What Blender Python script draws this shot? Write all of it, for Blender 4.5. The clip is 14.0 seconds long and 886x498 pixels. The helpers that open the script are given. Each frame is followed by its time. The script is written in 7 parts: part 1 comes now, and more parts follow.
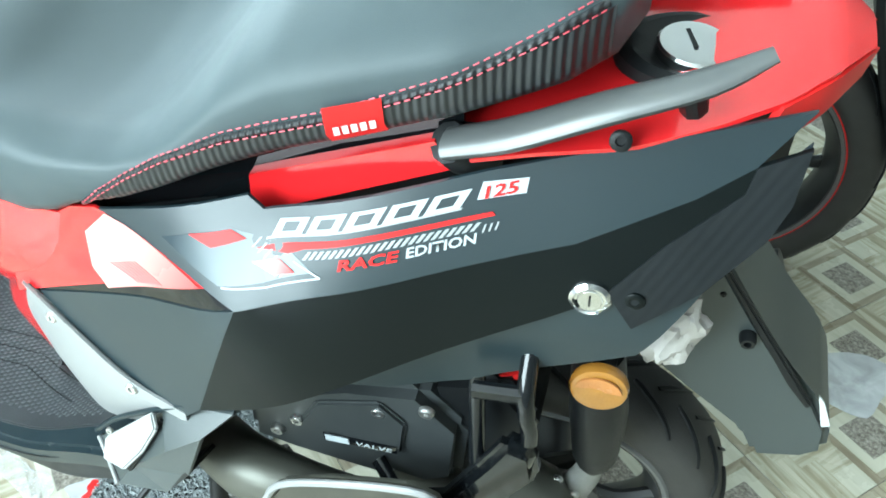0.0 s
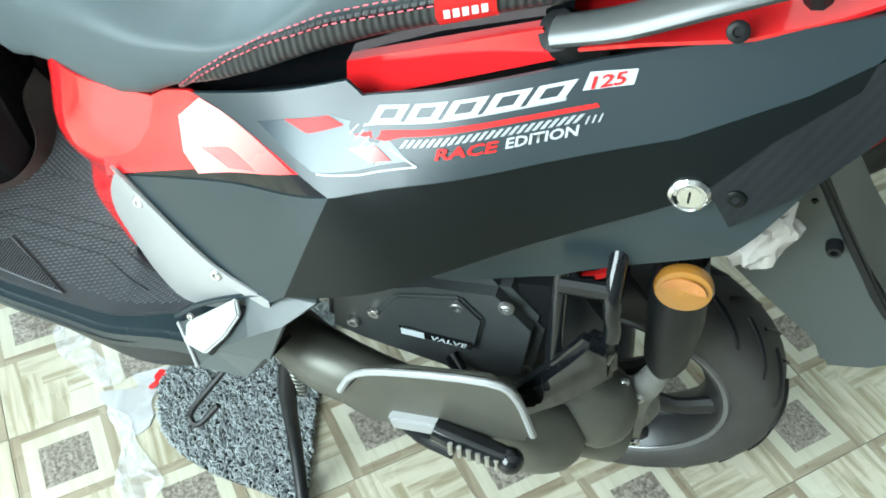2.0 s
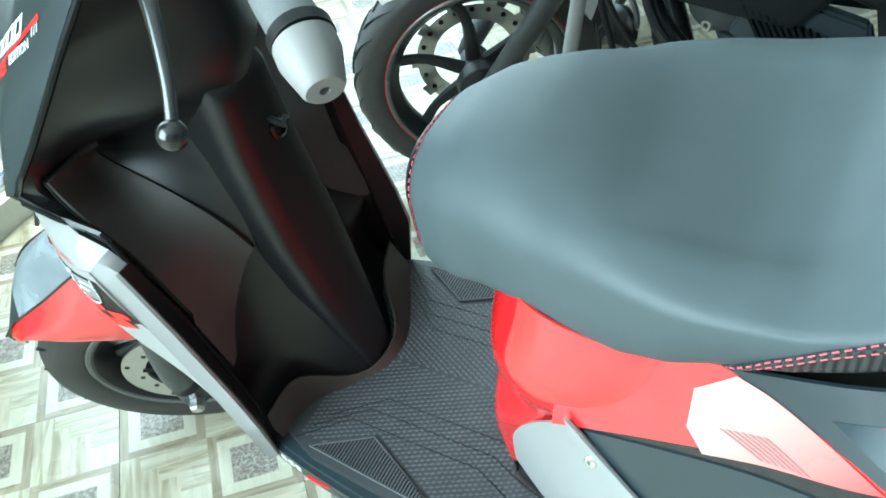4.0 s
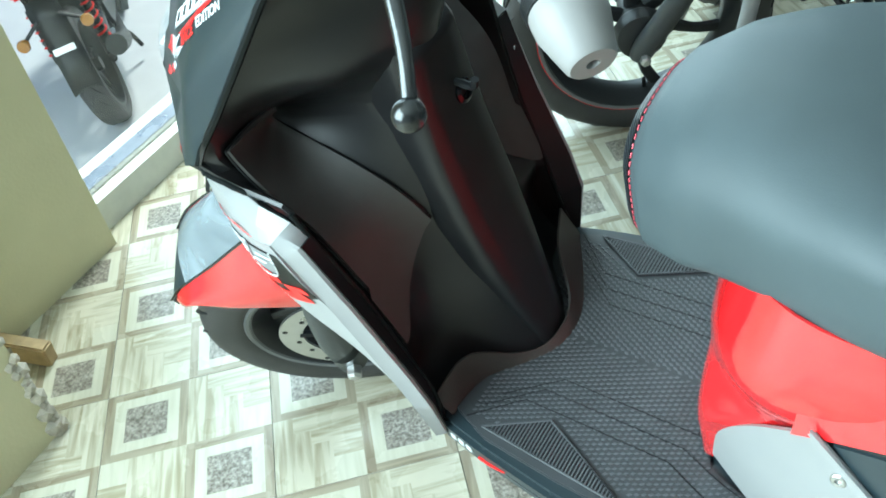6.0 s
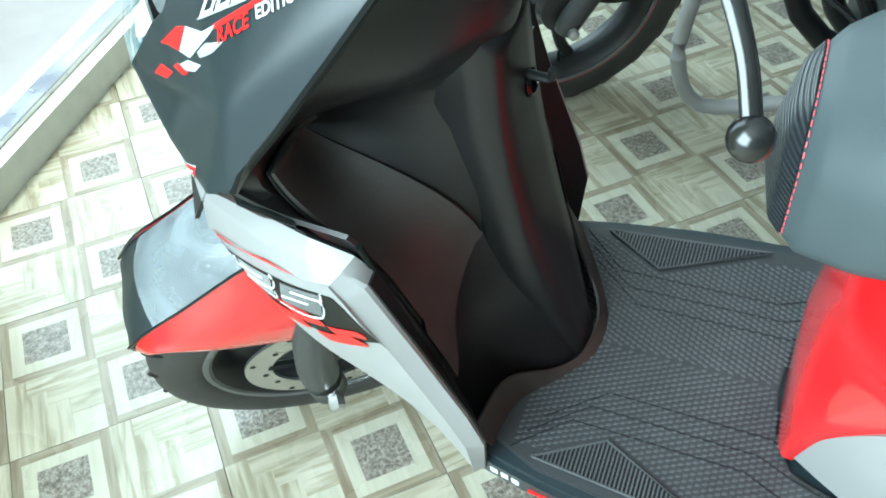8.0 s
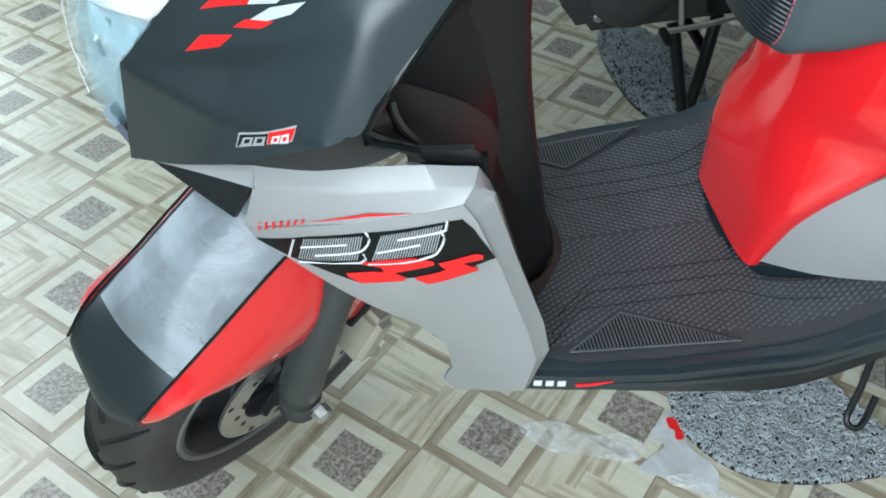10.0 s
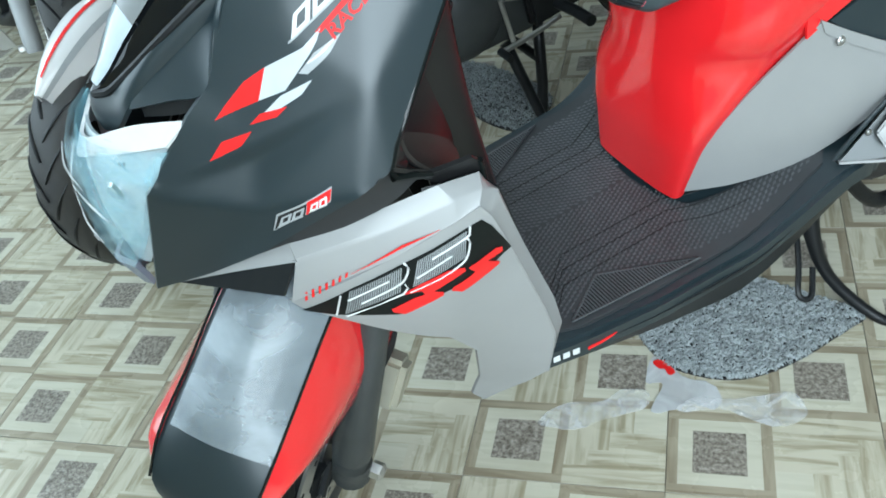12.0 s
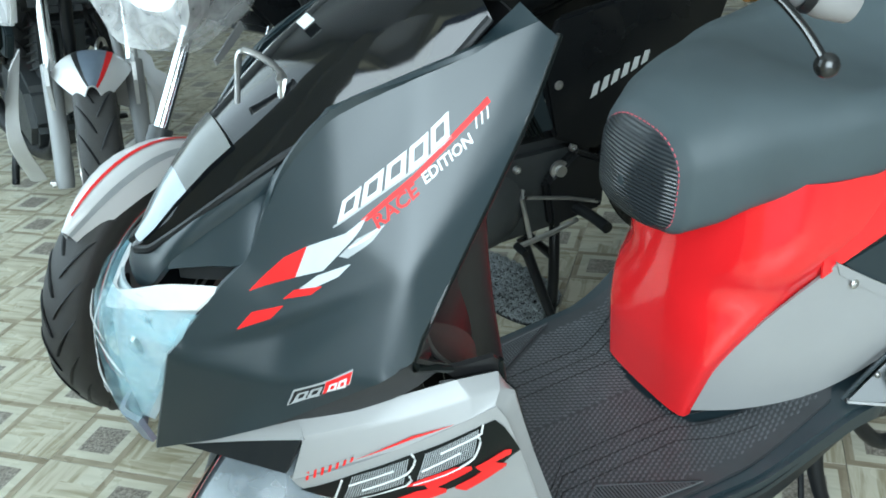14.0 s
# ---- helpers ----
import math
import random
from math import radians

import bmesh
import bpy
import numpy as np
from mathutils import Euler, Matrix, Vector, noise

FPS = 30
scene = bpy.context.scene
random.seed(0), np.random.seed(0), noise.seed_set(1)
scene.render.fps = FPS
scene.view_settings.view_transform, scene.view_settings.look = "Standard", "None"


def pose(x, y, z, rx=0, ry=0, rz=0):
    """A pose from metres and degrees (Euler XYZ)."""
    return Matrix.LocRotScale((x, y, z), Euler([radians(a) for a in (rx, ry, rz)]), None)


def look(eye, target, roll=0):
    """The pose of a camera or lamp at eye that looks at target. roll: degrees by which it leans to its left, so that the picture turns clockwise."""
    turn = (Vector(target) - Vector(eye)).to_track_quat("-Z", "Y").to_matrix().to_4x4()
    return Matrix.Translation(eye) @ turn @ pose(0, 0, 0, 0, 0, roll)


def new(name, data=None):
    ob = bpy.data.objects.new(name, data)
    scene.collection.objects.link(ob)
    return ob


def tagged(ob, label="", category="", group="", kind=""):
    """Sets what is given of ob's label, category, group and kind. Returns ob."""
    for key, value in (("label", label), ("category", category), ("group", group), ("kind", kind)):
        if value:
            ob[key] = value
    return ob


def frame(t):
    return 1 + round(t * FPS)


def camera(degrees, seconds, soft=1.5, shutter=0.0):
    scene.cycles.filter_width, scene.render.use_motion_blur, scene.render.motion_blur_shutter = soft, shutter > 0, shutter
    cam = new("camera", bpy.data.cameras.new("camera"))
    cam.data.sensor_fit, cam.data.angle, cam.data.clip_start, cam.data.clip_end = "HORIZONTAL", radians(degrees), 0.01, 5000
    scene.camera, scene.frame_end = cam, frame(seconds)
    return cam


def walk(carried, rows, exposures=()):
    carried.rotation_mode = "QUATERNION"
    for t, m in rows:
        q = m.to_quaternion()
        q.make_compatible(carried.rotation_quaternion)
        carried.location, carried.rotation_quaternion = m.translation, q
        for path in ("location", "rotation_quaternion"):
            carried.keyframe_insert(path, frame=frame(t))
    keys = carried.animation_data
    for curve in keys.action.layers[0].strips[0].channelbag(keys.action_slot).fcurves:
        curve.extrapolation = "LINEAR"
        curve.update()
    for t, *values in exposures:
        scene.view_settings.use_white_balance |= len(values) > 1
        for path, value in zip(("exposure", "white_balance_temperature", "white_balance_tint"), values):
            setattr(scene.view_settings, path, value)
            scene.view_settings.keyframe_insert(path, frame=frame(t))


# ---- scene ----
cam = camera(54.0, 14.0, soft=1.8)
PATH = [
    (0, (0.281, 0.482, 1.193), (0.127, 2.01, -0.088), 1.7),
    (0.5, (0.301, 0.475, 1.189), (0.155, 1.968, -0.134), -0.1),
    (1, (0.311, 0.469, 1.184), (0.154, 1.91, -0.193), -0.5),
    (1.5, (0.293, 0.469, 1.168), (0.071, 1.823, -0.286), 0.2),
    (2, (0.233, 0.455, 1.175), (0.029, 1.855, -0.238), 2.1),
    (2.5, (0.172, 0.459, 1.181), (-0.195, 1.901, -0.156), -1.4),
    (3, (0.102, 0.477, 1.19), (-0.397, 1.948, -0.07), -2.6),
    (3.5, (-0.011, 0.537, 1.179), (-0.694, 1.969, -0.038), -4.5),
    (4, (-0.094, 0.603, 1.186), (-0.726, 2.027, -0.068), -5.9),
    (4.2, (-0.112, 0.621, 1.188), (-0.773, 2.033, -0.065), -7.6),
    (6.3, (-0.216, 0.649, 1.17), (-1.045, 1.894, -0.157), -11.0),
    (6.5, (-0.21, 0.663, 1.175), (-1.011, 1.941, -0.139), -10.4),
    (7, (-0.256, 0.693, 1.162), (-0.972, 2.008, -0.164), -7.9),
    (7.5, (-0.375, 0.694, 1.143), (-0.919, 2.02, -0.252), -4.2),
    (7.7, (-0.422, 0.687, 1.142), (-0.918, 2.016, -0.268), -4.2),
    (10, (-0.909, 0.615, 1.064), (-0.438, 2.008, -0.291), -0.1),
    (10.5, (-0.889, 0.524, 1.09), (-0.616, 1.991, -0.242), -10.6),
    (11, (-0.925, 0.505, 1.062), (-0.531, 1.927, -0.289), -13.8),
    (11.5, (-1.022, 0.556, 1.086), (-0.359, 1.972, -0.162), -14.1),
    (12, (-1.096, 0.586, 1.095), (-0.275, 1.919, -0.148), -13.3),
    (12.5, (-1.115, 0.611, 1.103), (-0.262, 1.971, -0.09), -13.3),
    (13, (-1.12, 0.619, 1.099), (-0.196, 1.997, -0.018), -5.7),
    (13.5, (-1.125, 0.61, 1.115), (-0.172, 2.079, 0.149), -5.5),
    (14, (-1.113, 0.604, 1.116), (-0.11, 2.074, 0.203), -4.6),
]
LIGHTNESS = [(0, 0.56, 6150, 0), (1.6, 0.50, 6350, 2), (4.2, 0.29, 5900, -4), (7.5, 0.34, 6000, -3), (10, -0.52, 6200, 10), (11, -0.54, 6100, 8), (12.5, -0.44, 6150, 6), (14, -0.42, 6150, 5)]
walk(cam, [(t, look(eye, target, roll)) for t, eye, target, roll in PATH], LIGHTNESS)

# ---- light ----
world = bpy.data.worlds.new("world")
scene.world = world
world.use_nodes = True
wn = world.node_tree
sky = wn.nodes.new("ShaderNodeTexSky")
sky.sky_type, sky.sun_disc = "NISHITA", False
sky.sun_elevation, sky.sun_rotation = radians(54), radians(-11)
wn.links.new(sky.outputs[0], wn.nodes["Background"].inputs[0])
wn.nodes["Background"].inputs[1].default_value = 0.12

sun = new("sun", bpy.data.lights.new("sun", "SUN"))
sun.data.energy, sun.data.angle, sun.data.color = 3.2, radians(12), (1.0, 0.97, 0.93)
sun.matrix_world = look((-2, 10, 14), (0, 0, 0))


def opening_light(name, at, target, w, h, power, colour=(0.93, 0.97, 1.0)):
    """An area lamp for daylight at an opening of the room, real or added."""
    lamp = new(name, bpy.data.lights.new(name, "AREA"))
    lamp.data.shape, lamp.data.size, lamp.data.size_y = "RECTANGLE", w, h
    lamp.data.energy, lamp.data.color = power, colour
    lamp.matrix_world = look(at, target)
    return lamp


opening_light("daylight_shopfront", (-1.85, 3.4, 1.65), (2.0, 3.0, 0.9), 3.6, 2.2, 130, (0.78, 0.94, 1.0))
# Added lamp at an unseen side opening, to brighten the scooter's front.
opening_light("daylight_entrance", (-1.68, -0.85, 1.70), (0.6, 0.5, 0.9), 2.3, 2.1, 235, (0.84, 0.95, 1.0))

# ---- materials ----


def material(name, colour, rough=0.5, metal=0.0, vary=0.12, grain=40.0, bump=0.0, bump_scale=300.0, coat=0.0, spec=0.5):
    """Principled surface with colour and roughness that vary at two scales, and a fine relief."""
    m = bpy.data.materials.new(name)
    m.use_nodes = True
    n, l = m.node_tree.nodes, m.node_tree.links
    b = n["Principled BSDF"]
    geo = n.new("ShaderNodeTexCoord")
    big, fine = n.new("ShaderNodeTexNoise"), n.new("ShaderNodeTexNoise")
    big.inputs["Scale"].default_value, fine.inputs["Scale"].default_value = grain * 0.15, grain
    big.inputs["Detail"].default_value = fine.inputs["Detail"].default_value = 5
    for t in (big, fine):
        l.new(geo.outputs["Object"], t.inputs["Vector"])
    mix = n.new("ShaderNodeMath")
    mix.operation = "ADD"
    l.new(big.outputs["Fac"], mix.inputs[0])
    l.new(fine.outputs["Fac"], mix.inputs[1])
    ramp = n.new("ShaderNodeValToRGB")
    ramp.color_ramp.elements[0].position, ramp.color_ramp.elements[1].position = 0.3, 0.7
    lo, hi = [c * (1 - vary) for c in colour], [min(1, c * (1 + vary)) for c in colour]
    ramp.color_ramp.elements[0].color, ramp.color_ramp.elements[1].color = (*lo, 1), (*hi, 1)
    half = n.new("ShaderNodeMath")
    half.operation = "MULTIPLY"
    half.inputs[1].default_value = 0.5
    l.new(mix.outputs[0], half.inputs[0])
    l.new(half.outputs[0], ramp.inputs[0])
    l.new(ramp.outputs[0], b.inputs["Base Color"])
    rr = n.new("ShaderNodeMapRange")
    rr.inputs["From Min"].default_value, rr.inputs["From Max"].default_value = 0.3, 0.7
    rr.inputs["To Min"].default_value, rr.inputs["To Max"].default_value = max(0.02, rough - 0.06), min(1, rough + 0.06)
    l.new(big.outputs["Fac"], rr.inputs["Value"])
    l.new(rr.outputs[0], b.inputs["Roughness"])
    b.inputs["Metallic"].default_value = metal
    b.inputs["Specular IOR Level"].default_value = spec
    b.inputs["Coat Weight"].default_value = coat
    b.inputs["Coat Roughness"].default_value = 0.06
    if bump:
        tex = n.new("ShaderNodeTexNoise")
        tex.inputs["Scale"].default_value = bump_scale
        l.new(geo.outputs["Object"], tex.inputs["Vector"])
        bp = n.new("ShaderNodeBump")
        bp.inputs["Strength"].default_value, bp.inputs["Distance"].default_value = bump, 0.002
        l.new(tex.outputs["Fac"], bp.inputs["Height"])
        l.new(bp.outputs[0], b.inputs["Normal"])
    return m


def carbon(name, colour, pitch=0.0045, rough=0.35, axis=(1, 0, 0.6), strength=0.7):
    """Ribbed carbon-look plastic or vinyl: fine slanted ribs broken by cross rows."""
    m = material(name, colour, rough, vary=0.1)
    n, l = m.node_tree.nodes, m.node_tree.links
    geo = n.new("ShaderNodeTexCoord")
    mp = n.new("ShaderNodeMapping")
    mp.inputs["Rotation"].default_value = (axis[0], axis[1], axis[2])
    l.new(geo.outputs["Object"], mp.inputs["Vector"])
    w1 = n.new("ShaderNodeTexWave")
    w1.inputs["Scale"].default_value = 0.314 / pitch
    w1.inputs["Distortion"].default_value = 0.15
    l.new(mp.outputs[0], w1.inputs["Vector"])
    bp = n.new("ShaderNodeBump")
    bp.inputs["Strength"].default_value, bp.inputs["Distance"].default_value = strength, 0.0015
    l.new(w1.outputs["Fac"], bp.inputs["Height"])
    l.new(bp.outputs[0], n["Principled BSDF"].inputs["Normal"])
    return m


def clear_film(name, tint, amount=0.45, rough=0.12, crumple=30.0, crease=0.8):
    """Thin protective plastic film, half clear, with creases."""
    m = bpy.data.materials.new(name)
    m.use_nodes = True
    n, l = m.node_tree.nodes, m.node_tree.links
    b = n["Principled BSDF"]
    b.inputs["Base Color"].default_value = (*tint, 1)
    b.inputs["Roughness"].default_value = rough
    tex = n.new("ShaderNodeTexNoise")
    tex.inputs["Scale"].default_value, tex.inputs["Detail"].default_value, tex.inputs["Distortion"].default_value = crumple, 4, 1.2
    geo = n.new("ShaderNodeTexCoord")
    l.new(geo.outputs["Object"], tex.inputs["Vector"])
    bp = n.new("ShaderNodeBump")
    bp.inputs["Strength"].default_value, bp.inputs["Distance"].default_value = crease, 0.006
    l.new(tex.outputs["Fac"], bp.inputs["Height"])
    l.new(bp.outputs[0], b.inputs["Normal"])
    tr, mix = n.new("ShaderNodeBsdfTransparent"), n.new("ShaderNodeMixShader")
    ramp = n.new("ShaderNodeMapRange")
    ramp.inputs["From Min"].default_value, ramp.inputs["From Max"].default_value = 0.35, 0.65
    ramp.inputs["To Min"].default_value, ramp.inputs["To Max"].default_value = max(0, amount - 0.15), min(1, amount + 0.15)
    l.new(tex.outputs["Fac"], ramp.inputs["Value"])
    l.new(ramp.outputs[0], mix.inputs[0])
    l.new(tr.outputs[0], mix.inputs[1])
    l.new(b.outputs[0], mix.inputs[2])
    l.new(mix.outputs[0], n["Material Output"].inputs["Surface"])
    return m


RED = material("red_gloss_paint", (0.66, 0.014, 0.018), 0.13, vary=0.05, grain=6, coat=0.7)
SLATE = material("matte_slate_paint", (0.013, 0.023, 0.028), 0.36, spec=0.58, vary=0.08, grain=9, bump=0.05, bump_scale=900)
# Black trim; the lower cover's shade is also put into this colour.
DARK = material("matte_black_and_shade", (0.004, 0.0058, 0.0058), 0.36, spec=0.14, vary=0.12, grain=12, bump=0.06, bump_scale=800)
BLACK = material("black_plastic", (0.007, 0.008, 0.009), 0.42, spec=0.3, vary=0.2, grain=25, bump=0.15, bump_scale=700)
GLOSS_BLACK = material("gloss_black", (0.005, 0.006, 0.007), 0.08, vary=0.1, spec=0.4, coat=0.15)
SILVER = material("satin_grey_paint", (0.275, 0.28, 0.28), 0.46, metal=0.12, vary=0.05, grain=14, bump=0.04, bump_scale=1200)
WHITE = material("white_decal", (0.60, 0.62, 0.62), 0.4, spec=0.25, vary=0.05)
REDDECAL = material("red_decal", (0.66, 0.018, 0.018), 0.4, spec=0.2, vary=0.05)
GREYDECAL = material("grey_decal", (0.33, 0.35, 0.36), 0.35, vary=0.1)
PALEDECAL = material("pale_decal", (0.42, 0.46, 0.48), 0.35, vary=0.08, grain=60)
VINYL = material("seat_vinyl", (0.052, 0.069, 0.075), 0.54, spec=0.38, vary=0.1, grain=20, bump=0.12, bump_scale=1100)
CARBON_SEAT = carbon("seat_carbon_vinyl", (0.022, 0.024, 0.026), 0.006, 0.4, (0, 0, 0.0))
CARBON_NOSE = carbon("seat_nose_vinyl", (0.020, 0.024, 0.027), 0.0048, 0.3, (0, math.pi / 2 + .25, 0))
CARBON = carbon("carbon_plastic", (0.007, 0.009, 0.0105), 0.008, 0.46, (0, 0.5, 0.0), 0.09)
CARBON.node_tree.nodes["Principled BSDF"].inputs["Specular IOR Level"].default_value = 0.3
LIP = material("machined_rim_lip", (0.16, 0.165, 0.17), 0.32, metal=0.5, vary=0.15)
RUBBER = material("tyre_rubber", (0.034, 0.033, 0.032), 0.58, vary=0.25, grain=30, bump=0.2, bump_scale=500)
ALLOY = material("black_alloy", (0.030, 0.031, 0.032), 0.36, metal=0.4, vary=0.15)
STEEL = material("brushed_steel", (0.55, 0.55, 0.54), 0.3, metal=0.95, vary=0.1)
ENGINE = material("engine_casting", (0.05, 0.056, 0.058), 0.42, metal=0.4, vary=0.15, bump=0.2, bump_scale=600)
CAST = material("grey_casting", (0.20, 0.20, 0.19), 0.55, metal=0.4, vary=0.3, grain=50, bump=0.3)
BRONZE = material("dark_olive_metal", (0.10, 0.10, 0.085), 0.42, metal=0.5, vary=0.12)
CHROME = material("chrome", (0.75, 0.76, 0.77), 0.12, metal=1.0, vary=0.04)
GRIP = material("grip_rubber", (0.12, 0.125, 0.13), 0.5, vary=0.15, bump=0.2)
WEIGHT = material("bar_end_grey", (0.20, 0.195, 0.19), 0.5, vary=0.06)
AMBER = material("amber_lens", (0.34, 0.15, 0.025), 0.15, vary=0.12, grain=90, coat=0.5, bump=0.2, bump_scale=400)
PINK = material("pink_thread", (0.60, 0.09, 0.12), 0.6)
TAPE = material("masking_tissue", (0.38, 0.36, 0.34), 0.6, vary=0.12, grain=30, bump=0.8, bump_scale=70)
FLOORMAT = material("rubber_floor_mat", (0.025, 0.028, 0.031), 0.5, spec=0.6, vary=0.3, grain=30, bump=0.15, bump_scale=400)
MATRIDGE = material("worn_mat_ridge", (0.066, 0.072, 0.077), 0.45, spec=0.6, vary=0.25, grain=60)


def print_fade(name, pale, deep, a, b, rough=0.3):
    """A printed decal whose ink fades from one colour at a to another at b, two points on the thing."""
    m = material(name, pale, rough, vary=0.05, spec=0.2)
    n, l = m.node_tree.nodes, m.node_tree.links
    d = Vector(b) - Vector(a)
    geo, dot, ramp, mix = n.new("ShaderNodeTexCoord"), n.new("ShaderNodeVectorMath"), n.new("ShaderNodeMapRange"), n.new("ShaderNodeMixRGB")
    dot.operation = "DOT_PRODUCT"
    dot.inputs[1].default_value = d / d.length_squared
    ramp.inputs["From Min"].default_value = Vector(a).dot(d) / d.length_squared
    ramp.inputs["From Max"].default_value = Vector(b).dot(d) / d.length_squared
    mix.inputs[1].default_value, mix.inputs[2].default_value = (*pale, 1), (*deep, 1)
    l.new(geo.outputs["Object"], dot.inputs[0])
    l.new(dot.outputs["Value"], ramp.inputs["Value"])
    l.new(ramp.outputs[0], mix.inputs[0])
    l.new(mix.outputs[0], n["Principled BSDF"].inputs["Base Color"])
    return m


RED_FADE = print_fade("fading_red_decal", (0.80, 0.42, 0.38), (0.72, 0.06, 0.06), (.44, 0, .70), (.33, 0, .645))
FLAG_FADE = print_fade("fading_pale_decal", (0.20, 0.23, 0.245), (0.03, 0.042, 0.05), (.262, 0, .712), (.335, 0, .735))
SQUARE_FADE = print_fade("fading_red_square", (0.72, 0.02, 0.02), (0.62, 0.40, 0.38), (.224, 0, .725), (.258, 0, .732))
FILM = clear_film("clear_film", (0.42, 0.48, 0.52), 0.42, 0.18, 9, 0.45)
BLUEFILM = clear_film("blue_film", (0.35, 0.68, 0.80), 0.15, 0.1, 22)
LAMPFILM = clear_film("bluish_wrap", (0.50, 0.74, 0.82), 0.20, 0.1, 26)
GLASSFILM = clear_film("milky_film", (0.8, 0.8, 0.8), 0.35, 0.2, 18)

# ---- shape helpers ----


def loop_of(pts, closed=False, n=4):
    """Catmull-Rom points through pts."""
    P = [Vector(p) for p in pts]
    out, k = [], len(P)
    for i in range(k if closed else k - 1):
        a = P[(i - 1) % k] if closed or i else P[0] * 2 - P[1]
        b, c = P[i], P[(i + 1) % k]
        d = P[(i + 2) % k] if closed or i + 2 < k else P[-1] * 2 - P[-2]
        for j in range(n):
            t = j / n
            out.append(0.5 * (2 * b + (c - a) * t + (2 * a - 5 * b + 4 * c - d) * t * t + (3 * b - a - 3 * c + d) * t ** 3))
    if not closed:
        out.append(P[-1])
    return out


def b_loft(rings, closed=True, caps=True):
    bm = bmesh.new()
    vs = [[bm.verts.new(p) for p in r] for r in rings]
    m = len(vs[0])
    for r, q in zip(vs, vs[1:]):
        for i in range(m if closed else m - 1):
            bm.faces.new((r[i], r[(i + 1) % m], q[(i + 1) % m], q[i]))
    if caps and closed:
        bm.faces.new(list(reversed(vs[0])))
        bm.faces.new(vs[-1])
    bmesh.ops.recalc_face_normals(bm, faces=bm.faces)
    return bm


def b_tube(pts, r, seg=10, n=4, flat=1.0, up=(0, 0, 1)):
    """A bar swept along smoothed points; r a number or one per point; flat scales it across up."""
    P = loop_of(pts, n=n) if n > 1 else [Vector(p) for p in pts]
    rs = r if isinstance(r, (list, tuple)) else [r] * len(pts)
    rings, up = [], Vector(up)
    for i, p in enumerate(P):
        t = (P[min(i + 1, len(P) - 1)] - P[max(i - 1, 0)]).normalized()
        s = t.cross(up)
        s = s.normalized() if s.length > 1e-4 else t.orthogonal().normalized()
        u = s.cross(t)
        f = i / (len(P) - 1) * (len(rs) - 1)
        k = min(int(f), len(rs) - 2)
        rad = rs[k] + (rs[k + 1] - rs[k]) * (f - k)
        rings.append([p + (s * math.cos(a) + u * math.sin(a) * flat) * rad for a in (2 * math.pi * j / seg for j in range(seg))])
    return b_loft(rings)


def b_cyl(a, b, r, r2=None, seg=20):
    return b_tube([a, b], [r, r if r2 is None else r2], seg, n=1)


def b_box(c, s, bevel=0.0, m=None):
    bm = bmesh.new()
    bmesh.ops.create_cube(bm, size=1)
    bmesh.ops.scale(bm, vec=s, verts=bm.verts)
    if bevel:
        bmesh.ops.bevel(bm, geom=bm.edges[:], offset=bevel, segments=2, affect="EDGES")
    bmesh.ops.transform(bm, matrix=Matrix.Translation(c) @ (m or Matrix()), verts=bm.verts)
    return bm


def b_prism(outline, y0, y1, bevel=0.0, axis="y"):
    """An outline in the side plane (x, z), solid from y0 to y1."""
    bm = bmesh.new()
    put = (lambda a, b, h: (a, h, b)) if axis == "y" else ((lambda a, b, h: (a, b, h)) if axis == "z" else (lambda a, b, h: (h, a, b)))
    lo = [bm.verts.new(put(a, b, y0)) for a, b in outline]
    hi = [bm.verts.new(put(a, b, y1)) for a, b in outline]
    k = len(lo)
    bm.faces.new(lo)
    bm.faces.new(hi)
    for i in range(k):
        bm.faces.new((lo[i], lo[(i + 1) % k], hi[(i + 1) % k], hi[i]))
    bmesh.ops.recalc_face_normals(bm, faces=bm.faces)
    if bevel:
        bmesh.ops.bevel(bm, geom=bm.edges[:], offset=bevel, segments=2, affect="EDGES")
    return bm


def b_lathe(profile, centre, axis, seg=48, closed=True):
    """(radius, height) points turned round an axis through centre."""
    a = Vector(axis).normalized()
    s = a.orthogonal().normalized()
    u = a.cross(s)
    c = Vector(centre)
    rings = [[c + a * h + (s * math.cos(2 * math.pi * j / seg) + u * math.sin(2 * math.pi * j / seg)) * max(r, 1e-4) for r, h in profile] for j in range(seg)]
    bm = bmesh.new()
    vs = [[bm.verts.new(p) for p in r] for r in rings]
    m = len(profile)
    for j in range(seg):
        r, q = vs[j], vs[(j + 1) % seg]
        for i in range(m if closed else m - 1):
            bm.faces.new((r[i], r[(i + 1) % m], q[(i + 1) % m], q[i]))
    bmesh.ops.recalc_face_normals(bm, faces=bm.faces)
    return bm


def solid(bm, t):
    """Gives a sheet its thickness, away from its normals."""
    bmesh.ops.recalc_face_normals(bm, faces=bm.faces)
    bmesh.ops.solidify(bm, geom=bm.faces[:], thickness=t)
    return bm


def resample(pts, n):
    P = [Vector(p) for p in pts]
    d = [0.0]
    for a, b in zip(P, P[1:]):
        d.append(d[-1] + (b - a).length)
    out, k = [], 0
    for i in range(n):
        x = d[-1] * i / (n - 1)
        while k < len(P) - 2 and d[k + 1] < x:
            k += 1
        out.append(P[k].lerp(P[k + 1], (x - d[k]) / max(d[k + 1] - d[k], 1e-9)))
    return out


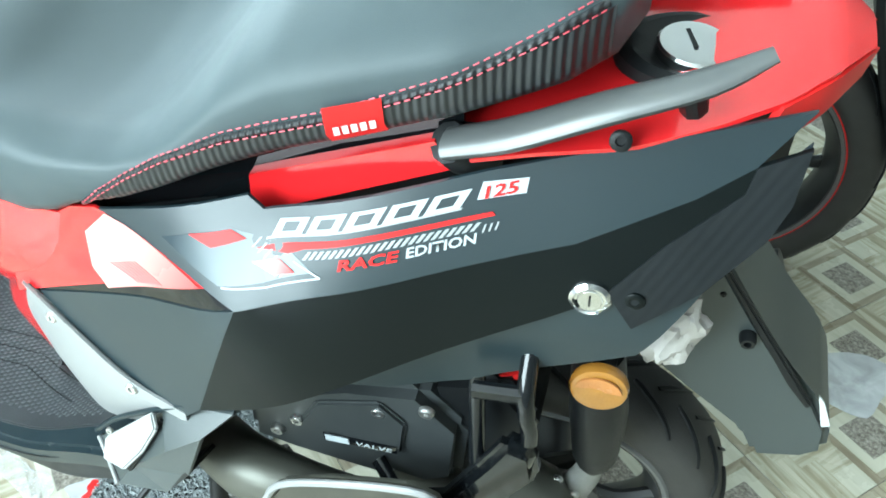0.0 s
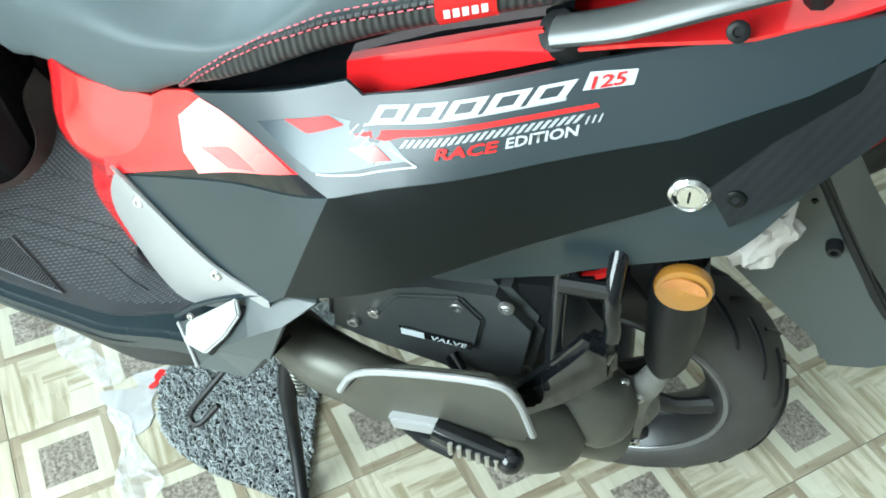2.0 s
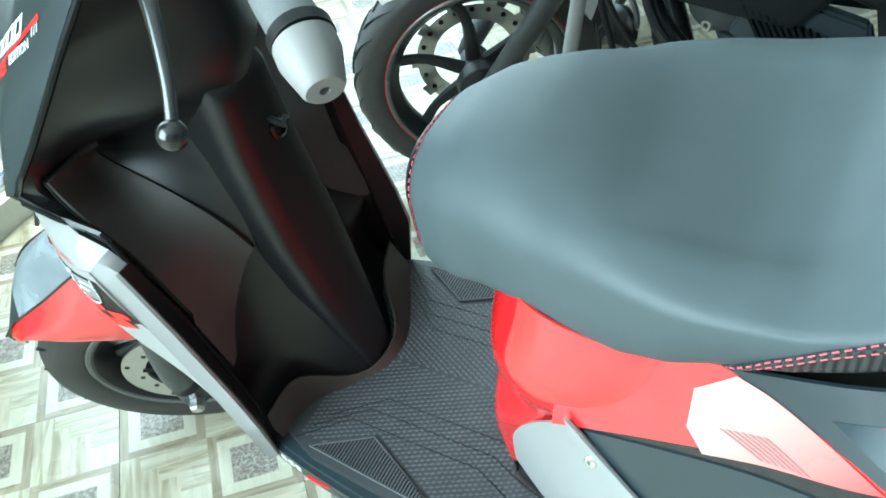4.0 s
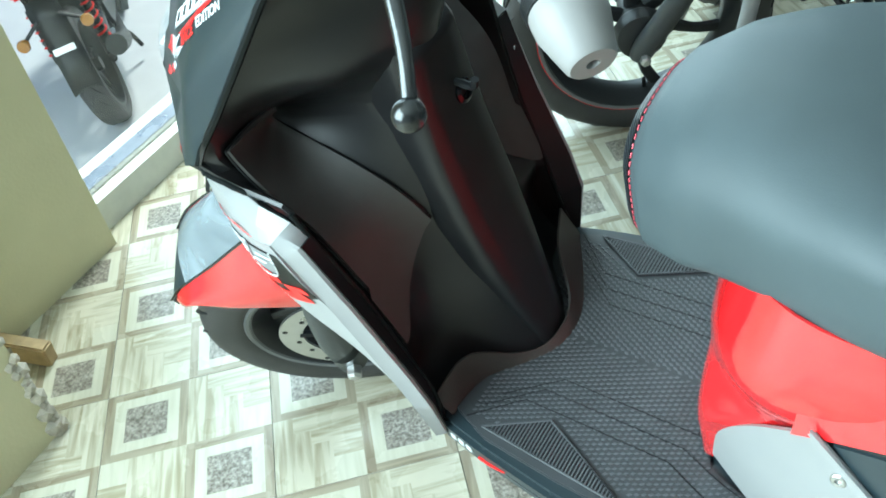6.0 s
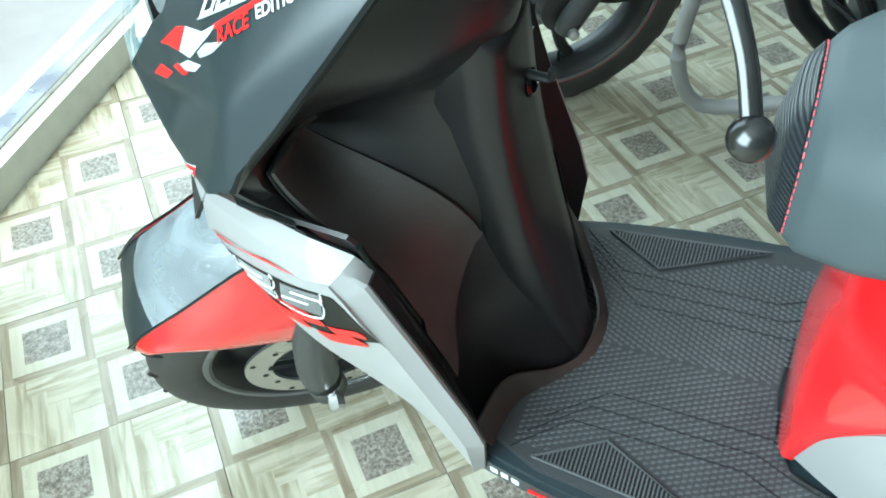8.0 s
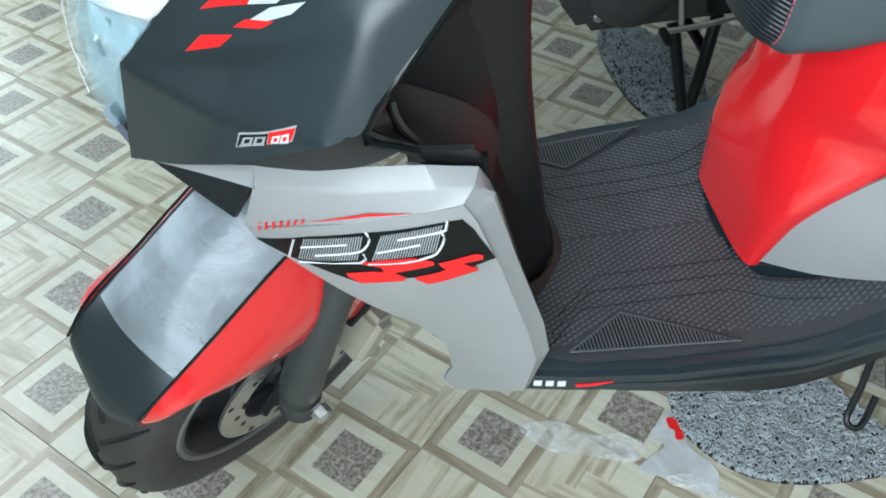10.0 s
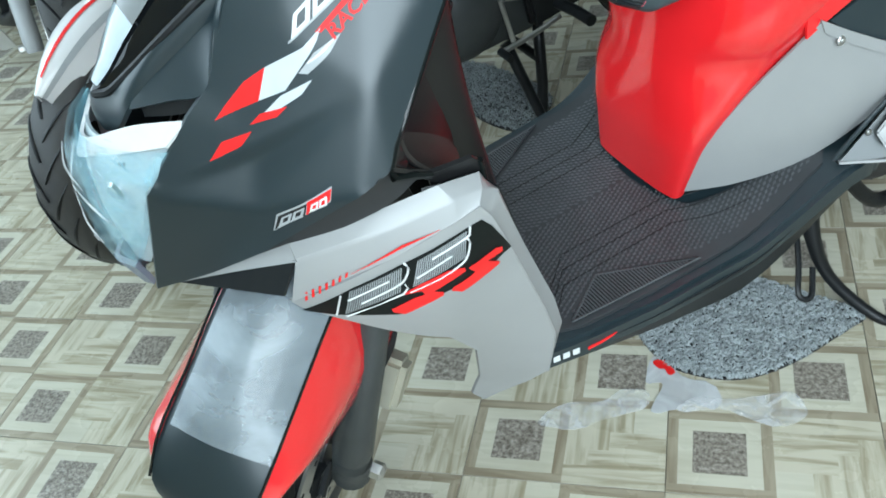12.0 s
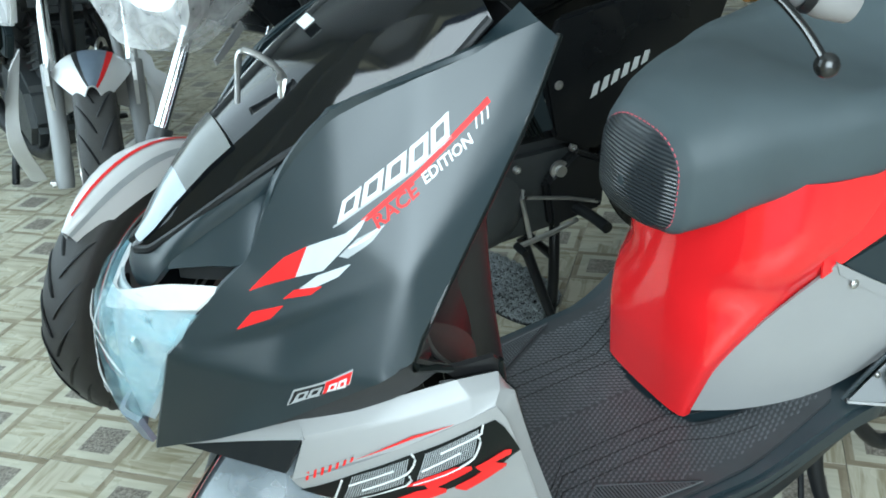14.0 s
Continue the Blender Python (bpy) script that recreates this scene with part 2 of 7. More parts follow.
def b_coons(bottom, top, left, right, n=14, m=14, t=0.003, bulge=None):
    """A sheet spanned between four edges; bottom and top run left to right, left and right bottom to top."""
    b, c, l, r = resample(loop_of(bottom), n), resample(loop_of(top), n), resample(loop_of(left), m), resample(loop_of(right), m)
    rows = []
    for j in range(m):
        v, row = j / (m - 1), []
        for i in range(n):
            u = i / (n - 1)
            p = b[i] * (1 - v) + c[i] * v + l[j] * (1 - u) + r[j] * u
            p -= b[0] * (1 - u) * (1 - v) + b[-1] * u * (1 - v) + c[0] * (1 - u) * v + c[-1] * u * v
            if bulge:
                p += Vector(bulge) * (16 * u * (1 - u) * v * (1 - v))
            row.append(p)
        rows.append(row)
    bm = b_loft(rows, closed=False, caps=False)
    return solid(bm, t) if t else bm


def thin_plate(C):
    """A smooth height over two coordinates, through a few (a, b, height)."""
    C = np.array(C, float)
    P, n = C[:, :2], len(C)

    def U(r2):
        return np.where(r2 > 0, 0.5 * r2 * np.log(np.maximum(r2, 1e-12)), 0)

    A = np.zeros((n + 3, n + 3))
    A[:n, :n] = U(((P[:, None] - P[None]) ** 2).sum(-1)) + np.eye(n) * 1e-4
    A[:n, n], A[:n, n + 1:], A[n, :n], A[n + 1:, :n] = 1, P, 1, P.T
    w = np.linalg.solve(A, np.r_[C[:, 2], 0, 0, 0])
    return lambda x, z: float(w[:n] @ U((P[:, 0] - x) ** 2 + (P[:, 1] - z) ** 2) + w[n] + w[n + 1] * x + w[n + 2] * z)


def b_panel(outline, f, t=0.003, step=0.02, lift=0.0, side=1):
    """A side panel: an outline over (x, z) laid on the surface y = f(x, z), with thickness; side -1 mirrors it."""
    bm = bmesh.new()
    bm.faces.new([bm.verts.new((x, 0, z)) for x, z in outline])
    xs, zs = [p[0] for p in outline], [p[1] for p in outline]
    for lo, hi, no, k in ((min(xs), max(xs), (1, 0, 0), 0), (min(zs), max(zs), (0, 0, 1), 2)):
        q = lo + step
        while q < hi - 1e-4:
            co = [0, 0, 0]
            co[k] = q
            bmesh.ops.bisect_plane(bm, geom=bm.verts[:] + bm.edges[:] + bm.faces[:], plane_co=co, plane_no=no)
            q += step
    for v in bm.verts:
        v.co.y = f(v.co.x, v.co.z) + lift
    bmesh.ops.triangulate(bm, faces=[g for g in bm.faces if len(g.verts) > 4])
    for g in bm.faces:
        if g.normal.y < 0:
            g.normal_flip()
    bm.normal_update()
    if sum(g.normal.y for g in bm.faces) < 0:
        bmesh.ops.reverse_faces(bm, faces=bm.faces)
    low = bmesh.ops.extrude_face_region(bm, geom=bm.faces[:])
    bmesh.ops.translate(bm, vec=(0, -t, 0), verts=[g for g in low["geom"] if isinstance(g, bmesh.types.BMVert)])
    bmesh.ops.recalc_face_normals(bm, faces=bm.faces)
    if side < 0:
        mirror(bm)
    return bm


def mirror(bm):
    for v in bm.verts:
        v.co.y *= -1
    bmesh.ops.reverse_faces(bm, faces=bm.faces)
    return bm


def join(*bms):
    """Several bmeshes as one."""
    out = bmesh.new()
    for b in bms:
        me = bpy.data.meshes.new("x")
        b.to_mesh(me)
        out.from_mesh(me)
        bpy.data.meshes.remove(me)
        b.free()
    return out


def moved(bm, m):
    bmesh.ops.transform(bm, matrix=m, verts=bm.verts)
    return bm


def b_stitches(pts, r, dash=0.0045, gap=0.003):
    """Single stitches along a line."""
    P = [Vector(p) for p in pts]
    length = sum((b - a).length for a, b in zip(P, P[1:]))
    n = max(2, int(length / 0.0015))
    Q = resample(P, n)
    k, g = max(1, round(dash / 0.0015)), max(1, round(gap / 0.0015))
    return join(*[b_tube([Q[i], Q[min(i + k, n - 1)]], r, 5, n=1) for i in range(0, n - k, k + g)])


def sliced(bm, step=.02):
    """Cuts a plate across, so that it can bend."""
    for k, lo, hi in ((0, .40, .98), (1, -.24, .24)):
        q = lo
        while q < hi:
            co, no = [0, 0, 0], [0, 0, 0]
            co[k], no[k] = q, 1
            bmesh.ops.bisect_plane(bm, geom=bm.verts[:] + bm.edges[:] + bm.faces[:], plane_co=co, plane_no=no)
            q += step * (1 + k)
    return bm


def part(name, bm, mat, parent=None, label="", smooth=40, m=None):
    """Links a bmesh as one mesh object under a thing or a part."""
    me = bpy.data.meshes.new(name)
    bm.to_mesh(me)
    bm.free()
    for x in mat if isinstance(mat, (list, tuple)) else [mat]:
        me.materials.append(x)
    if smooth:
        me.polygons.foreach_set("use_smooth", [True] * len(me.polygons))
        me.set_sharp_from_angle(angle=radians(smooth))
    ob = new(name, me)
    if parent:
        ob.parent = parent
    if m:
        ob.matrix_basis = m
    return tagged(ob, label=label) if label else ob


def thing(name, m, label, category, group=""):
    ob = new(name)
    ob.empty_display_size = 0.1
    ob.matrix_basis = m
    return tagged(ob, label, category, group)


def b_text(words, size, spacing=1.0, shear=0.0):
    """Flat letters in (x, y), lower left at the origin, as wide as they come."""
    cu = bpy.data.curves.new("t", "FONT")
    cu.body, cu.size, cu.space_character, cu.shear, cu.resolution_u, cu.offset = words, size, spacing, shear, 2, 0.022
    ob = new("t", cu)
    me = bpy.data.meshes.new_from_object(ob)
    bm = bmesh.new()
    bm.from_mesh(me)
    bpy.data.objects.remove(ob)
    bpy.data.curves.remove(cu)
    bpy.data.meshes.remove(me)
    return bm


def lay(bm, corner, along, upward, f, w, h, lift=0.0016, side=1):
    """Lays flat artwork onto the side y = f(x, z): its (x, y) box goes to w by h from corner, along and upward in (x, z)."""
    xs, ys = [v.co.x for v in bm.verts], [v.co.y for v in bm.verts]
    x0, y0, sx, sy = min(xs), min(ys), max(xs) - min(xs), max(ys) - min(ys)
    for v in bm.verts:
        a, b = (v.co.x - x0) / sx * w, (v.co.y - y0) / sy * h
        x, z = corner[0] + along[0] * a + upward[0] * b, corner[1] + along[1] * a + upward[1] * b
        v.co = Vector((x, f(x, z) + lift, z))
    if side < 0:
        mirror(bm)
    return bm

# ---- room ----
TILE_TURN = radians(-53)
PLASTER = material("cream_plaster", (0.62, 0.57, 0.36), 0.6, vary=0.08, grain=8, bump=0.2, bump_scale=120)
CEILING = material("unseen_ceiling_white", (0.72, 0.73, 0.73), 0.8, vary=0.05, bump=0.1)
CONCRETE = material("pale_concrete", (0.52, 0.53, 0.53), 0.7, vary=0.08, grain=10, bump=0.2)
GROUT = material("grout", (0.20, 0.18, 0.14), 0.8, vary=0.2)
ALU = material("painted_sill", (0.62, 0.62, 0.56), 0.45, vary=0.12, grain=25)


def slab(name, x0, x1, y0, y1, z0, z1, mat, kind="structure", label=""):
    ob = part(name, b_box(((x0 + x1) / 2, (y0 + y1) / 2, (z0 + z1) / 2), (x1 - x0, y1 - y0, z1 - z0)), mat, smooth=0)
    return tagged(ob, label, kind=kind)


FX, FAR, BACK, SIDE_X, TOP = -1.73, 6.2, -2.3, 5.0, 3.1
floor = slab("floor", FX + 0.013, SIDE_X, BACK, FAR, -0.45, -0.006, GROUT, label="patterned ceramic tile floor of a vehicle showroom")
slab("wall_front_near", FX - 0.15, FX, 0.70, 1.1125, -0.45, TOP, PLASTER)
# Lintel over an unseen gap, left open for the added side lamp.
slab("wall_front_lintel", FX - 0.15, FX, BACK, 0.6995, 2.8, TOP, PLASTER)
# Grey for walls out of view, chosen to cut the fill light.
HALL = material("unseen_wall_grey", (0.27, 0.275, 0.275), 0.7, vary=0.06, bump=0.1)
# Assumed ceiling, out of view, put in for bounce light.
slab("ceiling", FX - 0.15, SIDE_X, BACK, FAR, TOP, TOP + 0.12, CEILING)
slab("pier", FX, -1.40, 0.70, 1.113, -0.006, TOP, PLASTER)
slab("wall_front", FX - 0.15, -1.667, 1.1135, 1.548, -0.45, TOP, PLASTER, label="cream painted plaster wall beside the glass shopfront")
slab("wall_front_end", FX - 0.15, FX, 5.4, FAR, -0.45, TOP, PLASTER)
slab("wall_lintel", FX - 0.15, FX, 1.5485, 5.4, 2.75, TOP, PLASTER)
# Three unseen walls, added to hold in and dim the bounced light.
slab("wall_far", FX - 0.15, SIDE_X, FAR, FAR + 0.15, -0.12, TOP, HALL)
slab("wall_side", SIDE_X, SIDE_X + 0.15, BACK, FAR, -0.12, TOP, HALL)
slab("wall_back", FX - 0.15, SIDE_X, BACK - 0.15, BACK, -0.45, TOP, HALL)
sill = slab("window_sill", FX - 0.13, FX + 0.012, 1.5485, 5.4, -0.45, 0.075, ALU, label="cream painted kerb under the shopfront glass")
tagged(part("sill_track", b_box((FX - 0.05, 3.49, 0.082), (0.05, 3.82, 0.014), 0.002), STEEL), kind="structure")
slab("ground", -60, FX - 0.13, -60, 60, -0.65, -0.40, CONCRETE, label="bright concrete apron outside the shop")
# Unseen ground, kept dark so that little light bounces up from it.
slab("ground_back", FX - 0.13, 60, -60, BACK - 0.14, -0.65, -0.40, material("dark_bounce_ground", (0.05, 0.05, 0.05), 0.8, vary=0.2, bump=0.3))
GLASS = bpy.data.materials.new("window_glass")
GLASS.use_nodes = True
_n = GLASS.node_tree
_g, _t, _m = _n.nodes.new("ShaderNodeBsdfGlossy"), _n.nodes.new("ShaderNodeBsdfTransparent"), _n.nodes.new("ShaderNodeMixShader")
_g.inputs["Roughness"].default_value = 0.02
_m.inputs[0].default_value = 0.04
_n.links.new(_t.outputs[0], _m.inputs[1])
_n.links.new(_g.outputs[0], _m.inputs[2])
_n.links.new(_m.outputs[0], _n.nodes["Material Output"].inputs["Surface"])
pane = slab("window_1", FX - 0.055, FX - 0.047, 1.55, 5.38, 0.09, 2.74, GLASS, label="clear shopfront glass pane")
pane.visible_shadow = False

# ---- scooter ----
SC = Matrix.Translation((0.3916, 1.2487, 0.0192)) @ pose(0, 0, 0, -8.26, 1.11, 171.29) @ Matrix.Scale(1.023, 4)
scooter = thing("scooter", SC, "red, grey and black sport scooter leaning on its side stand", "scooter")

side_f = thin_plate([(.43, .724, .150), (.248, .743, .167), (.185, .739, .181), (.04, .818, .132), (.272, .691, .208), (.388, .673, .173),
                     (-.019, .734, .164), (.335, .529, .222), (.545, .578, .16), (.424, .52, .201), (-.136, .852, .107), (.09, .62, .195)])
wing_f = thin_plate([(1.222, .585, .142), (1.13, .62, .187), (1.055, .649, .208), (1.008, .55, .203), (.962, .385, .197), (.966, .30, .185), (1.03, .215, .125), (1.02, .28, .145), (1.186, .558, .160), (1.108, .482, .180), (1.068, .567, .205), (1.30, .60, .06)])


# corners of the apron's side, as (x, z, y), and the facets between them
CORNER = {"tip": (1.321, .584, .043), "front": (1.292, .719, .081), "low_inlet": (1.237, .779, .089), "inlet": (1.214, .798, .092), "top1": (1.179, .857, .079), "top2": (1.128, .906, .082),
          "top3": (1.053, .933, .106), "top4": (.958, .958, .122), "rear4": (.945, .945, .130), "rear3": (.986, .891, .151), "rear2": (1.020, .848, .163), "rear1": (1.072, .784, .180), "knee": (1.120, .724, .197),
          "heel": (1.146, .712, .193), "apex": (1.110, .794, .176), "fold": (1.220, .703, .140), "hollow": (1.200, .739, .1245), "under": (1.227, .642, .126), "under1": (1.272, .614, .090), "mid": (1.200, .764, .122), "word": (1.146, .828, .127)}
FACETS = """front low_inlet mid, low_inlet inlet mid, inlet top1 word, inlet word mid, mid word apex, top1 top2 word, top2 top3 word, word top3 apex, apex top3 top4, apex top4 rear3, top4 rear4 rear3,
apex rear3 rear2, apex rear2 rear1, apex rear1 knee, apex knee heel, front mid apex, front apex hollow, hollow apex fold, front hollow fold, fold apex heel, fold heel under, fold under under1, fold under1 tip, fold tip front"""
planes = []
for trio in FACETS.split(","):
    C = np.array([CORNER[k] for k in trio.split()])
    planes.append(np.linalg.inv(np.array([C[:, 0], C[:, 1], [1, 1, 1]])))
    planes[-1] = (planes[-1], C[:, 2] @ planes[-1])
WEIGHT3 = np.array([q[0] for q in planes])
HEIGHT3 = np.array([q[1] for q in planes])


def apron_f(x, z, soft=.004):
    """The apron's side: flat facets with softened creases, and a hollow under the main crease."""
    P = np.array([(x + soft * q * math.cos(a), z + soft * q * math.sin(a), 1) for q, a in [(0, 0)] + [(1, k * .785) for k in range(8)]])
    w = np.einsum("fij,pj->pfi", WEIGHT3, P).min(axis=2)
    return float(np.mean([HEIGHT3[k] @ p for k, p in zip(w.argmax(axis=1), P)]))


CREASE = [(.273, .690), (.203, .712), (.137, .733), (.008, .777), (-.069, .818), (-.104, .843)]
LOWER_EDGE = [(-.136, .858), (-.083, .797), (-.037, .750), (.022, .714), (.084, .679), (.189, .623), (.339, .534)]
UPPER = [(.424, .720), (.269, .770), (.254, .762), (.079, .820), (-.022, .849), (-.133, .882)] + CREASE[::-1] + [(.304, .697)]
LOWER = CREASE + LOWER_EDGE
UNDER = LOWER_EDGE[:-1] + [(.25, .592), (.161, .585), (.085, .602), (.014, .645), (-.05, .68), (-.082, .735), (-.13, .83)]
FACET = [(.530, .588), (.273, .690), (.339, .534), (.36, .512), (.43, .525), (.49, .556)]
WEDGE = [(.545, .582), (.53, .602), (.304, .697), (.273, .690), (.40, .634)]

for s in (1, -1):
    part("side_cover", b_panel(UPPER, side_f, side=s), SLATE, scooter, "matte slate side cover with race decals" if s > 0 else "")
    # Shade on the downward facet is painted in as a darker colour.
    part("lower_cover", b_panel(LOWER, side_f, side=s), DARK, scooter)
    part("belly_cover", b_panel(UNDER, lambda x, z: side_f(x, z) - 0.006 - max(0, .7 - z) * .25, side=s), SLATE, scooter)
    part("facet_cover", b_panel(FACET, side_f, side=s), SLATE, scooter)
    part("carbon_tail", b_panel([(-.042, .716), (-.020, .744), (-.055, .784), (-.100, .825), (-.104, .843), (-.136, .858), (-.132, .820), (-.122, .795), (-.087, .752)], side_f, lift=.0012, t=.002, step=.012, side=s), CARBON, scooter, "ribbed carbon-look tail side")
    part("wedge_trim", b_panel(WEDGE, side_f, lift=-0.002, side=s), GLOSS_BLACK, scooter)

# inner body, closing the space behind the covers
part("inner_body", b_loft([[(x, w * a, z) for a, z in ((-1, lo), (-1, hi), (-.6, hi + .02), (.6, hi + .02), (1, hi), (1, lo))] for x, w, lo, hi in
     ((.62, .07, .36, .60), (.55, .10, .36, .66), (.42, .135, .45, .70), (.27, .115, .55, .745), (.1, .105, .60, .80), (-.04, .09, .66, .84), (-.13, .06, .80, .86))]), BLACK, scooter)



SEAT = [(.7500, .004, .692, .683), (.7490, .014, .708, .668), (.7455, .026, .722, .655), (.738, .055, .745, .638), (.716, .080, .770, .626), (.676, .102, .792, .638), (.645, .112, .800, .652), (.613, .122, .805, .660), (.546, .144, .806, .666), (.50, .157, .802, .678),
        (.46, .165, .798, .699), (.43, .168, .797, .722), (.38, .170, .803, .745), (.34, .169, .822, .763), (.31, .167, .850, .777), (.27, .163, .893, .792), (.23, .158, .917, .808), (.18, .153, .930, .825), (.1, .14, .945, .852), (.03, .115, .952, .876), (0, .085, .948, .888), (-.015, .04, .935, .90)]
SEAT_X = [q[0] for q in SEAT][::-1]


def seat_at(x):
    return [float(np.interp(x, SEAT_X, [q[k] for q in SEAT][::-1])) for k in (1, 2, 3)]


def crown_at(x):
    dish = math.exp(-((x - .45) / .11) ** 4)
    return dish, .62 - .30 * dish


def seat_pt(x, q, side=1, off=0.0):
    """A point of the seat's flank: q is 0 at the lower edge and 1 at the crown."""
    w, zt, zl = seat_at(x)
    h = 2 * q - 1
    s = math.copysign(abs(h) ** (1 / crown_at(x)[1] if h > 0 else 1 / 0.4), h)
    c = math.sqrt(max(0, 1 - s * s))
    y = (w * c ** 0.75) * (1.0 if s < 0.2 else 1 - 0.10 * (s - 0.2))
    return Vector((x, side * (y + off), zl + (zt - zl) * q + off * 0.3))


def seat_ring(x, n=56):
    w, zt, zl = seat_at(x)
    dish, crown = crown_at(x)
    ring = []
    for i in range(n):
        a = 2 * math.pi * i / n
        c, s = math.cos(a), math.sin(a)
        y = w * math.copysign(abs(c) ** 0.75, c)
        z = (zt + zl) / 2 + (zt - zl) / 2 * math.copysign(abs(s) ** (crown if s > 0 else 0.4), s)
        if abs(y) < .125 and s > 0:
            z -= .019 * dish * (1 - (y / .125) ** 2) ** .7
        ring.append((x, y * (1.0 if s < 0.2 else 1 - 0.10 * (s - 0.2)), z))
    return ring


xs = [.7500, .7490, .7475] + [.746 - .0036 * i for i in range(12)] + [.70 - .0105 * i for i in range(67)] + [.0, -.008, -.015]
seat = part("seat", b_loft([seat_ring(x) for x in xs if x >= -.0151]), VINYL, scooter, "slate vinyl dual seat with red stitching", smooth=60)


WELT = [(.004, .935), (.03, .930), (.06, .916), (.10, .896), (.18, .863), (.27, .834), (.325, .808), (.36, .786), (.39, .763), (.412, .744), (.432, .726)]


def skirt_q(x):
    w, zt, zl = seat_at(x)
    return min(.82, max(.02, (float(np.interp(x, [q[0] for q in WELT], [q[1] for q in WELT])) - zl) / (zt - zl)))


for s in (1, -1):
    rows = [[seat_pt(x, skirt_q(x) * k / 7, s, .002) for k in range(8)] for x in np.linspace(.432, .004, 40)]
    part("seat_skirt", solid(b_loft(rows, closed=False, caps=False), .0025), CARBON_SEAT, seat, "ribbed black carbon-look vinyl skirt")
    for d, r in ((0.03, .0010), (0.0, .0010)):
        tagged(part("stitching", b_stitches([seat_pt(x, min(.9, skirt_q(x) + .01 + d * 3.2 * min(1, (.44 - x) / .05)), s, .0035) for x in np.linspace(.434, .01, 60)], r * .6), PINK, seat), kind="stuff")
    part("welt", b_tube([seat_pt(x, min(.9, skirt_q(x) + .045), s, .001) for x in np.linspace(.43, .01, 40)], .0028, 8, n=1), CARBON_SEAT, seat)
NOSE = [[Vector(p) for p in seat_ring(x)] for x in (.7275, .7295, .7315, .7335, .736, .7385, .741, .7435, .7455, .7475, .749, .7499)]
nose_rows = [[Vector((p.x + .002, p.y * 1.018, p.z + .001)) for p in ring + ring[:1]] for ring in NOSE]
part("nose_panel", b_loft(nose_rows, closed=False, caps=False), CARBON_NOSE, seat, "ribbed carbon-look nose panel")
for dx in (0, .007):
    tagged(part("stitching", b_stitches([Vector((p.x - dx, p.y * 1.022, p.z + .0016)) for p in NOSE[0] + NOSE[0][:1]], .0007), PINK, seat), kind="stuff")
tag = part("seat_tag", b_loft([[seat_pt(x, q, 1, .0045) for q in (.16, .27, .4, .50)] for x in np.linspace(.188, .146, 5)], closed=False, caps=False), REDDECAL, seat, "small red fabric tag with pale lettering bars")
for i in range(5):
    x = .182 - i * .0065
    part("tag_bar", b_loft([[seat_pt(x - k, q, 1, .0053) for q in (.25, .33)] for k in (0, .0045)], closed=False, caps=False), WHITE, tag)


def both(fn):
    """Calls fn for the left side and the right side."""
    for s in (1, -1):
        fn(s)


def flip(bm, s):
    return bm if s > 0 else mirror(bm)


def bolt(at, axis, r, mat, parent, name="screw", h=.003):
    a = Vector(axis).normalized()
    c = Vector(at)
    bm = join(b_lathe([(0, 0), (r, 0), (r, h * .6), (r * .8, h), (r * .45, h), (r * .4, h * .35), (0, h * .35)], c, a, 14, closed=False))
    return part(name, bm, mat, parent)


RAIL = material("satin_rail", (0.10, 0.105, 0.105), 0.34, metal=0.3, vary=0.08)
# red front cowl under the seat
TUN = [(.330, .676, .657, .083), (.42, .680, .640, .100), (.50, .674, .605, .122), (.58, .668, .555, .150), (.62, .665, .515, .156), (.66, .664, .475, .154), (.70, .664, .44, .148)]
rows = []
for z in np.linspace(.33, .70, 22):
    xc, xs_, ys = [float(np.interp(z, [q[0] for q in TUN], [q[k] for q in TUN])) for k in (1, 2, 3)]
    pinch = 0.030 * math.exp(-((z - .54) / .05) ** 2)
    pw = float(np.interp(z, [.57, .66], [.8, 1.7]))
    rows.append([(xs_ + (xc - xs_) * max(0, math.cos(a)) ** 0.42 - pinch * abs(math.sin(a)) ** 3, (ys - pinch * math.cos(a)) * math.copysign(abs(math.sin(a)) ** pw, math.sin(a)), z) for a in np.linspace(math.pi / 2, -math.pi / 2, 33)])
cowl = part("front_cowl", solid(b_loft(rows, closed=False, caps=False), 0.003), RED, scooter, "glossy red cowl below the seat nose")
bolt((.668, .068, .367), (.8, .5, .1), .005, STEEL, cowl)


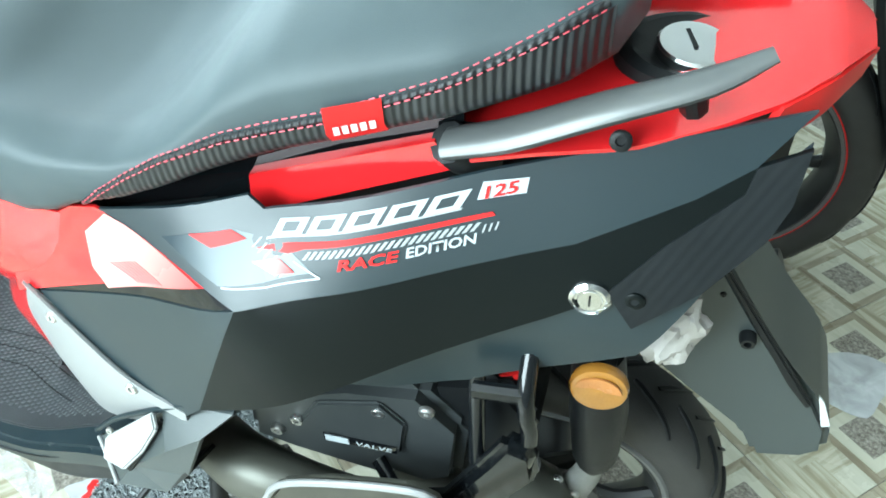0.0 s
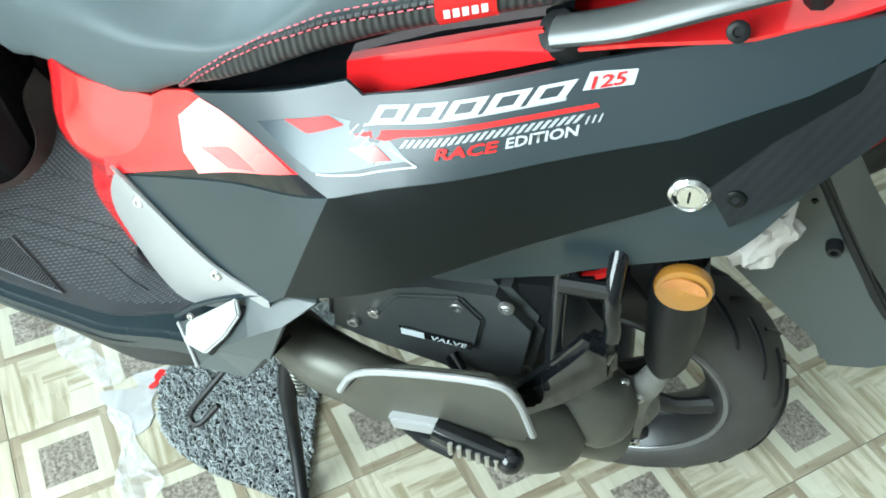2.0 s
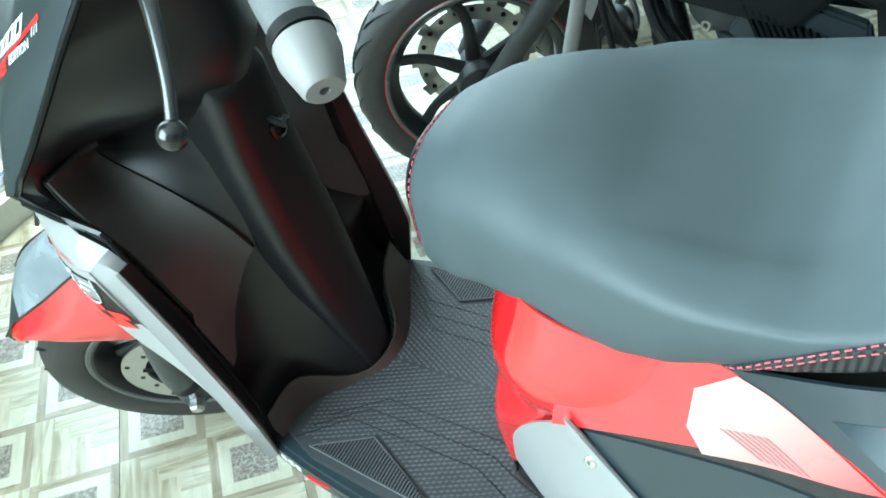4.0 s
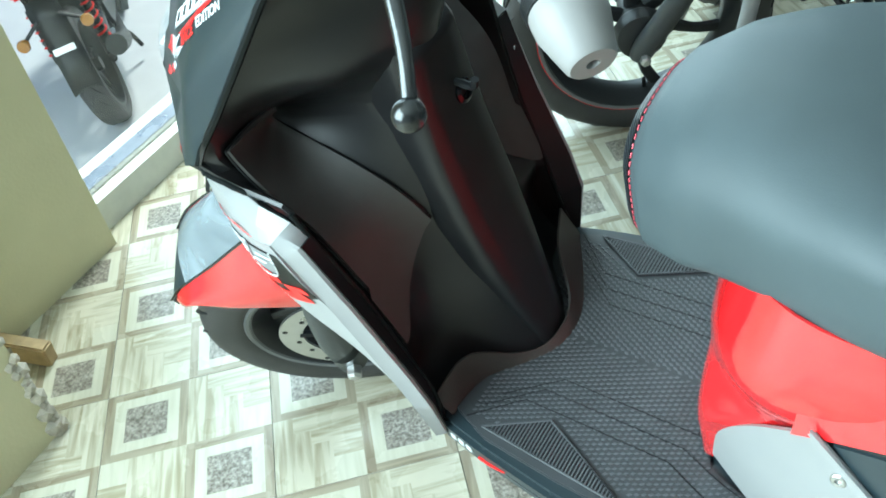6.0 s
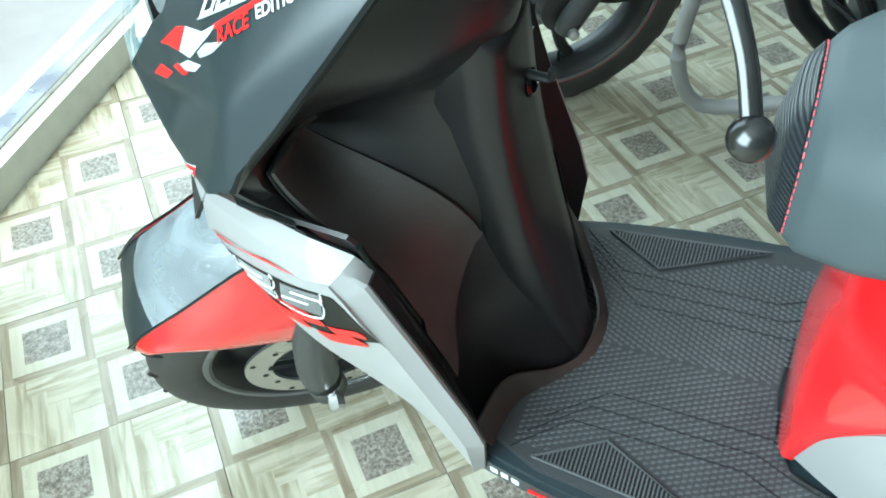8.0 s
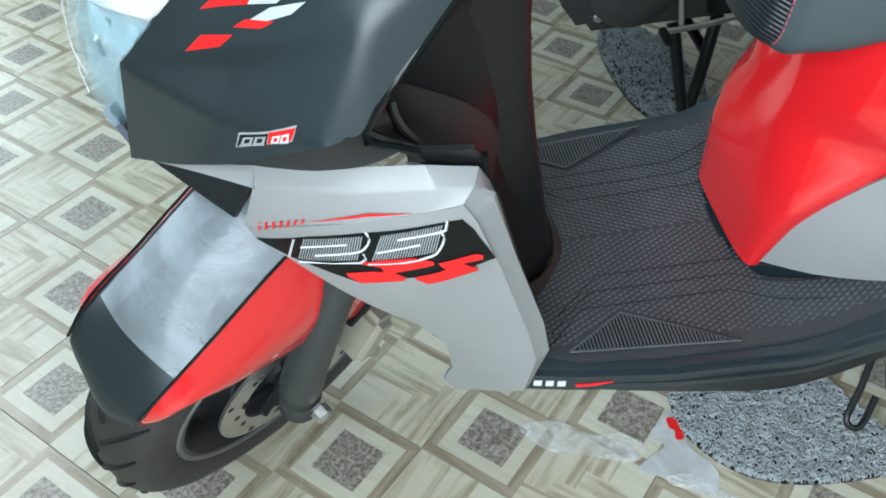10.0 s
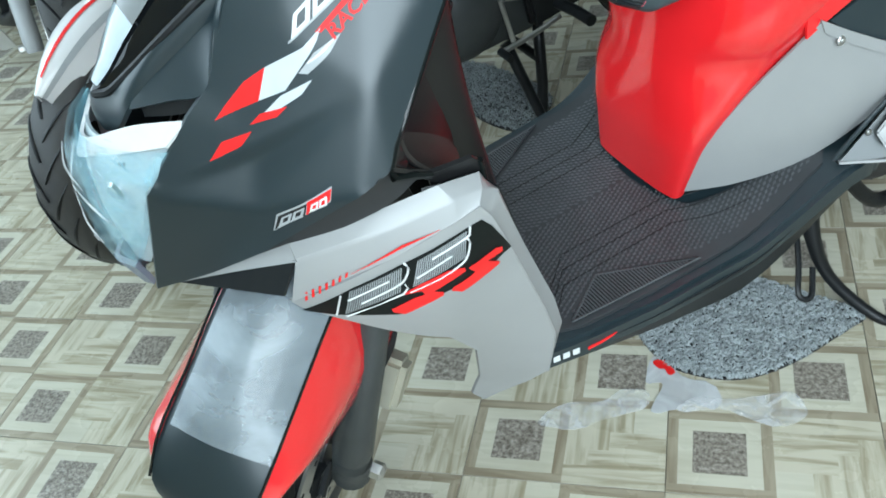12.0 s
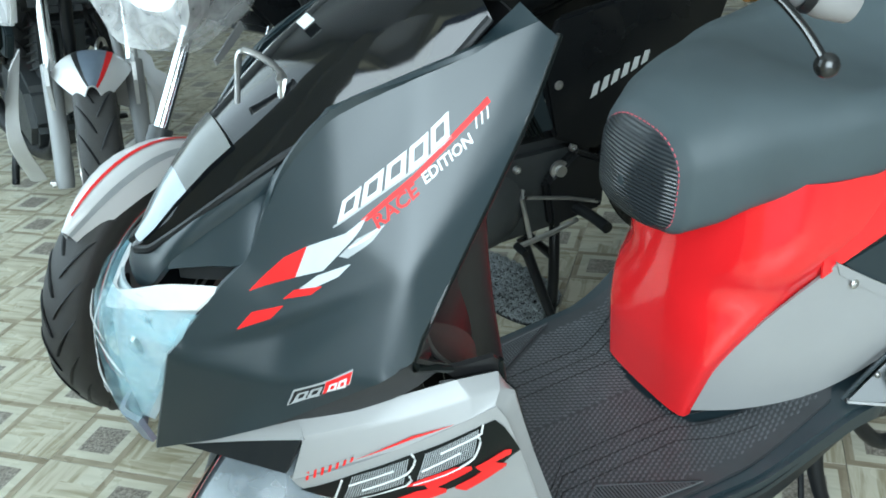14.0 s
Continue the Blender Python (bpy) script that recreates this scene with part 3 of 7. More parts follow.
def rear_side(s):
    part("cowl_side", b_panel([(.562, .576), (.43, .640), (.304, .697), (.424, .722), (.455, .712), (.510, .675), (.558, .632)], side_f, side=s), RED, scooter)
    bm = b_coons([(.36, .212, .506), (.43, .200, .445), (.52, .172, .385), (.600, .125, .350), (.657, .085, .340)], [(.36, .216, .514), (.43, .2, .528), (.49, .18, .558), (.545, .162, .592)], [(.36, .212, .506), (.36, .216, .511), (.36, .216, .514)], [(.657, .085, .340), (.645, .10, .42), (.608, .124, .50), (.545, .160, .592)], t=0.004, bulge=(0.0, 0.006, 0))
    cover = part("silver_cover", flip(bm, s), SILVER, scooter, "satin grey foot-side cover" if s > 0 else "")
    bm = b_coons([(.36, .221, .502), (.43, .206, .516), (.49, .184, .545), (.540, .164, .578)], [(.36, .217, .516), (.43, .202, .531), (.49, .181, .561), (.548, .161, .597)], [(.36, .221, .502), (.36, .219, .516)], [(.540, .164, .578), (.548, .161, .597)], m=3, t=.003)
    rim = part("cover_flange", flip(bm, s), SILVER, cover)
    for x, y, z in ((.520, .172, .563), (.424, .207, .520)):
        bolt((x, s * y, z), (0, s, .25), .0065, STEEL, rim)
    # recessed red strip and the dark channel behind it
    strip = [(.280, .742), (.277, .771), (.119, .834), (.101, .813), (.269, .734)]
    part("red_strip", b_panel(strip, lambda x, z: .129 + .05 * (.78 - z), t=.012, side=s), RED, scooter, "glossy red strip under the seat" if s > 0 else "")
    part("channel", b_panel([(.43, .690), (.43, .735), (.10, .865), (.10, .80)], lambda x, z: .112 + .08 * max(0, x - .2), t=.004, side=s), GLOSS_BLACK, scooter)
    # grab rail
    rail = part("grab_rail", b_tube([(.108, s * .128, .836), (.06, s * .132, .857), (-.0, s * .130, .888), (-.06, s * .122, .913), (-.095, s * .112, .932)], [.0165, .0175, .016, .013, .007], 12, flat=.55), RAIL, scooter, "satin dark grey alloy grab rail")
    part("rail_foot", b_tube([(.108, s * .127, .836), (.10, s * .115, .822), (.085, s * .10, .81)], [.016, .02, .02], 10), BLACK, rail)
    part("rail_mount", b_tube([(-.05, s * .118, .905), (-.055, s * .105, .88)], .01, 8, n=1), BLACK, rail)
    bolt((-.012, s * .121, .856), (0, s, .4), .008, BLACK, rail)


both(rear_side)

# tail
TAIL = [(.115, .135, .822, .840), (.05, .128, .838, .850), (-.02, .118, .849, .861), (-.07, .106, .866, .873), (-.115, .090, .884, .888), (-.145, .062, .893, .896), (-.170, .022, .888, .890)]
rows = [[(x, w * a, ze + (zt - ze) * (1 - a * a)) for a in np.linspace(1, -1, 21)] for x, w, ze, zt in [[float(np.interp(t, range(len(TAIL)), [q[k] for q in TAIL])) for k in range(4)] for t in np.linspace(0, len(TAIL) - 1, 24)]]
tail = part("tail_cover", solid(b_loft(rows, closed=False, caps=False), 0.004), RED, scooter, "glossy red tail cover with the fuel filler")
oval = [(-.066 + .062 * math.cos(a), .014 + .05 * math.sin(a)) for a in (2 * math.pi * i / 32 for i in range(32))]
rings = [[(x * (1 - k) - .066 * k, y * (1 - k) + .014 * k, z + .06 * (-.066 - x) * .3) for x, y in oval] for k, z in ((0, .866), (.03, .877), (.2, .880), (.42, .874))]
recess = part("filler_recess", b_loft(rings), BLACK, tail, "black filler surround")
cap = part("fuel_cap", b_lathe([(0, 0), (.028, 0), (.028, .007), (.026, .009), (.022, .0085), (0, .0092)], (-.062, .016, .874), (-.08, .02, 1), 40, closed=False), CHROME, tail, "round brushed metal fuel cap")
recess.location = cap.location = (.012, .004, -.010)
part("cap_bar", b_box((-.060, .012, .8836), (.003, .024, .0008), 0, pose(0, 0, 0, 0, 0, 20)), BLACK, cap)
both(lambda s: part("tail_lamp", b_coons([(-.10, s * .098, .845), (-.135, s * .075, .858), (-.168, s * .02, .862)], [(-.112, s * .094, .880), (-.143, s * .066, .888), (-.173, s * .018, .885)], [(-.10, s * .098, .845), (-.112, s * .094, .880)], [(-.168, s * .02, .862), (-.173, s * .018, .885)], m=4, t=.006), REDDECAL, tail, "slim red tail lamp"))

FLAPMAT = material("grey_green_plastic", (0.048, 0.058, 0.059), 0.36, vary=0.1, grain=10, bump=0.08, bump_scale=700)
# rear mudguard and number holder
FLAP = [(-.085, .690), (-.112, .682), (-.155, .612), (-.195, .552), (-.235, .504), (-.258, .462), (-.264, .422), (-.245, .402), (-.197, .386), (-.178, .425), (-.105, .487), (-.06, .53), (-.04, .60)]
flap = part("rear_mudguard", b_prism(FLAP, -.075, .05, bevel=.008), FLAPMAT, scooter, "matte dark grey rear mudguard flap", smooth=30)
part("flap_rib", b_prism([(-.110, .676), (-.116, .676), (-.228, .506), (-.225, .498), (-.20, .53)], .048, .055, bevel=.002), BLACK, flap)
bolt((-.150, .050, .590), (0, 1, 0), .008, BLACK, flap, "knob", .012)
bolt((-.118, .050, .640), (0, 1, 0), .003, BLACK, flap, "hole_plug", .002)
part("marker_strip", b_prism([(-.231, .520), (-.239, .510), (-.254, .474), (-.246, .470)], .049, .0515), WHITE, flap, "small white reflective strip")
part("red_edge", b_box((-.098, .052, .688), (.004, .003, .030), .0005, pose(0, 0, 0, 0, -8, 0)), REDDECAL, flap)
arm = part("reflector_arm", b_tube([(-.04, .06, .56), (-.045, .10, .577), (-.043, .13, .584)], .014, 8), BLACK, scooter)
refl = part("side_reflector", b_lathe([(0, -.004), (.0255, -.004), (.0265, .002), (.0245, .006), (.021, .007), (0, .009)], (-.043, .140, .586), (-.05, 1, .12), 40, closed=False), AMBER, scooter, "round amber side reflector")
half = [(-.043 + .020 * math.cos(a), .5885 + .0175 * math.sin(a)) for a in (math.pi * i / 14 for i in range(15))]
part("reflector_half", b_prism(half, .1462, .1480), material("orange_lens", (0.42, 0.17, 0.05), 0.25, vary=0.2, grain=80, bump=0.3, bump_scale=300), refl, "darker orange upper half")
arm.location = refl.location = (.017, .004, .012)
lock = part("seat_lock", b_lathe([(0, 0), (.016, 0), (.016, .006), (.013, .0085), (.0115, .006), (.010, .006), (.009, .0075), (0, .0075)], (-.008, .158, .735), (-.08, 1, .12), 36, closed=False), CHROME, scooter, "round chrome seat lock")
part("key_slot", b_box((-.0085, .1665, .7355), (.0016, .001, .009)), BLACK, lock)
for dx in (-.033, .033):
    bolt((-.008 + dx, .158 - abs(dx) * .05 - dx * .1, .731 + dx * -.25), (0, 1, .1), .008, DARK, scooter, "rubber_plug")

# tissue taped round the indicator
rng = random.Random(4)
bm = bmesh.new()
bmesh.ops.create_icosphere(bm, subdivisions=4, radius=1)
for v in bm.verts:
    n1, n2 = noise.noise(v.co * 2.2), noise.noise(v.co * 6.5 + Vector((3, 1, 2)))
    k = 1 + .45 * n1 + .22 * abs(n2)
    c = v.co * k
    v.co = Vector((-.078 - .024 * c.x, .100 + .018 * c.y, .640 + .044 * c.z + .006 * c.x))
part("tissue_wrap", bm, TAPE, scooter, "crumpled white tissue taped round the indicator", smooth=25)

# footboard
BOARD = [(.968, .172), (.90, .186), (.80, .200), (.70, .205), (.60, .212), (.52, .222), (.46, .228), (.43, .215), (.41, .17)]
ring = BOARD + [(x, -y) for x, y in BOARD[::-1]]
board = part("footboard", sliced(b_prism(ring, .270, .312, axis="z", bevel=.007)), SLATE, scooter, "dark slate footboard with a ribbed rubber mat")
both(lambda s: part("board_skirt", flip(b_coons([(.955, .150, .240), (.75, .178, .215), (.55, .196, .200), (.43, .190, .215)], [(.967, .172, .292), (.80, .201, .290), (.60, .213, .290), (.44, .224, .290)], [(.955, .150, .240), (.967, .172, .292)], [(.43, .190, .215), (.44, .224, .290)], n=24, m=6, t=.004), s), CARBON, board, "black skirt with a woven carbon print"))


PADGREY = material("pale_grey_pad", (0.33, 0.335, 0.335), 0.35, vary=0.08)


MAT = [(.955, .150), (.90, .172), (.80, .182), (.70, .186), (.60, .188), (.52, .190), (.475, .150), (.52, .128), (.60, .118), (.655, .092), (.676, .05), (.68, 0)]
ring = MAT + [(x, -y) for x, y in MAT[::-1][1:]]
mat_ob = part("rubber_mat", sliced(b_prism(ring, .311, .3165, axis="z", bevel=.0015)), FLOORMAT, board, "worn black rubber foot mat with a raised tread")


def mat_details(s):
    tri_pts = [(.909, s * .160), (.838, s * .118), (.715, s * .178)]
    pad = part("grip_pad", sliced(b_prism(tri_pts, .3165, .3190, axis="z", bevel=.001)), BLACK, mat_ob, "triangular ribbed grip pad")
    P = [Vector((x, y, 0)) for x, y in tri_pts]
    edge = [(x, y, .3192) for x, y in tri_pts + tri_pts[:1]]
    part("pad_rim", b_tube(edge, .0016, 6, n=1), MATRIDGE, pad)
    d = (P[2] - P[0]).normalized()
    lines = []
    for i in range(1, 44):
        x = .905 - i * (.19 / 44)
        ys_ = []
        for a, b in ((P[0], P[1]), (P[1], P[2]), (P[2], P[0])):
            x0, x1 = a.x, b.x
            xq = x
            if min(x0, x1) < xq < max(x0, x1):
                ys_.append(a.y + (b.y - a.y) * (xq - x0) / (x1 - x0))
        if len(ys_) == 2 and abs(ys_[0] - ys_[1]) > .006:
            lo, hi = sorted(ys_)
            lines.append(b_box((x, (lo + hi) / 2, .3196), (.0018, hi - lo - .003, .0014)))
    part("pad_ribs", join(*lines), MATRIDGE, pad)
    # chevron channels
    for k in range(3):
        y0 = .105 - k * .022
        pts = [(.935 - .012 * k, s * (y0 + .05), .3168), (.880 - .015 * k, s * y0, .3168), (.70 - .01 * k, s * (y0 + .002), .3168), (.60, s * (y0 + .045 if k == 0 else y0 + .04), .3168)]
        part("mat_channel", b_tube([p for a, b in zip(pts, pts[1:]) for p in resample([a, b], 6)[:-1]] + pts[-1:], .0009, 6, n=1), BLACK, mat_ob)


both(mat_details)
bm = bmesh.new()
for i in range(64):
    for j in range(-26, 27):
        x, y = .93 - i * .0068, j * .0068 + (.0034 if i % 2 else 0)
        lim = float(np.interp(x, [.475, .52, .955], [.14, .18, .15])) - .004
        inner = 0 if x > .682 else float(np.interp(x, [.475, .52, .60, .655, .68], [.152, .132, .122, .098, .02]))
        in_pad = .72 < x < .912 and abs(y) > np.interp(x, [.715, .838, .909], [.178, .116, .158]) - .004
        if inner < abs(y) < lim and not in_pad:
            sgn = 1 if y > 0 else -1
            c = Vector((x, y, .3164))
            dx, dy = Vector((.0024, sgn * .0013, 0)), Vector((-.0007 * sgn, .0013, 0))
            top = [bm.verts.new(c + a + Vector((0, 0, .0011))) for a in (dx, dy, -dx, -dy)]
            low = [bm.verts.new(c + a * 1.35) for a in (dx, dy, -dx, -dy)]
            bm.faces.new(top)
            for q in range(4):
                bm.faces.new((low[q], low[(q + 1) % 4], top[(q + 1) % 4], top[q]))
bmesh.ops.recalc_face_normals(bm, faces=bm.faces)
tagged(part("mat_tread", bm, MATRIDGE, mat_ob, smooth=0), kind="stuff")
# the board sweeps up towards its rear end
for ob in [board] + list(board.children_recursive):
    for v in ob.data.vertices:
        k = min(1, max(0, (.66 - v.co.x) / .19))
        v.co.z += .006 + .075 * k * k * (3 - 2 * k)


def b_facets(verts, faces, t):
    """Flat facets through given corners, with thickness."""
    bm = bmesh.new()
    vs = [bm.verts.new(p) for p in verts]
    for f in faces:
        bm.faces.new([vs[i] for i in f])
    return solid(bm, t)


def rear_step(s):
    """Flared rear end of the footboard: folded facets with a pale pad in the front one."""
    corner = [(.510, .205, .388), (.395, .212, .496), (.351, .214, .525), (.307, .212, .528), (.337, .238, .508), (.380, .245, .478), (.360, .250, .448), (.392, .256, .408), (.455, .255, .396), (.436, .243, .421)]
    faces = [(0, 1, 9), (0, 9, 8), (1, 2, 3, 4), (1, 4, 5), (1, 5, 9), (9, 5, 4, 6), (9, 6, 7), (9, 7, 8)]
    step = part("rear_step", flip(b_facets(corner, faces, .006), s), FLAPMAT, board, "moulded dark grey step at the footboard's end", smooth=10)
    part("step_ridge", flip(b_tube([(.515, .200, .392), (.465, .207, .448), (.400, .212, .498), (.351, .214, .527), (.307, .212, .530)], .0032, 8), s), SLATE, step)
    part("step_edge", flip(b_tube([(.510, .206, .389), (.482, .231, .393), (.455, .256, .397)], .0022, 8), s), PADGREY, step)
    part("step_under", flip(b_facets([corner[0], corner[8], corner[7], corner[6], (.50, .19, .35), (.43, .21, .352), (.37, .19, .40)], [(0, 4, 5, 1), (1, 5, 2), (2, 5, 6, 3)], .005), s), BLACK, step)
    part("step_slot", flip(b_tube([(.392, .220, .494), (.415, .234, .455), (.438, .246, .420)], [.002, .004, .003], 8), s), BLACK, step)
    pad = b_facets([(x, y + .004, z + .003) for x, y, z in ((.474, .216, .426), (.398, .212, .499), (.391, .224, .487), (.410, .236, .455), (.438, .245, .421), (.472, .234, .411))], [(0, 1, 2, 3, 4, 5)], .006)
    bmesh.ops.bevel(pad, geom=pad.edges[:], offset=.002, segments=2, affect="EDGES")
    part("step_pad", flip(pad, s), PADGREY, step, "pale grey folded foot pad")
    bolt((.478, s * .213, .428), (0, s, .3), .0045, STEEL, step)


both(rear_step)

# leg shield
SHIELDMAT = material("shield_plastic", (0.009, 0.0092, 0.0098), 0.32, spec=0.4, vary=0.15, grain=30, bump=0.06, bump_scale=800)
RIM = [(.290, .172, .966), (.340, .164, .966), (.390, .162, .973), (.460, .165, .986), (.540, .168, 1.003), (.620, .178, 1.018), (.676, .184, 1.027), (.684, .185, 1.034), (.692, .187, 1.078), (.708, .192, 1.100), (.724, .196, 1.117),
       (.754, .190, 1.096), (.784, .180, 1.072), (.816, .171, 1.046), (.848, .163, 1.020), (.870, .156, 1.002), (.891, .151, .986), (.920, .140, .964), (.945, .130, .945)]
HOLLOW = [(.176, .727, 1.103), (.083, .703, 1.119), (.13, .712, 1.116), (.058, .556, .993), (.085, .465, 1.0), (.12, .37, 1.004), (.155, .45, .992), (.162, .56, 1.02), (.17, .64, 1.045), (.12, .60, 1.03), (.125, .50, 1.006),
          (.035, .686, .972), (.012, .687, .966), (.031, .769, .966), (.092, .773, 1.008), (.015, .56, .948), (.015, .45, .925), (.02, .36, .908), (.02, .30, .897), (.06, .40, .957), (.075, .33, .945), (.15, .32, .988),
          (.015, .86, .955), (.06, .86, .985), (.095, .885, 1.0), (.015, .93, .945), (.09, .93, .965), (.14, .80, 1.078), (.155, .772, 1.095), (.115, .845, 1.045)]
hollow_tps = thin_plate([(q * y, z, x) for y, z, x in HOLLOW for q in (1, -1)])


def hollow_x(y, z):
    """Depth of the leg shield's inside, kept within the apron's outer skin."""
    return min(hollow_tps(y, z), (1.3853 - .7506 * (z - .013) - abs(y) - .010) / .5709 + .003) if z > .70 else hollow_tps(y, z)



def rim_at(z):
    return [float(np.interp(z, [q[0] for q in RIM], [q[k] for q in RIM])) for k in (1, 2)]


def shield_at(y, z):
    return Vector((hollow_x(y, z), y, z))


rows = []
for z in sorted(set([round(.29 + .0131 * i, 4) for i in range(51)] + [q[0] for q in RIM])):
    w, xr = rim_at(z)
    inner = [(hollow_x(y, z), y, z) for y in np.linspace(-w + .007, w - .007, 49)]
    inner = [(max(x, xr + .002) if abs(y) > w - .012 else x, y, q) for x, y, q in inner]
    rows.append([(xr, -w, z)] + inner + [(xr, w, z)])
shield = part("leg_shield", solid(b_loft(rows, closed=False, caps=False), 0.004), SHIELDMAT, scooter, "black inner leg shield with a raised spine")
# raised spine down the middle of the shield
SPINE = [(.300, .894, .026), (.33, .900, .030), (.40, .915, .040), (.47, .930, .049), (.54, .944, .054), (.62, .956, .053), (.687, .962, .051), (.760, .963, .046), (.766, .966, .046), (.790, .985, .046)]
rows = []
for z in sorted(set(list(np.linspace(.300, .790, 40)) + [.760, .766])):
    x, w = [float(np.interp(z, [q[0] for q in SPINE], [q[k] for q in SPINE])) for k in (1, 2)]
    x -= .007
    side = [(x + .080, w + .002), (x + .030, w - .001), (x + .006, w - .003), (x, w - .010), (x - .0015, w * .4)]
    rows.append([(a, -b, z) for a, b in side] + [(a, b, z) for a, b in side[::-1]])
part("shield_spine", solid(b_loft(rows, closed=False, caps=False), .003), SHIELDMAT, shield, smooth=50)
both(lambda s: part("shield_rim", b_tube([(x - .001, s * (w - .001), z) for z, w, x in RIM if z < .68], .0032, 8, n=2), DARK, shield))
part("hook", b_tube([(.954, -.012, .700), (.934, -.012, .698), (.929, -.012, .708)], .0045, 8), BLACK, shield, "small luggage hook")
part("key_hole", b_lathe([(0, 0), (.013, 0), (.013, .004), (.009, .006), (.008, .001), (0, .001)], (.9545, -.018, .684), (-1, 0, .15), 24, closed=False), GLOSS_BLACK, shield, "round black hook socket")
for y, z in ((-.193, .485), (-.182, .30), (.166, .305), (-.194, .60)):
    bolt((rim_at(z)[1] - .004, y * .97, z), (-1, 0, 0), .0045, STEEL, shield)


def shield_panel(s):
    """Pocket lid on the shield, with a fine gap round it."""
    B, C, D = (.102, .728), (.056, .559), (.142, .462)
    grid = []
    for v in np.linspace(0, 1, 30):
        lo = [np.interp(v, [0, .35, .75, 1], [q[k] for q in ((.173, .728), (.170, .65), (.162, .52), (.156, .452))]) for k in (0, 1)]
        hi = [np.interp(v, [0, 19 / 29, 1], [q[k] for q in (B, C, D)]) for k in (0, 1)]
        row = []
        for u in np.linspace(0, 1, 14):
            y, z = lo[0] * (1 - u) + hi[0] * u, lo[1] * (1 - u) + hi[1] * u
            row.append(shield_at(s * min(y, rim_at(z)[0] - .012), z) - Vector((.007, 0, 0)))
        grid.append(row)
    lid = part("pocket_lid", solid(b_loft(grid, closed=False, caps=False), .006), LIDMAT, shield, "textured black pocket lid")
    pull = [shield_at(s * y, z) - Vector((.0085, 0, 0)) for y, z in ((.160, .690), (.152, .680), (.132, .655), (.114, .637))]
    part("finger_pull", b_tube(pull, [.001, .004, .004, .001], 6, flat=.4), BLACK, lid)
    ring = [r[0] for r in grid] + grid[-1][1:] + [r[-1] for r in grid[::-1]][1:] + grid[0][::-1][1:]
    part("lid_edge", b_tube([p - Vector((.0008, 0, 0)) for p in ring], .0016, 6, n=1), BLACK, lid)


LIDMAT = material("textured_black_plastic", (0.032, 0.030, 0.027), 0.5, vary=0.15, grain=40, bump=0.25, bump_scale=900)
both(shield_panel)

WING = [(1.222, .585), (1.13, .620), (1.046, .650), (1.036, .632), (1.008, .55), (.975, .44), (.962, .385), (.966, .30), (.985, .268), (1.030, .222), (1.044, .245), (1.038, .30), (1.05, .39), (1.085, .455), (1.192, .552), (1.217, .575)]
APRON = [CORNER[k][:2] for k in ("tip", "front", "low_inlet", "inlet", "top1", "top2", "top3", "top4", "rear4", "rear3", "rear2", "rear1", "knee", "heel", "under", "under1")]

BAND = [((1.222, .146, .588), (1.207, .150, .636), (1.203, .130, .648)), ((1.13, .187, .620), (1.127, .182, .650), (1.12, .168, .663)), ((1.07, .205, .643), (1.067, .200, .662), (1.072, .184, .673)),
        ((1.046, .208, .650), (1.037, .201, .660), (1.030, .186, .666)), ((1.036, .208, .632), (1.018, .199, .646), (1.020, .181, .645)), ((1.008, .204, .55), (.990, .193, .55), (1.004, .169, .54)),
        ((.975, .200, .44), (.955, .190, .44), (.982, .165, .44)), ((.962, .198, .385), (.944, .188, .385), (.972, .162, .385)), ((.966, .186, .30), (.956, .176, .297), (.967, .168, .292)), ((.985, .158, .268), (.980, .150, .262), (.985, .140, .265))]


def wing_fold():
    """Top facet and rear band of the wing, turned in towards the leg shield, and the dark lip inside it."""
    rows, lip = [], []
    for (a0, b0, c0), (a1, b1, c1) in zip(BAND, BAND[1:]):
        for k in (0, .08, .3, .6, .92):
            a, b, c = [Vector(p).lerp(Vector(q), k) for p, q in ((a0, a1), (b0, b1), (c0, c1))]
            rows.append([a + Vector((0, .0006, 0)), a.lerp(b, .12), a.lerp(b, .88), b.lerp(c, .12), b.lerp(c, .85), c])
            lip.append([c, c + Vector((.004, -.003, 0)), c + Vector((.014, -.006, 0))])
    inner = solid(b_loft([r[3:] for r in rows[20:]], closed=False, caps=False), .002)
    rows = [r if i < 21 else r[:4] + [r[3], r[3]] for i, r in enumerate(rows)]
    fold = b_loft(rows, closed=False, caps=False)
    bmesh.ops.remove_doubles(fold, verts=fold.verts[:], dist=1e-6)
    return solid(fold, .002), join(solid(b_loft(lip[10:-4], closed=False, caps=False), .002), inner)


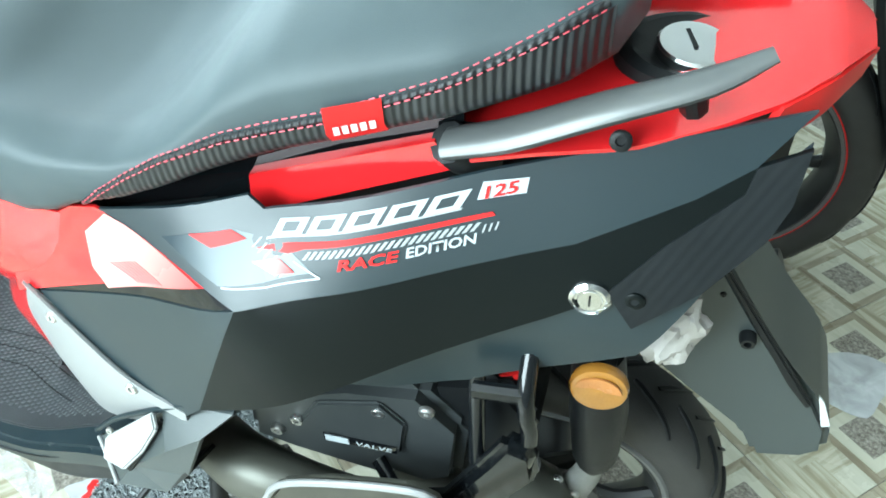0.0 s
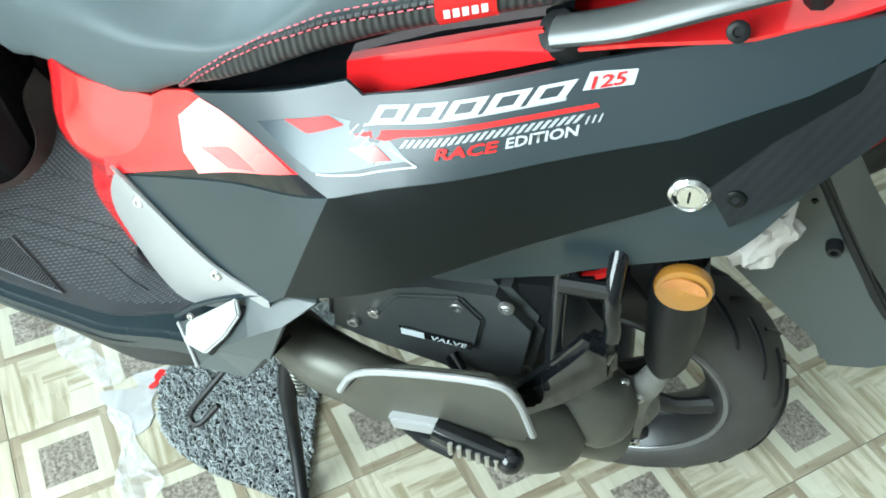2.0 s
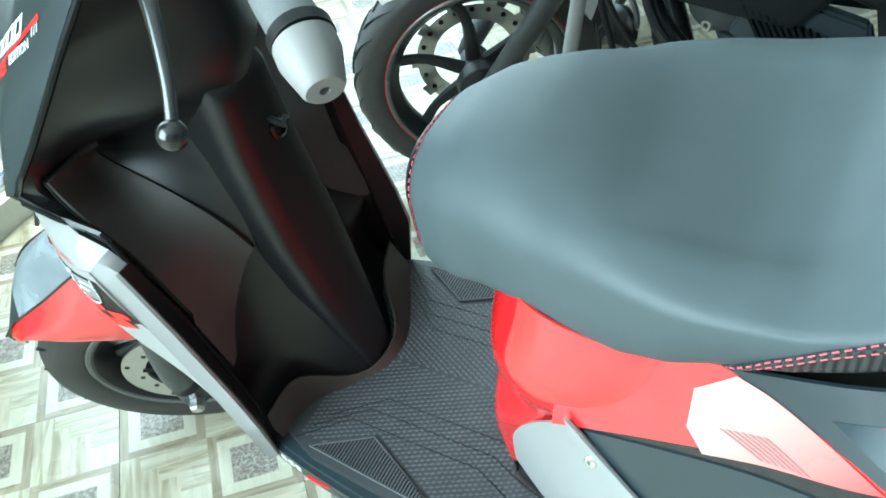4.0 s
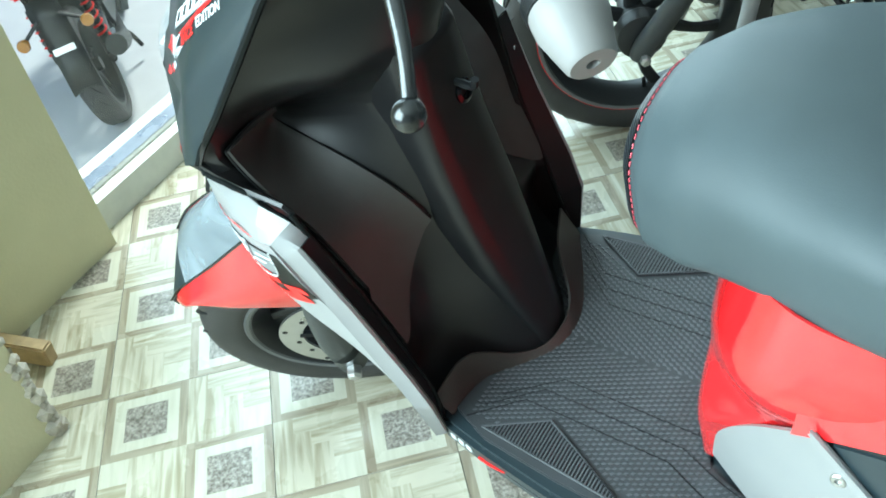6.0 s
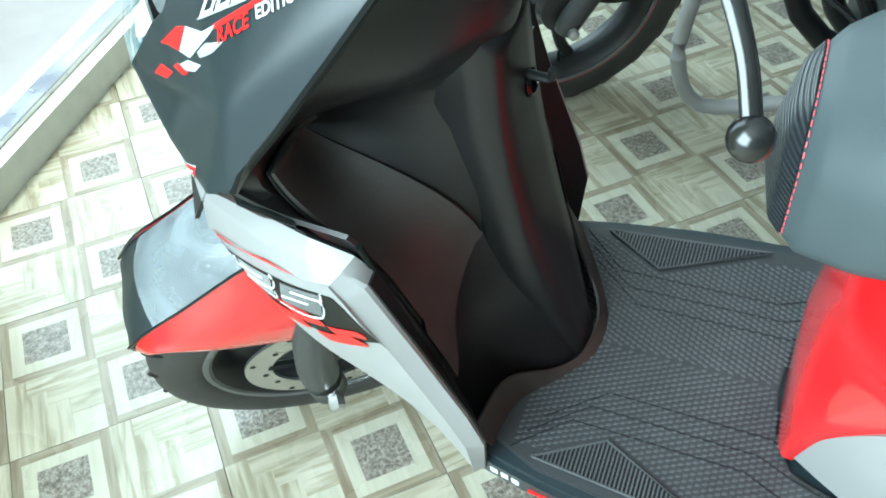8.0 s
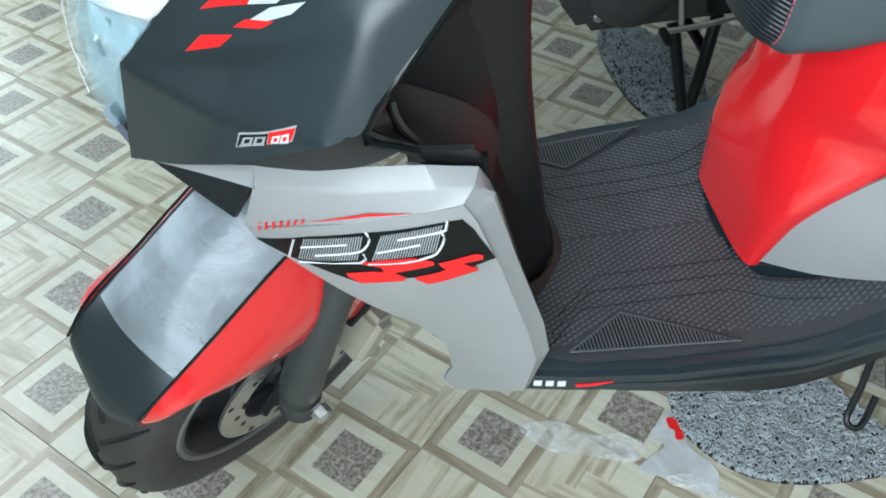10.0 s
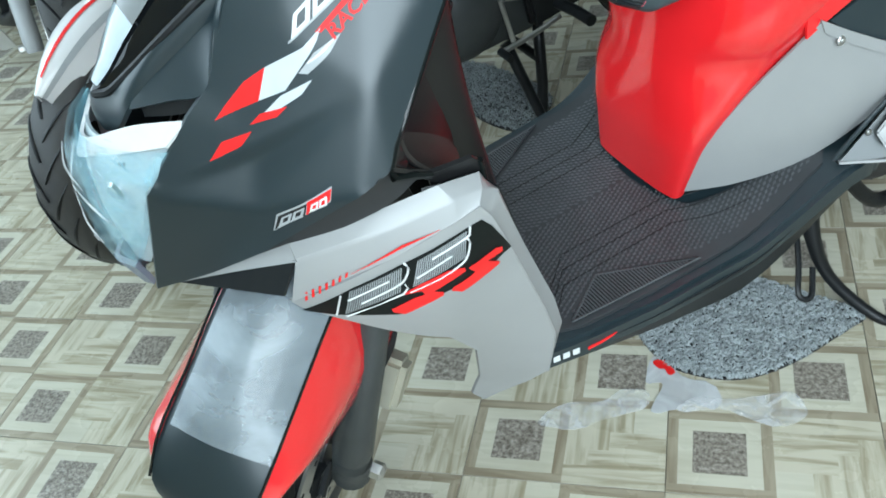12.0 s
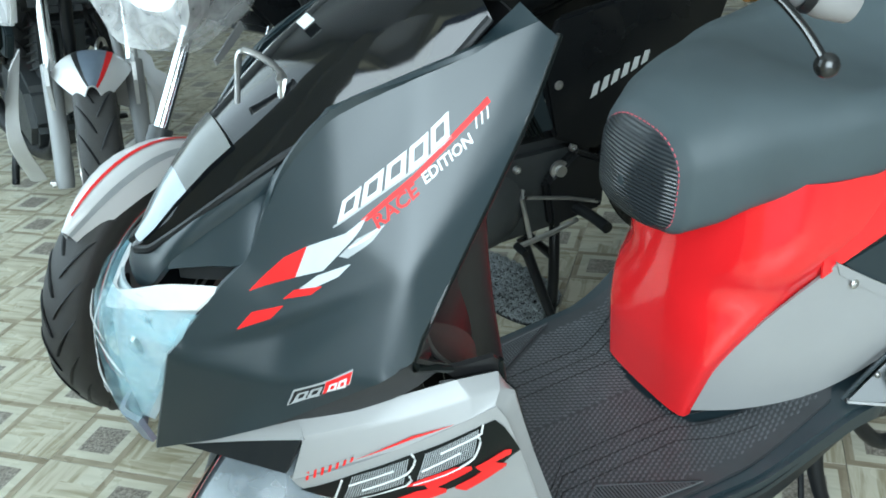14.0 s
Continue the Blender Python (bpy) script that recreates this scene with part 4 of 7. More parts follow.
def front_side(s):
    apron = part("apron_side", b_panel(APRON, apron_f, t=.004, step=.006, side=s), SLATE, scooter, "matte slate apron with race decals" if s > 0 else "", smooth=30)
    wing = part("apron_wing", b_panel(WING, wing_f, t=.004, step=.012, side=s), SILVER, scooter, "satin grey apron wing with numeral decal" if s > 0 else "")
    part("winglet", flip(b_facets([(1.300, .057, .591), (1.207, .149, .638), (1.228, .150, .604)], [(0, 1, 2)], .004), s), CARBON, wing, "ribbed dark winglet")
    # dark return between apron and wing
    low = [CORNER[k] for k in ("tip", "under1", "under", "heel", "knee")]
    part("apron_return", flip(b_coons([(1.303, .040, .592), (1.21, .120, .632), (1.125, .168, .668), (1.085, .176, .690)], [(x - .003, y - .006, z + .002) for x, z, y in low], [(1.303, .040, .592), (1.318, .037, .586)], [(1.085, .176, .690), (1.117, .191, .726)], n=24, m=4, t=.004), s), BLACK, apron)
    part("wing_strip", flip(b_coons([(1.304, .056, .592), (1.255, .105, .617), (1.207, .151, .637)], [(1.304, .050, .598), (1.255, .092, .626), (1.203, .130, .648)], [(1.304, .056, .592), (1.304, .050, .598)], [(1.207, .151, .637), (1.203, .130, .648)], n=20, m=4, t=.003), s), SILVER, wing)
    fold, rim = wing_fold()
    part("wing_return", flip(fold, s), SILVER, wing, smooth=25)
    part("shield_rim", flip(rim, s), BLACK, wing)
    # turned-in rear edge of the apron: pale bead, then the dark return
    E = [Vector((x, y, z)) for x, z, y in [CORNER[k] for k in ("rear4", "rear3", "rear2", "rear1", "knee")] + [(1.098, .703, .194), (1.080, .689, .188)]]
    part("apron_rim", flip(b_tube([p + Vector((-.003, -.004, 0)) for p in E], .0040, 8, n=3), s), DARK, apron)
    low = [(1.272, .045, .779), (1.243, .071, .788)] + [(CORNER[k][0], CORNER[k][2], CORNER[k][1]) for k in ("inlet", "top1", "top2", "top3", "top4")]
    high = [(1.266, .043, .786), (1.253, .048, .796), (1.228, .055, .812), (1.180, .070, .843), (1.128, .084, .877), (1.086, .093, .897), (1.033, .097, .920), (.963, .10, .968)]
    part("band", flip(b_coons(low, high, [low[0], high[0]], [low[-1], high[-1]], n=48, m=8, t=.004), s), SLATE, apron)
    sill = [(1.273, .050, .768), (1.255, .070, .772), (1.238, .087, .777)]
    part("air_inlet", flip(b_coons([(x - .010, y - .006, z - .002) for x, y, z in sill], [(x - .010, y - .006, z) for x, y, z in low[:3]], [(1.263, .044, .766), (1.262, .039, .779)], [(1.228, .081, .775), (1.204, .086, .798)], m=4, t=.003), s), BLACK, apron)
    return apron, wing


AP, WG = front_side(1)
AP_R, WG_R = front_side(-1)

# translucent rubber flaps where the shield meets the footboard
FLAPRUB = material("dusty_rubber_flap", (0.030, 0.026, 0.022), 0.55, vary=0.2, grain=40, bump=0.2)
part("foot_flap", b_coons([(.955, .160, .318), (.945, .10, .318), (.905, .055, .318), (.880, .02, .318), (.878, -.03, .318), (.905, -.09, .318), (.945, -.155, .318)],
                          [(.975, .160, .345), (.955, .104, .372), (.915, .055, .335), (.892, .02, .330), (.890, -.03, .345), (.925, -.075, .385), (.965, -.150, .37)], [(.955, .160, .318), (.975, .160, .345)], [(.945, -.155, .318), (.965, -.150, .37)], n=40, m=6, t=.003), FLAPRUB, shield, "dusty rubber skirt at the foot of the leg shield")

# headlamp and visor
LAMPSHELL = material("pale_lamp_shell", (0.42, 0.50, 0.53), 0.25, vary=0.1, grain=40, coat=0.4)
# The chin's reflection is put into its colour, paler than the slate paint.
CHIN = material("chin_with_reflection", (0.15, 0.18, 0.22), 0.4, vary=0.08)
LAMP = [(.600, 1.336, .022, 1.326), (.638, 1.339, .040, 1.312), (.675, 1.339, .062, 1.302), (.712, 1.335, .077, 1.289), (.735, 1.328, .084, 1.274), (.752, 1.318, .086, 1.262)]
rows = [[(xe + (xc - xe) * (1 - a * a), y * a, z) for a in np.linspace(1, -1, 25)] for z, xc, y, xe in LAMP]
lamp = part("headlamp", solid(b_loft([[(x - .012, y, z) for x, y, z in r] for r in rows], closed=False, caps=False), .003), LAMPSHELL, scooter, "headlamp wrapped in protective film")


def lamp_eye(s):
    """Dark projector window behind the lens."""
    bm = b_coons([(1.318, .026, .680), (1.303, .050, .684)], [(1.311, .028, .732), (1.296, .052, .738)], [(1.318, .026, .680), (1.311, .028, .732)], [(1.303, .050, .684), (1.296, .052, .738)], n=5, m=6, t=.002)
    eye = part("lamp_window", flip(bm, s), GLOSS_BLACK, lamp, "dark projector window")
    part("lamp_unit", b_lathe([(0, 0), (.009, 0), (.010, .004), (.006, .007), (0, .006)], (1.309, s * .040, .708), (1, s * .5, .1), 20, closed=False), CHROME, eye)


both(lamp_eye)
part("lamp_lens", solid(b_loft([[(x - .002, y, z) for x, y, z in r] for r in rows], closed=False, caps=False), .0015), BLUEFILM, lamp, "clear lens under bluish film")
half = [[(1.262, .087, .760), (1.294, .051, .747), (1.315, .020, .736), (1.326, 0, .730)], [(1.238, .087, .775), (1.275, .050, .767), (1.309, .014, .750), (1.314, 0, .748)]]
low, high = [h + [(x, -y, z) for x, y, z in h[::-1][1:]] for h in half]
part("light_bar", b_coons([(x + .003, y, z) for x, y, z in low], [(x + .002, y, z) for x, y, z in high], [low[0], high[0]], [low[-1], high[-1]], n=30, m=5, t=.003), WHITE, lamp, "white running-light bar")
rngf = random.Random(11)
film = [[Vector((x + .005 + .0035 * noise.noise(Vector((y * 45, z * 60, 2))), y * 1.02, z + .003 * noise.noise(Vector((y * 30, z * 30, 7))))) for x, y, z in r] for r in rows]
part("protective_film", b_loft(film, closed=False, caps=False), LAMPFILM, lamp, "creased clear protective film", smooth=20)
for k in range(7):
    r = film[1 + k % 3]
    i0 = rngf.randrange(1, 14)
    q = film[min(5, 1 + k % 3 + rngf.choice((0, 1, 1)))]
    part("film_crease", b_tube([r[i0] + Vector((.002, 0, 0)), (r[i0 + 3] + q[i0 + 4]) / 2 + Vector((.003, 0, .003)), q[i0 + 7] + Vector((.002, 0, 0))], [.0004, .0011, .0004], 5, n=3), GLASSFILM, lamp)
part("lamp_chin", b_coons([(1.322, .020, .570), (1.330, 0, .566), (1.322, -.020, .570)], [(1.330, .024, .606), (1.342, 0, .606), (1.330, -.024, .606)], [(1.322, .020, .570), (1.330, .024, .606)], [(1.322, -.020, .570), (1.330, -.024, .606)], m=5, t=.006), CHIN, lamp)
outer = [(1.296, 0, .746), (1.293, .012, .747), (1.285, .028, .757), (1.275, .040, .775), (1.255, .048, .796), (1.229, .055, .812), (1.181, .070, .843)]
inner = [(1.289, 0, .781), (1.287, .007, .781), (1.278, .016, .785), (1.267, .023, .792), (1.247, .036, .810), (1.214, .052, .836), (1.157, .072, .873)]
outer, inner = [h[::-1] + [(x, -y, z) for x, y, z in h[1:]] for h in (outer, inner)]
lip = []
for o, i in zip(resample(loop_of(outer), 60), resample(loop_of(inner), 60)):
    rise = Vector((.004, 0, .004))
    lip.append([o - Vector((.004, 0, .002)), o, o.lerp(i, .2) + rise * .7, o.lerp(i, .5) + rise, o.lerp(i, .85) + rise * .7, i + Vector((-.003, 0, -.001))])
part("nose_lip", solid(b_loft(lip, closed=False, caps=False), .003), SLATE, scooter, "slate lip round the foot of the visor")
VIS = [(1.287, .006, .781, .782), (1.278, .016, .784, .791), (1.267, .022, .791, .802), (1.247, .036, .809, .828), (1.214, .052, .835, .862), (1.157, .072, .872, .907), (1.128, .083, .882, .929), (1.086, .091, .898, .955), (1.033, .095, .920, .978), (.988, .098, .958, .998)]
rows = []
for t in np.linspace(0, len(VIS) - 1, 28):
    x, y, ze, zc = [float(np.interp(t, range(len(VIS)), [q[k] for q in VIS])) for k in range(4)]
    rows.append([(x + .004 * (1 - a * a), y * a, ze + (zc - ze) * (1 - abs(a) ** 2.4)) for a in np.linspace(1, -1, 25)])
visor = part("visor", solid(b_loft(rows, closed=False, caps=False), .003), GLOSS_BLACK, scooter, "glossy black front visor")
FILMGREY = material("grey_film_on_visor", (0.10, 0.105, 0.10), 0.16, vary=0.1)
# The lower visor's bright reflection is put into this pale film colour.
FILMPALE = material("pale_film_and_reflection", (0.34, 0.40, 0.43), 0.14, vary=0.06)


def on_visor(i0, i1, j0, j1, k=.0022):
    return b_loft([[Vector(p) + Vector((k * .6, k * (1 if p[1] > 0 else -1) * min(1, abs(p[1]) / .03), k)) for p in r[j0:j1]] for r in rows[i0:i1]], closed=False, caps=False)


part("visor_film", on_visor(2, 11, 5, 22), FILMPALE, visor, "pale film and painted reflection on the lower visor")
part("visor_patch", on_visor(10, 14, 5, 22, .0026), FILMGREY, visor, "grey film left on the visor")
both(lambda s: part("visor_rim", b_tube([(q[0] + .002, s * (q[1] + .001), q[2] + .001) for q in VIS], .0040, 8), BLACK, visor))
both(lambda s: part("visor_trim", b_tube([(1.200, s * .060, .848), (1.165, s * .071, .869), (1.135, s * .081, .883), (1.100, s * .088, .898)], .0020, 6), STEEL, visor))
both(lambda s: part("logo_block", b_box((1.103 - s * .008, 0, .949), (.012, .018, .001), 0, pose(0, 0, 0, 0, 32, 0)), WHITE, visor))
part("film_strip", b_tube([(1.028, .05, .971), (1.022, .052, .951), (1.026, .052, .931), (1.023, .054, .910)], [.003, .004, .003, .005], 6, flat=.3), WHITE, visor, "torn white strip of film hanging over the visor")
part("mirror_stay", b_tube([(1.183, .018, .900), (1.179, .02, .927), (1.173, .024, .945), (1.149, .034, .925), (1.153, .036, .898)], .005, 8, flat=.5), STEEL, visor, "bare bracket of a missing mirror")

# decals on the left apron


def decal(outline, f, mat, parent, name="decal", lift=.0009, t=.0004):
    return part(name, b_panel(outline, f, t=t, lift=lift, step=.006), mat, parent)


def slanted(c, along, upw, w, h, lean=.35):
    """A leaning block, as (x, z) corners from its lower left."""
    return [(c[0] + along[0] * a + upw[0] * b, c[1] + along[1] * a + upw[1] * b) for a, b in ((0, 0), (w, 0), (w + lean * h, h), (lean * h, h))]


def unit(a, b):
    d = Vector((b[0] - a[0], b[1] - a[1])).normalized()
    return (d.x, d.y)


def words(text, a, b, h, f, mat, parent, lift=.0012):
    al = unit(a, b)
    upw = (al[1], -al[0]) if al[0] < 0 else (-al[1], al[0])
    if upw[1] < 0:
        upw = (-upw[0], -upw[1])
    w = math.hypot(b[0] - a[0], b[1] - a[1])
    return part("lettering", lay(b_text(text, 1, 1.0, .25), a, al, upw, f, w, h, lift), mat, parent, smooth=0)


def ring_word(a0, a1, b0, b1, n, f, mat, parent, gap=.14, wall=.25):
    """n upright frames between a base line a0-a1 and a top line b0-b1, standing for a maker's word."""
    at = lambda u, v: tuple((p * (1 - u) + q * u) * (1 - v) + (r * (1 - u) + t * u) * v for p, q, r, t in zip(a0, a1, b0, b1))
    for i in range(n):
        u0, u1 = i / n + gap / 2 / n, (i + 1) / n - gap / 2 / n
        d = (u1 - u0) * wall
        for q in (((u0, 0), (u1, 0), (u1, wall * .8), (u0, wall * .8)), ((u0, 1 - wall * .8), (u1, 1 - wall * .8), (u1, 1), (u0, 1)), ((u0, wall * .8), (u0 + d, wall * .8), (u0 + d, 1 - wall * .8), (u0, 1 - wall * .8)), ((u1 - d, wall * .8), (u1, wall * .8), (u1, 1 - wall * .8), (u1 - d, 1 - wall * .8))):
            decal([at(*k) for k in q], f, mat, parent, "logo_block")
    decal([at(-.01, -.14), at(1.0, -.14), at(1.0, -.02), at(-.01, -.02)], f, GREYDECAL, parent, "logo_shadow")


ring_word((1.1475, .8288), (1.0481, .8878), (1.139, .8439), (1.0438, .9045), 5, apron_f, WHITE, AP)
decal([(1.1289, .8325), (1.0131, .9109), (1.0117, .9074), (1.1255, .8317)], apron_f, REDDECAL, AP)
words("RACE", (1.1195, .8262), (1.0810, .8520), .0080, apron_f, REDDECAL, AP)
words("EDITION", (1.0772, .8560), (1.0310, .8822), .0072, apron_f, WHITE, AP)
for x, z in ((1.0282, .890), (1.023, .8927), (1.0176, .896)):
    decal([(x, z), (x - .0013, z + .0008), (x - .003, z + .0088), (x - .0017, z + .008)], apron_f, WHITE, AP)
decal([(1.2199, .7748), (1.1886, .8015), (1.1711, .8109), (1.1848, .7873)], apron_f, REDDECAL, AP)
decal([(1.1711, .8109), (1.1424, .8229), (1.1243, .835), (1.1308, .827), (1.1647, .794), (1.1848, .7873)], apron_f, PALEDECAL, AP)
decal([(1.1514, .8057), (1.1363, .8194), (1.1136, .8299), (1.1254, .8191), (1.146, .8049)], apron_f, GREYDECAL, AP)
for k in (.25, .55, .8):
    decal([(1.1486 - .022 * k, .8090 + .013 * k), (1.1296 - .012 * k, .8190 + .009 * k), (1.1290 - .012 * k, .8205 + .009 * k), (1.1486 - .022 * k, .8102 + .013 * k)], apron_f, WHITE, AP, "dash", lift=.0014)
decal([(1.1887, .7753), (1.1693, .7901), (1.145, .8008), (1.1556, .7906), (1.1789, .778)], apron_f, PALEDECAL, AP)
decal([(1.1977, .7701), (1.188, .7778), (1.1686, .7824), (1.1778, .7754)], apron_f, REDDECAL, AP, lift=.0014)
decal([(1.2368, .744), (1.2223, .7581), (1.199, .7649), (1.2105, .7548)], apron_f, REDDECAL, AP)
decal([(1.2137, .6734), (1.2078, .695), (1.1631, .7205), (1.1683, .707)], apron_f, GREYDECAL, AP, "badge_plate")
decal([(1.2125, .6755), (1.2072, .6930), (1.1850, .7062), (1.1882, .6925)], apron_f, BLACK, AP, "badge_plate", lift=.0012)
ring_word((1.2098, .6795), (1.1895, .6922), (1.2060, .6905), (1.1865, .7030), 2, lambda x, z: apron_f(x, z) + .0008, GREYDECAL, AP)
decal([(1.1874, .6926), (1.1844, .7076), (1.1641, .7188), (1.1688, .708)], apron_f, REDDECAL, AP, lift=.0012)
ring_word((1.1850, .6965), (1.1710, .7050), (1.1828, .7050), (1.1690, .7135), 2, lambda x, z: apron_f(x, z) + .0009, WHITE, AP)

# decals on the left wing
decal([(1.216, .570), (1.169, .594), (1.128, .609), (1.098, .618), (1.062, .630), (1.047, .634), (1.038, .622), (1.026, .597), (1.017, .577), (1.036, .566), (1.091, .555), (1.134, .538), (1.187, .555)], wing_f, DARK, WG, "numeral_ground")
NUMERAL = [[(1.182, .586), (1.189, .556)], [(1.177, .577), (1.139, .593)], [(1.123, .612), (1.120, .604), (1.125, .591), (1.135, .583), (1.166, .569)], [(1.126, .584), (1.129, .571), (1.181, .551)],
           [(1.059, .632), (1.060, .624), (1.064, .619), (1.098, .607)], [(1.063, .618), (1.061, .611), (1.065, .596), (1.072, .588), (1.093, .579), (1.123, .571)], [(1.080, .603), (1.115, .588)]]
for st in NUMERAL:
    part("numeral_outline", b_tube([(x, wing_f(x, z) + .0014, z) for x, z in st], .0011, 6, n=2), WHITE, WG)
hatch = []
for (ax, az), (bx, bz), (cx, cz), (dx, dz) in (((1.173, .590), (1.126, .606), (1.132, .574), (1.181, .556)), ((1.110, .610), (1.063, .627), (1.068, .594), (1.119, .577))):
    for k in range(24):
        u = k / 23
        x0, z0, x1, z1 = ax + (bx - ax) * u, az + (bz - az) * u, dx + (cx - dx) * u, dz + (cz - dz) * u
        hatch.append(b_tube([(x0 + (x1 - x0) * v, wing_f(x0 + (x1 - x0) * v, z0 + (z1 - z0) * v) + .0010, z0 + (z1 - z0) * v) for v in (0, .5, 1)], .0006, 4, n=1))
tagged(part("numeral_hatching", join(*hatch), GREYDECAL, WG), kind="stuff")
decal([(1.086, .586), (1.070, .582), (1.069, .577), (1.089, .569), (1.102, .563), (1.093, .557), (1.093, .552), (1.118, .543), (1.131, .538), (1.141, .546), (1.142, .551), (1.120, .561), (1.110, .562), (1.113, .569), (1.133, .570), (1.112, .579)], wing_f, REDDECAL, WG, lift=.0019)
decal([(1.035, .588), (1.028, .585), (1.028, .578), (1.045, .575), (1.031, .564), (1.031, .560), (1.067, .548), (1.074, .546), (1.085, .555), (1.083, .559), (1.067, .565), (1.059, .569), (1.063, .574), (1.066, .579), (1.057, .581)], wing_f, REDDECAL, WG, lift=.0019)
for i in range(7):
    x, z = 1.211 - i * .0062, .585 + i * .0039
    decal([(x, z), (x - .0022, z + .0012), (x - .0040, z + .0125 - i * .001), (x - .0018, z + .0113 - i * .001)], wing_f, REDDECAL, WG, "dash", lift=.0009)
decal([(1.168, .612), (1.120, .630), (1.085, .639), (1.120, .633)], wing_f, REDDECAL, WG, "dash", lift=.0009)

FLAGLINE = material("grey_red_decal", (0.24, 0.13, 0.13), 0.35, vary=0.1)
# decals on the left side cover
SCV = next(o for o in scooter.children if o.name == "side_cover")
ring_word((.2482, .7445), (.0925, .7943), (.2409, .7587), (.0848, .8085), 5, side_f, PALEDECAL, SCV)
decal([(.0827, .8004), (.0796, .8133), (.0469, .8198), (.0479, .8092)], side_f, PALEDECAL, SCV, "badge_plate")
words("125", (.0772, .8025), (.0515, .8100), .0085, lambda x, z: side_f(x, z) + .0008, REDDECAL, SCV)
decal([(.2579, .7352), (.2400, .7415), (.0707, .7933), (.0683, .7911), (.2151, .7446), (.2301, .7372)], side_f, REDDECAL, SCV)
words("RACE", (.1856, .7360), (.1353, .7508), .0082, side_f, REDDECAL, SCV)
words("EDITION", (.1320, .7528), (.0780, .7700), .0078, side_f, PALEDECAL, SCV)
for i in range(3):
    x, z = .0769 - i * .0046, .7775 + i * .0015
    decal([(x, z), (x - .0014, z + .0004), (x - .0030, z + .0064), (x - .0016, z + .0060)], side_f, GREYDECAL, SCV)
for i in range(24):
    x, z = .2170 - i * .0057, .7362 + i * .00178
    decal([(x, z), (x - .0030, z + .0009), (x - .0078, z + .0078), (x - .0048, z + .0070)], side_f, GREYDECAL, SCV, "hatching")
decal([(.3491, .7217), (.3175, .7339), (.2812, .7449), (.2663, .7438), (.2359, .7417), (.2249, .7378), (.2069, .7298), (.2489, .7144), (.2898, .7043), (.3168, .7101)], side_f, FLAG_FADE, SCV, "flag_ground", lift=.0006)
decal([(.3203, .7336), (.2812, .7449), (.2674, .7407), (.2984, .7295)], side_f, REDDECAL, SCV, "flag_square", lift=.0020)
decal([(.2601, .7267), (.2373, .7327), (.2226, .7268), (.2403, .7215)], side_f, SQUARE_FADE, SCV, "flag_square", lift=.0020)
for a, b in (((.2468, .7113), (.1999, .7272)), ((.1999, .7272), (.2244, .7333)), ((.2860, .7040), (.2468, .7113))):
    decal([a, b, (b[0], b[1] + .0011), (a[0], a[1] + .0011)], side_f, PALEDECAL, SCV, "flag_outline", lift=.0014)
for k in range(6):
    x, z = .2560 - k * .0052, .7425 - k * .0030
    decal([(x, z), (x - .0020, z + .0006), (x + .0045, z - .0068), (x + .0062, z - .0072)], side_f, GREYDECAL, SCV, "hatching", lift=.0010)
CS = next(o for o in scooter.children if o.name.startswith("cowl_side"))
decal([(.4131, .7199), (.4413, .6923), (.4429, .6541), (.428, .6369), (.309, .696), (.390, .7165)], lambda x, z: side_f(x, z) + .0004, RED_FADE, CS, "cowl_decal")
for k in range(7):
    x, z = .4192 - k * .0052, .6690 + k * .0022
    decal([(x, z), (x - .0026, z + .0012), (x - .0350, z - .0060), (x - .0325, z - .0072)], lambda x, z: side_f(x, z) + .001, FLAGLINE, CS, "cowl_hatch")
# maker's bars on the board skirt
for i in range(3):
    part("logo_block", b_box((.947 - i * .013, .1768 + i * .0027, .297), (.009, .0012, .010), 0, pose(0, 0, 0, 0, 0, -11.6)), WHITE, board)
part("logo_block", b_tube([(.905, .1856, .294), (.885, .1888, .296), (.864, .1918, .301)], [.0022, .002, .0008], 6), REDDECAL, board)


def b_tyre(c, axis, R, w, k=0.05):
    prof = []
    for i in range(28):
        a = 2 * math.pi * i / 28
        prof.append((R - k + k * math.copysign(abs(math.cos(a)) ** 0.75, math.cos(a)), w / 2 * math.copysign(abs(math.sin(a)) ** 0.7, math.sin(a))))
    return b_lathe(prof, c, axis, 72)


def b_groove(R, w, a0, sweep, side, k=0.05):
    """A dark tread groove curving over the shoulder, in the wheel's frame (axle along y)."""
    pts = []
    for i in range(7):
        t = i / 6
        a = a0 + sweep * t
        h = side * w / 2 * (0.05 + 0.80 * t)
        r = R - k + k * max(0.0, 1 - (abs(h) / (w / 2)) ** 2.6) ** .38 + .0006
        pts.append((r * math.cos(a), h, r * math.sin(a)))
    return b_tube(pts, [.0034, .0046, .0046, .0042, .0036, .0024], 6, n=2, flat=.5)


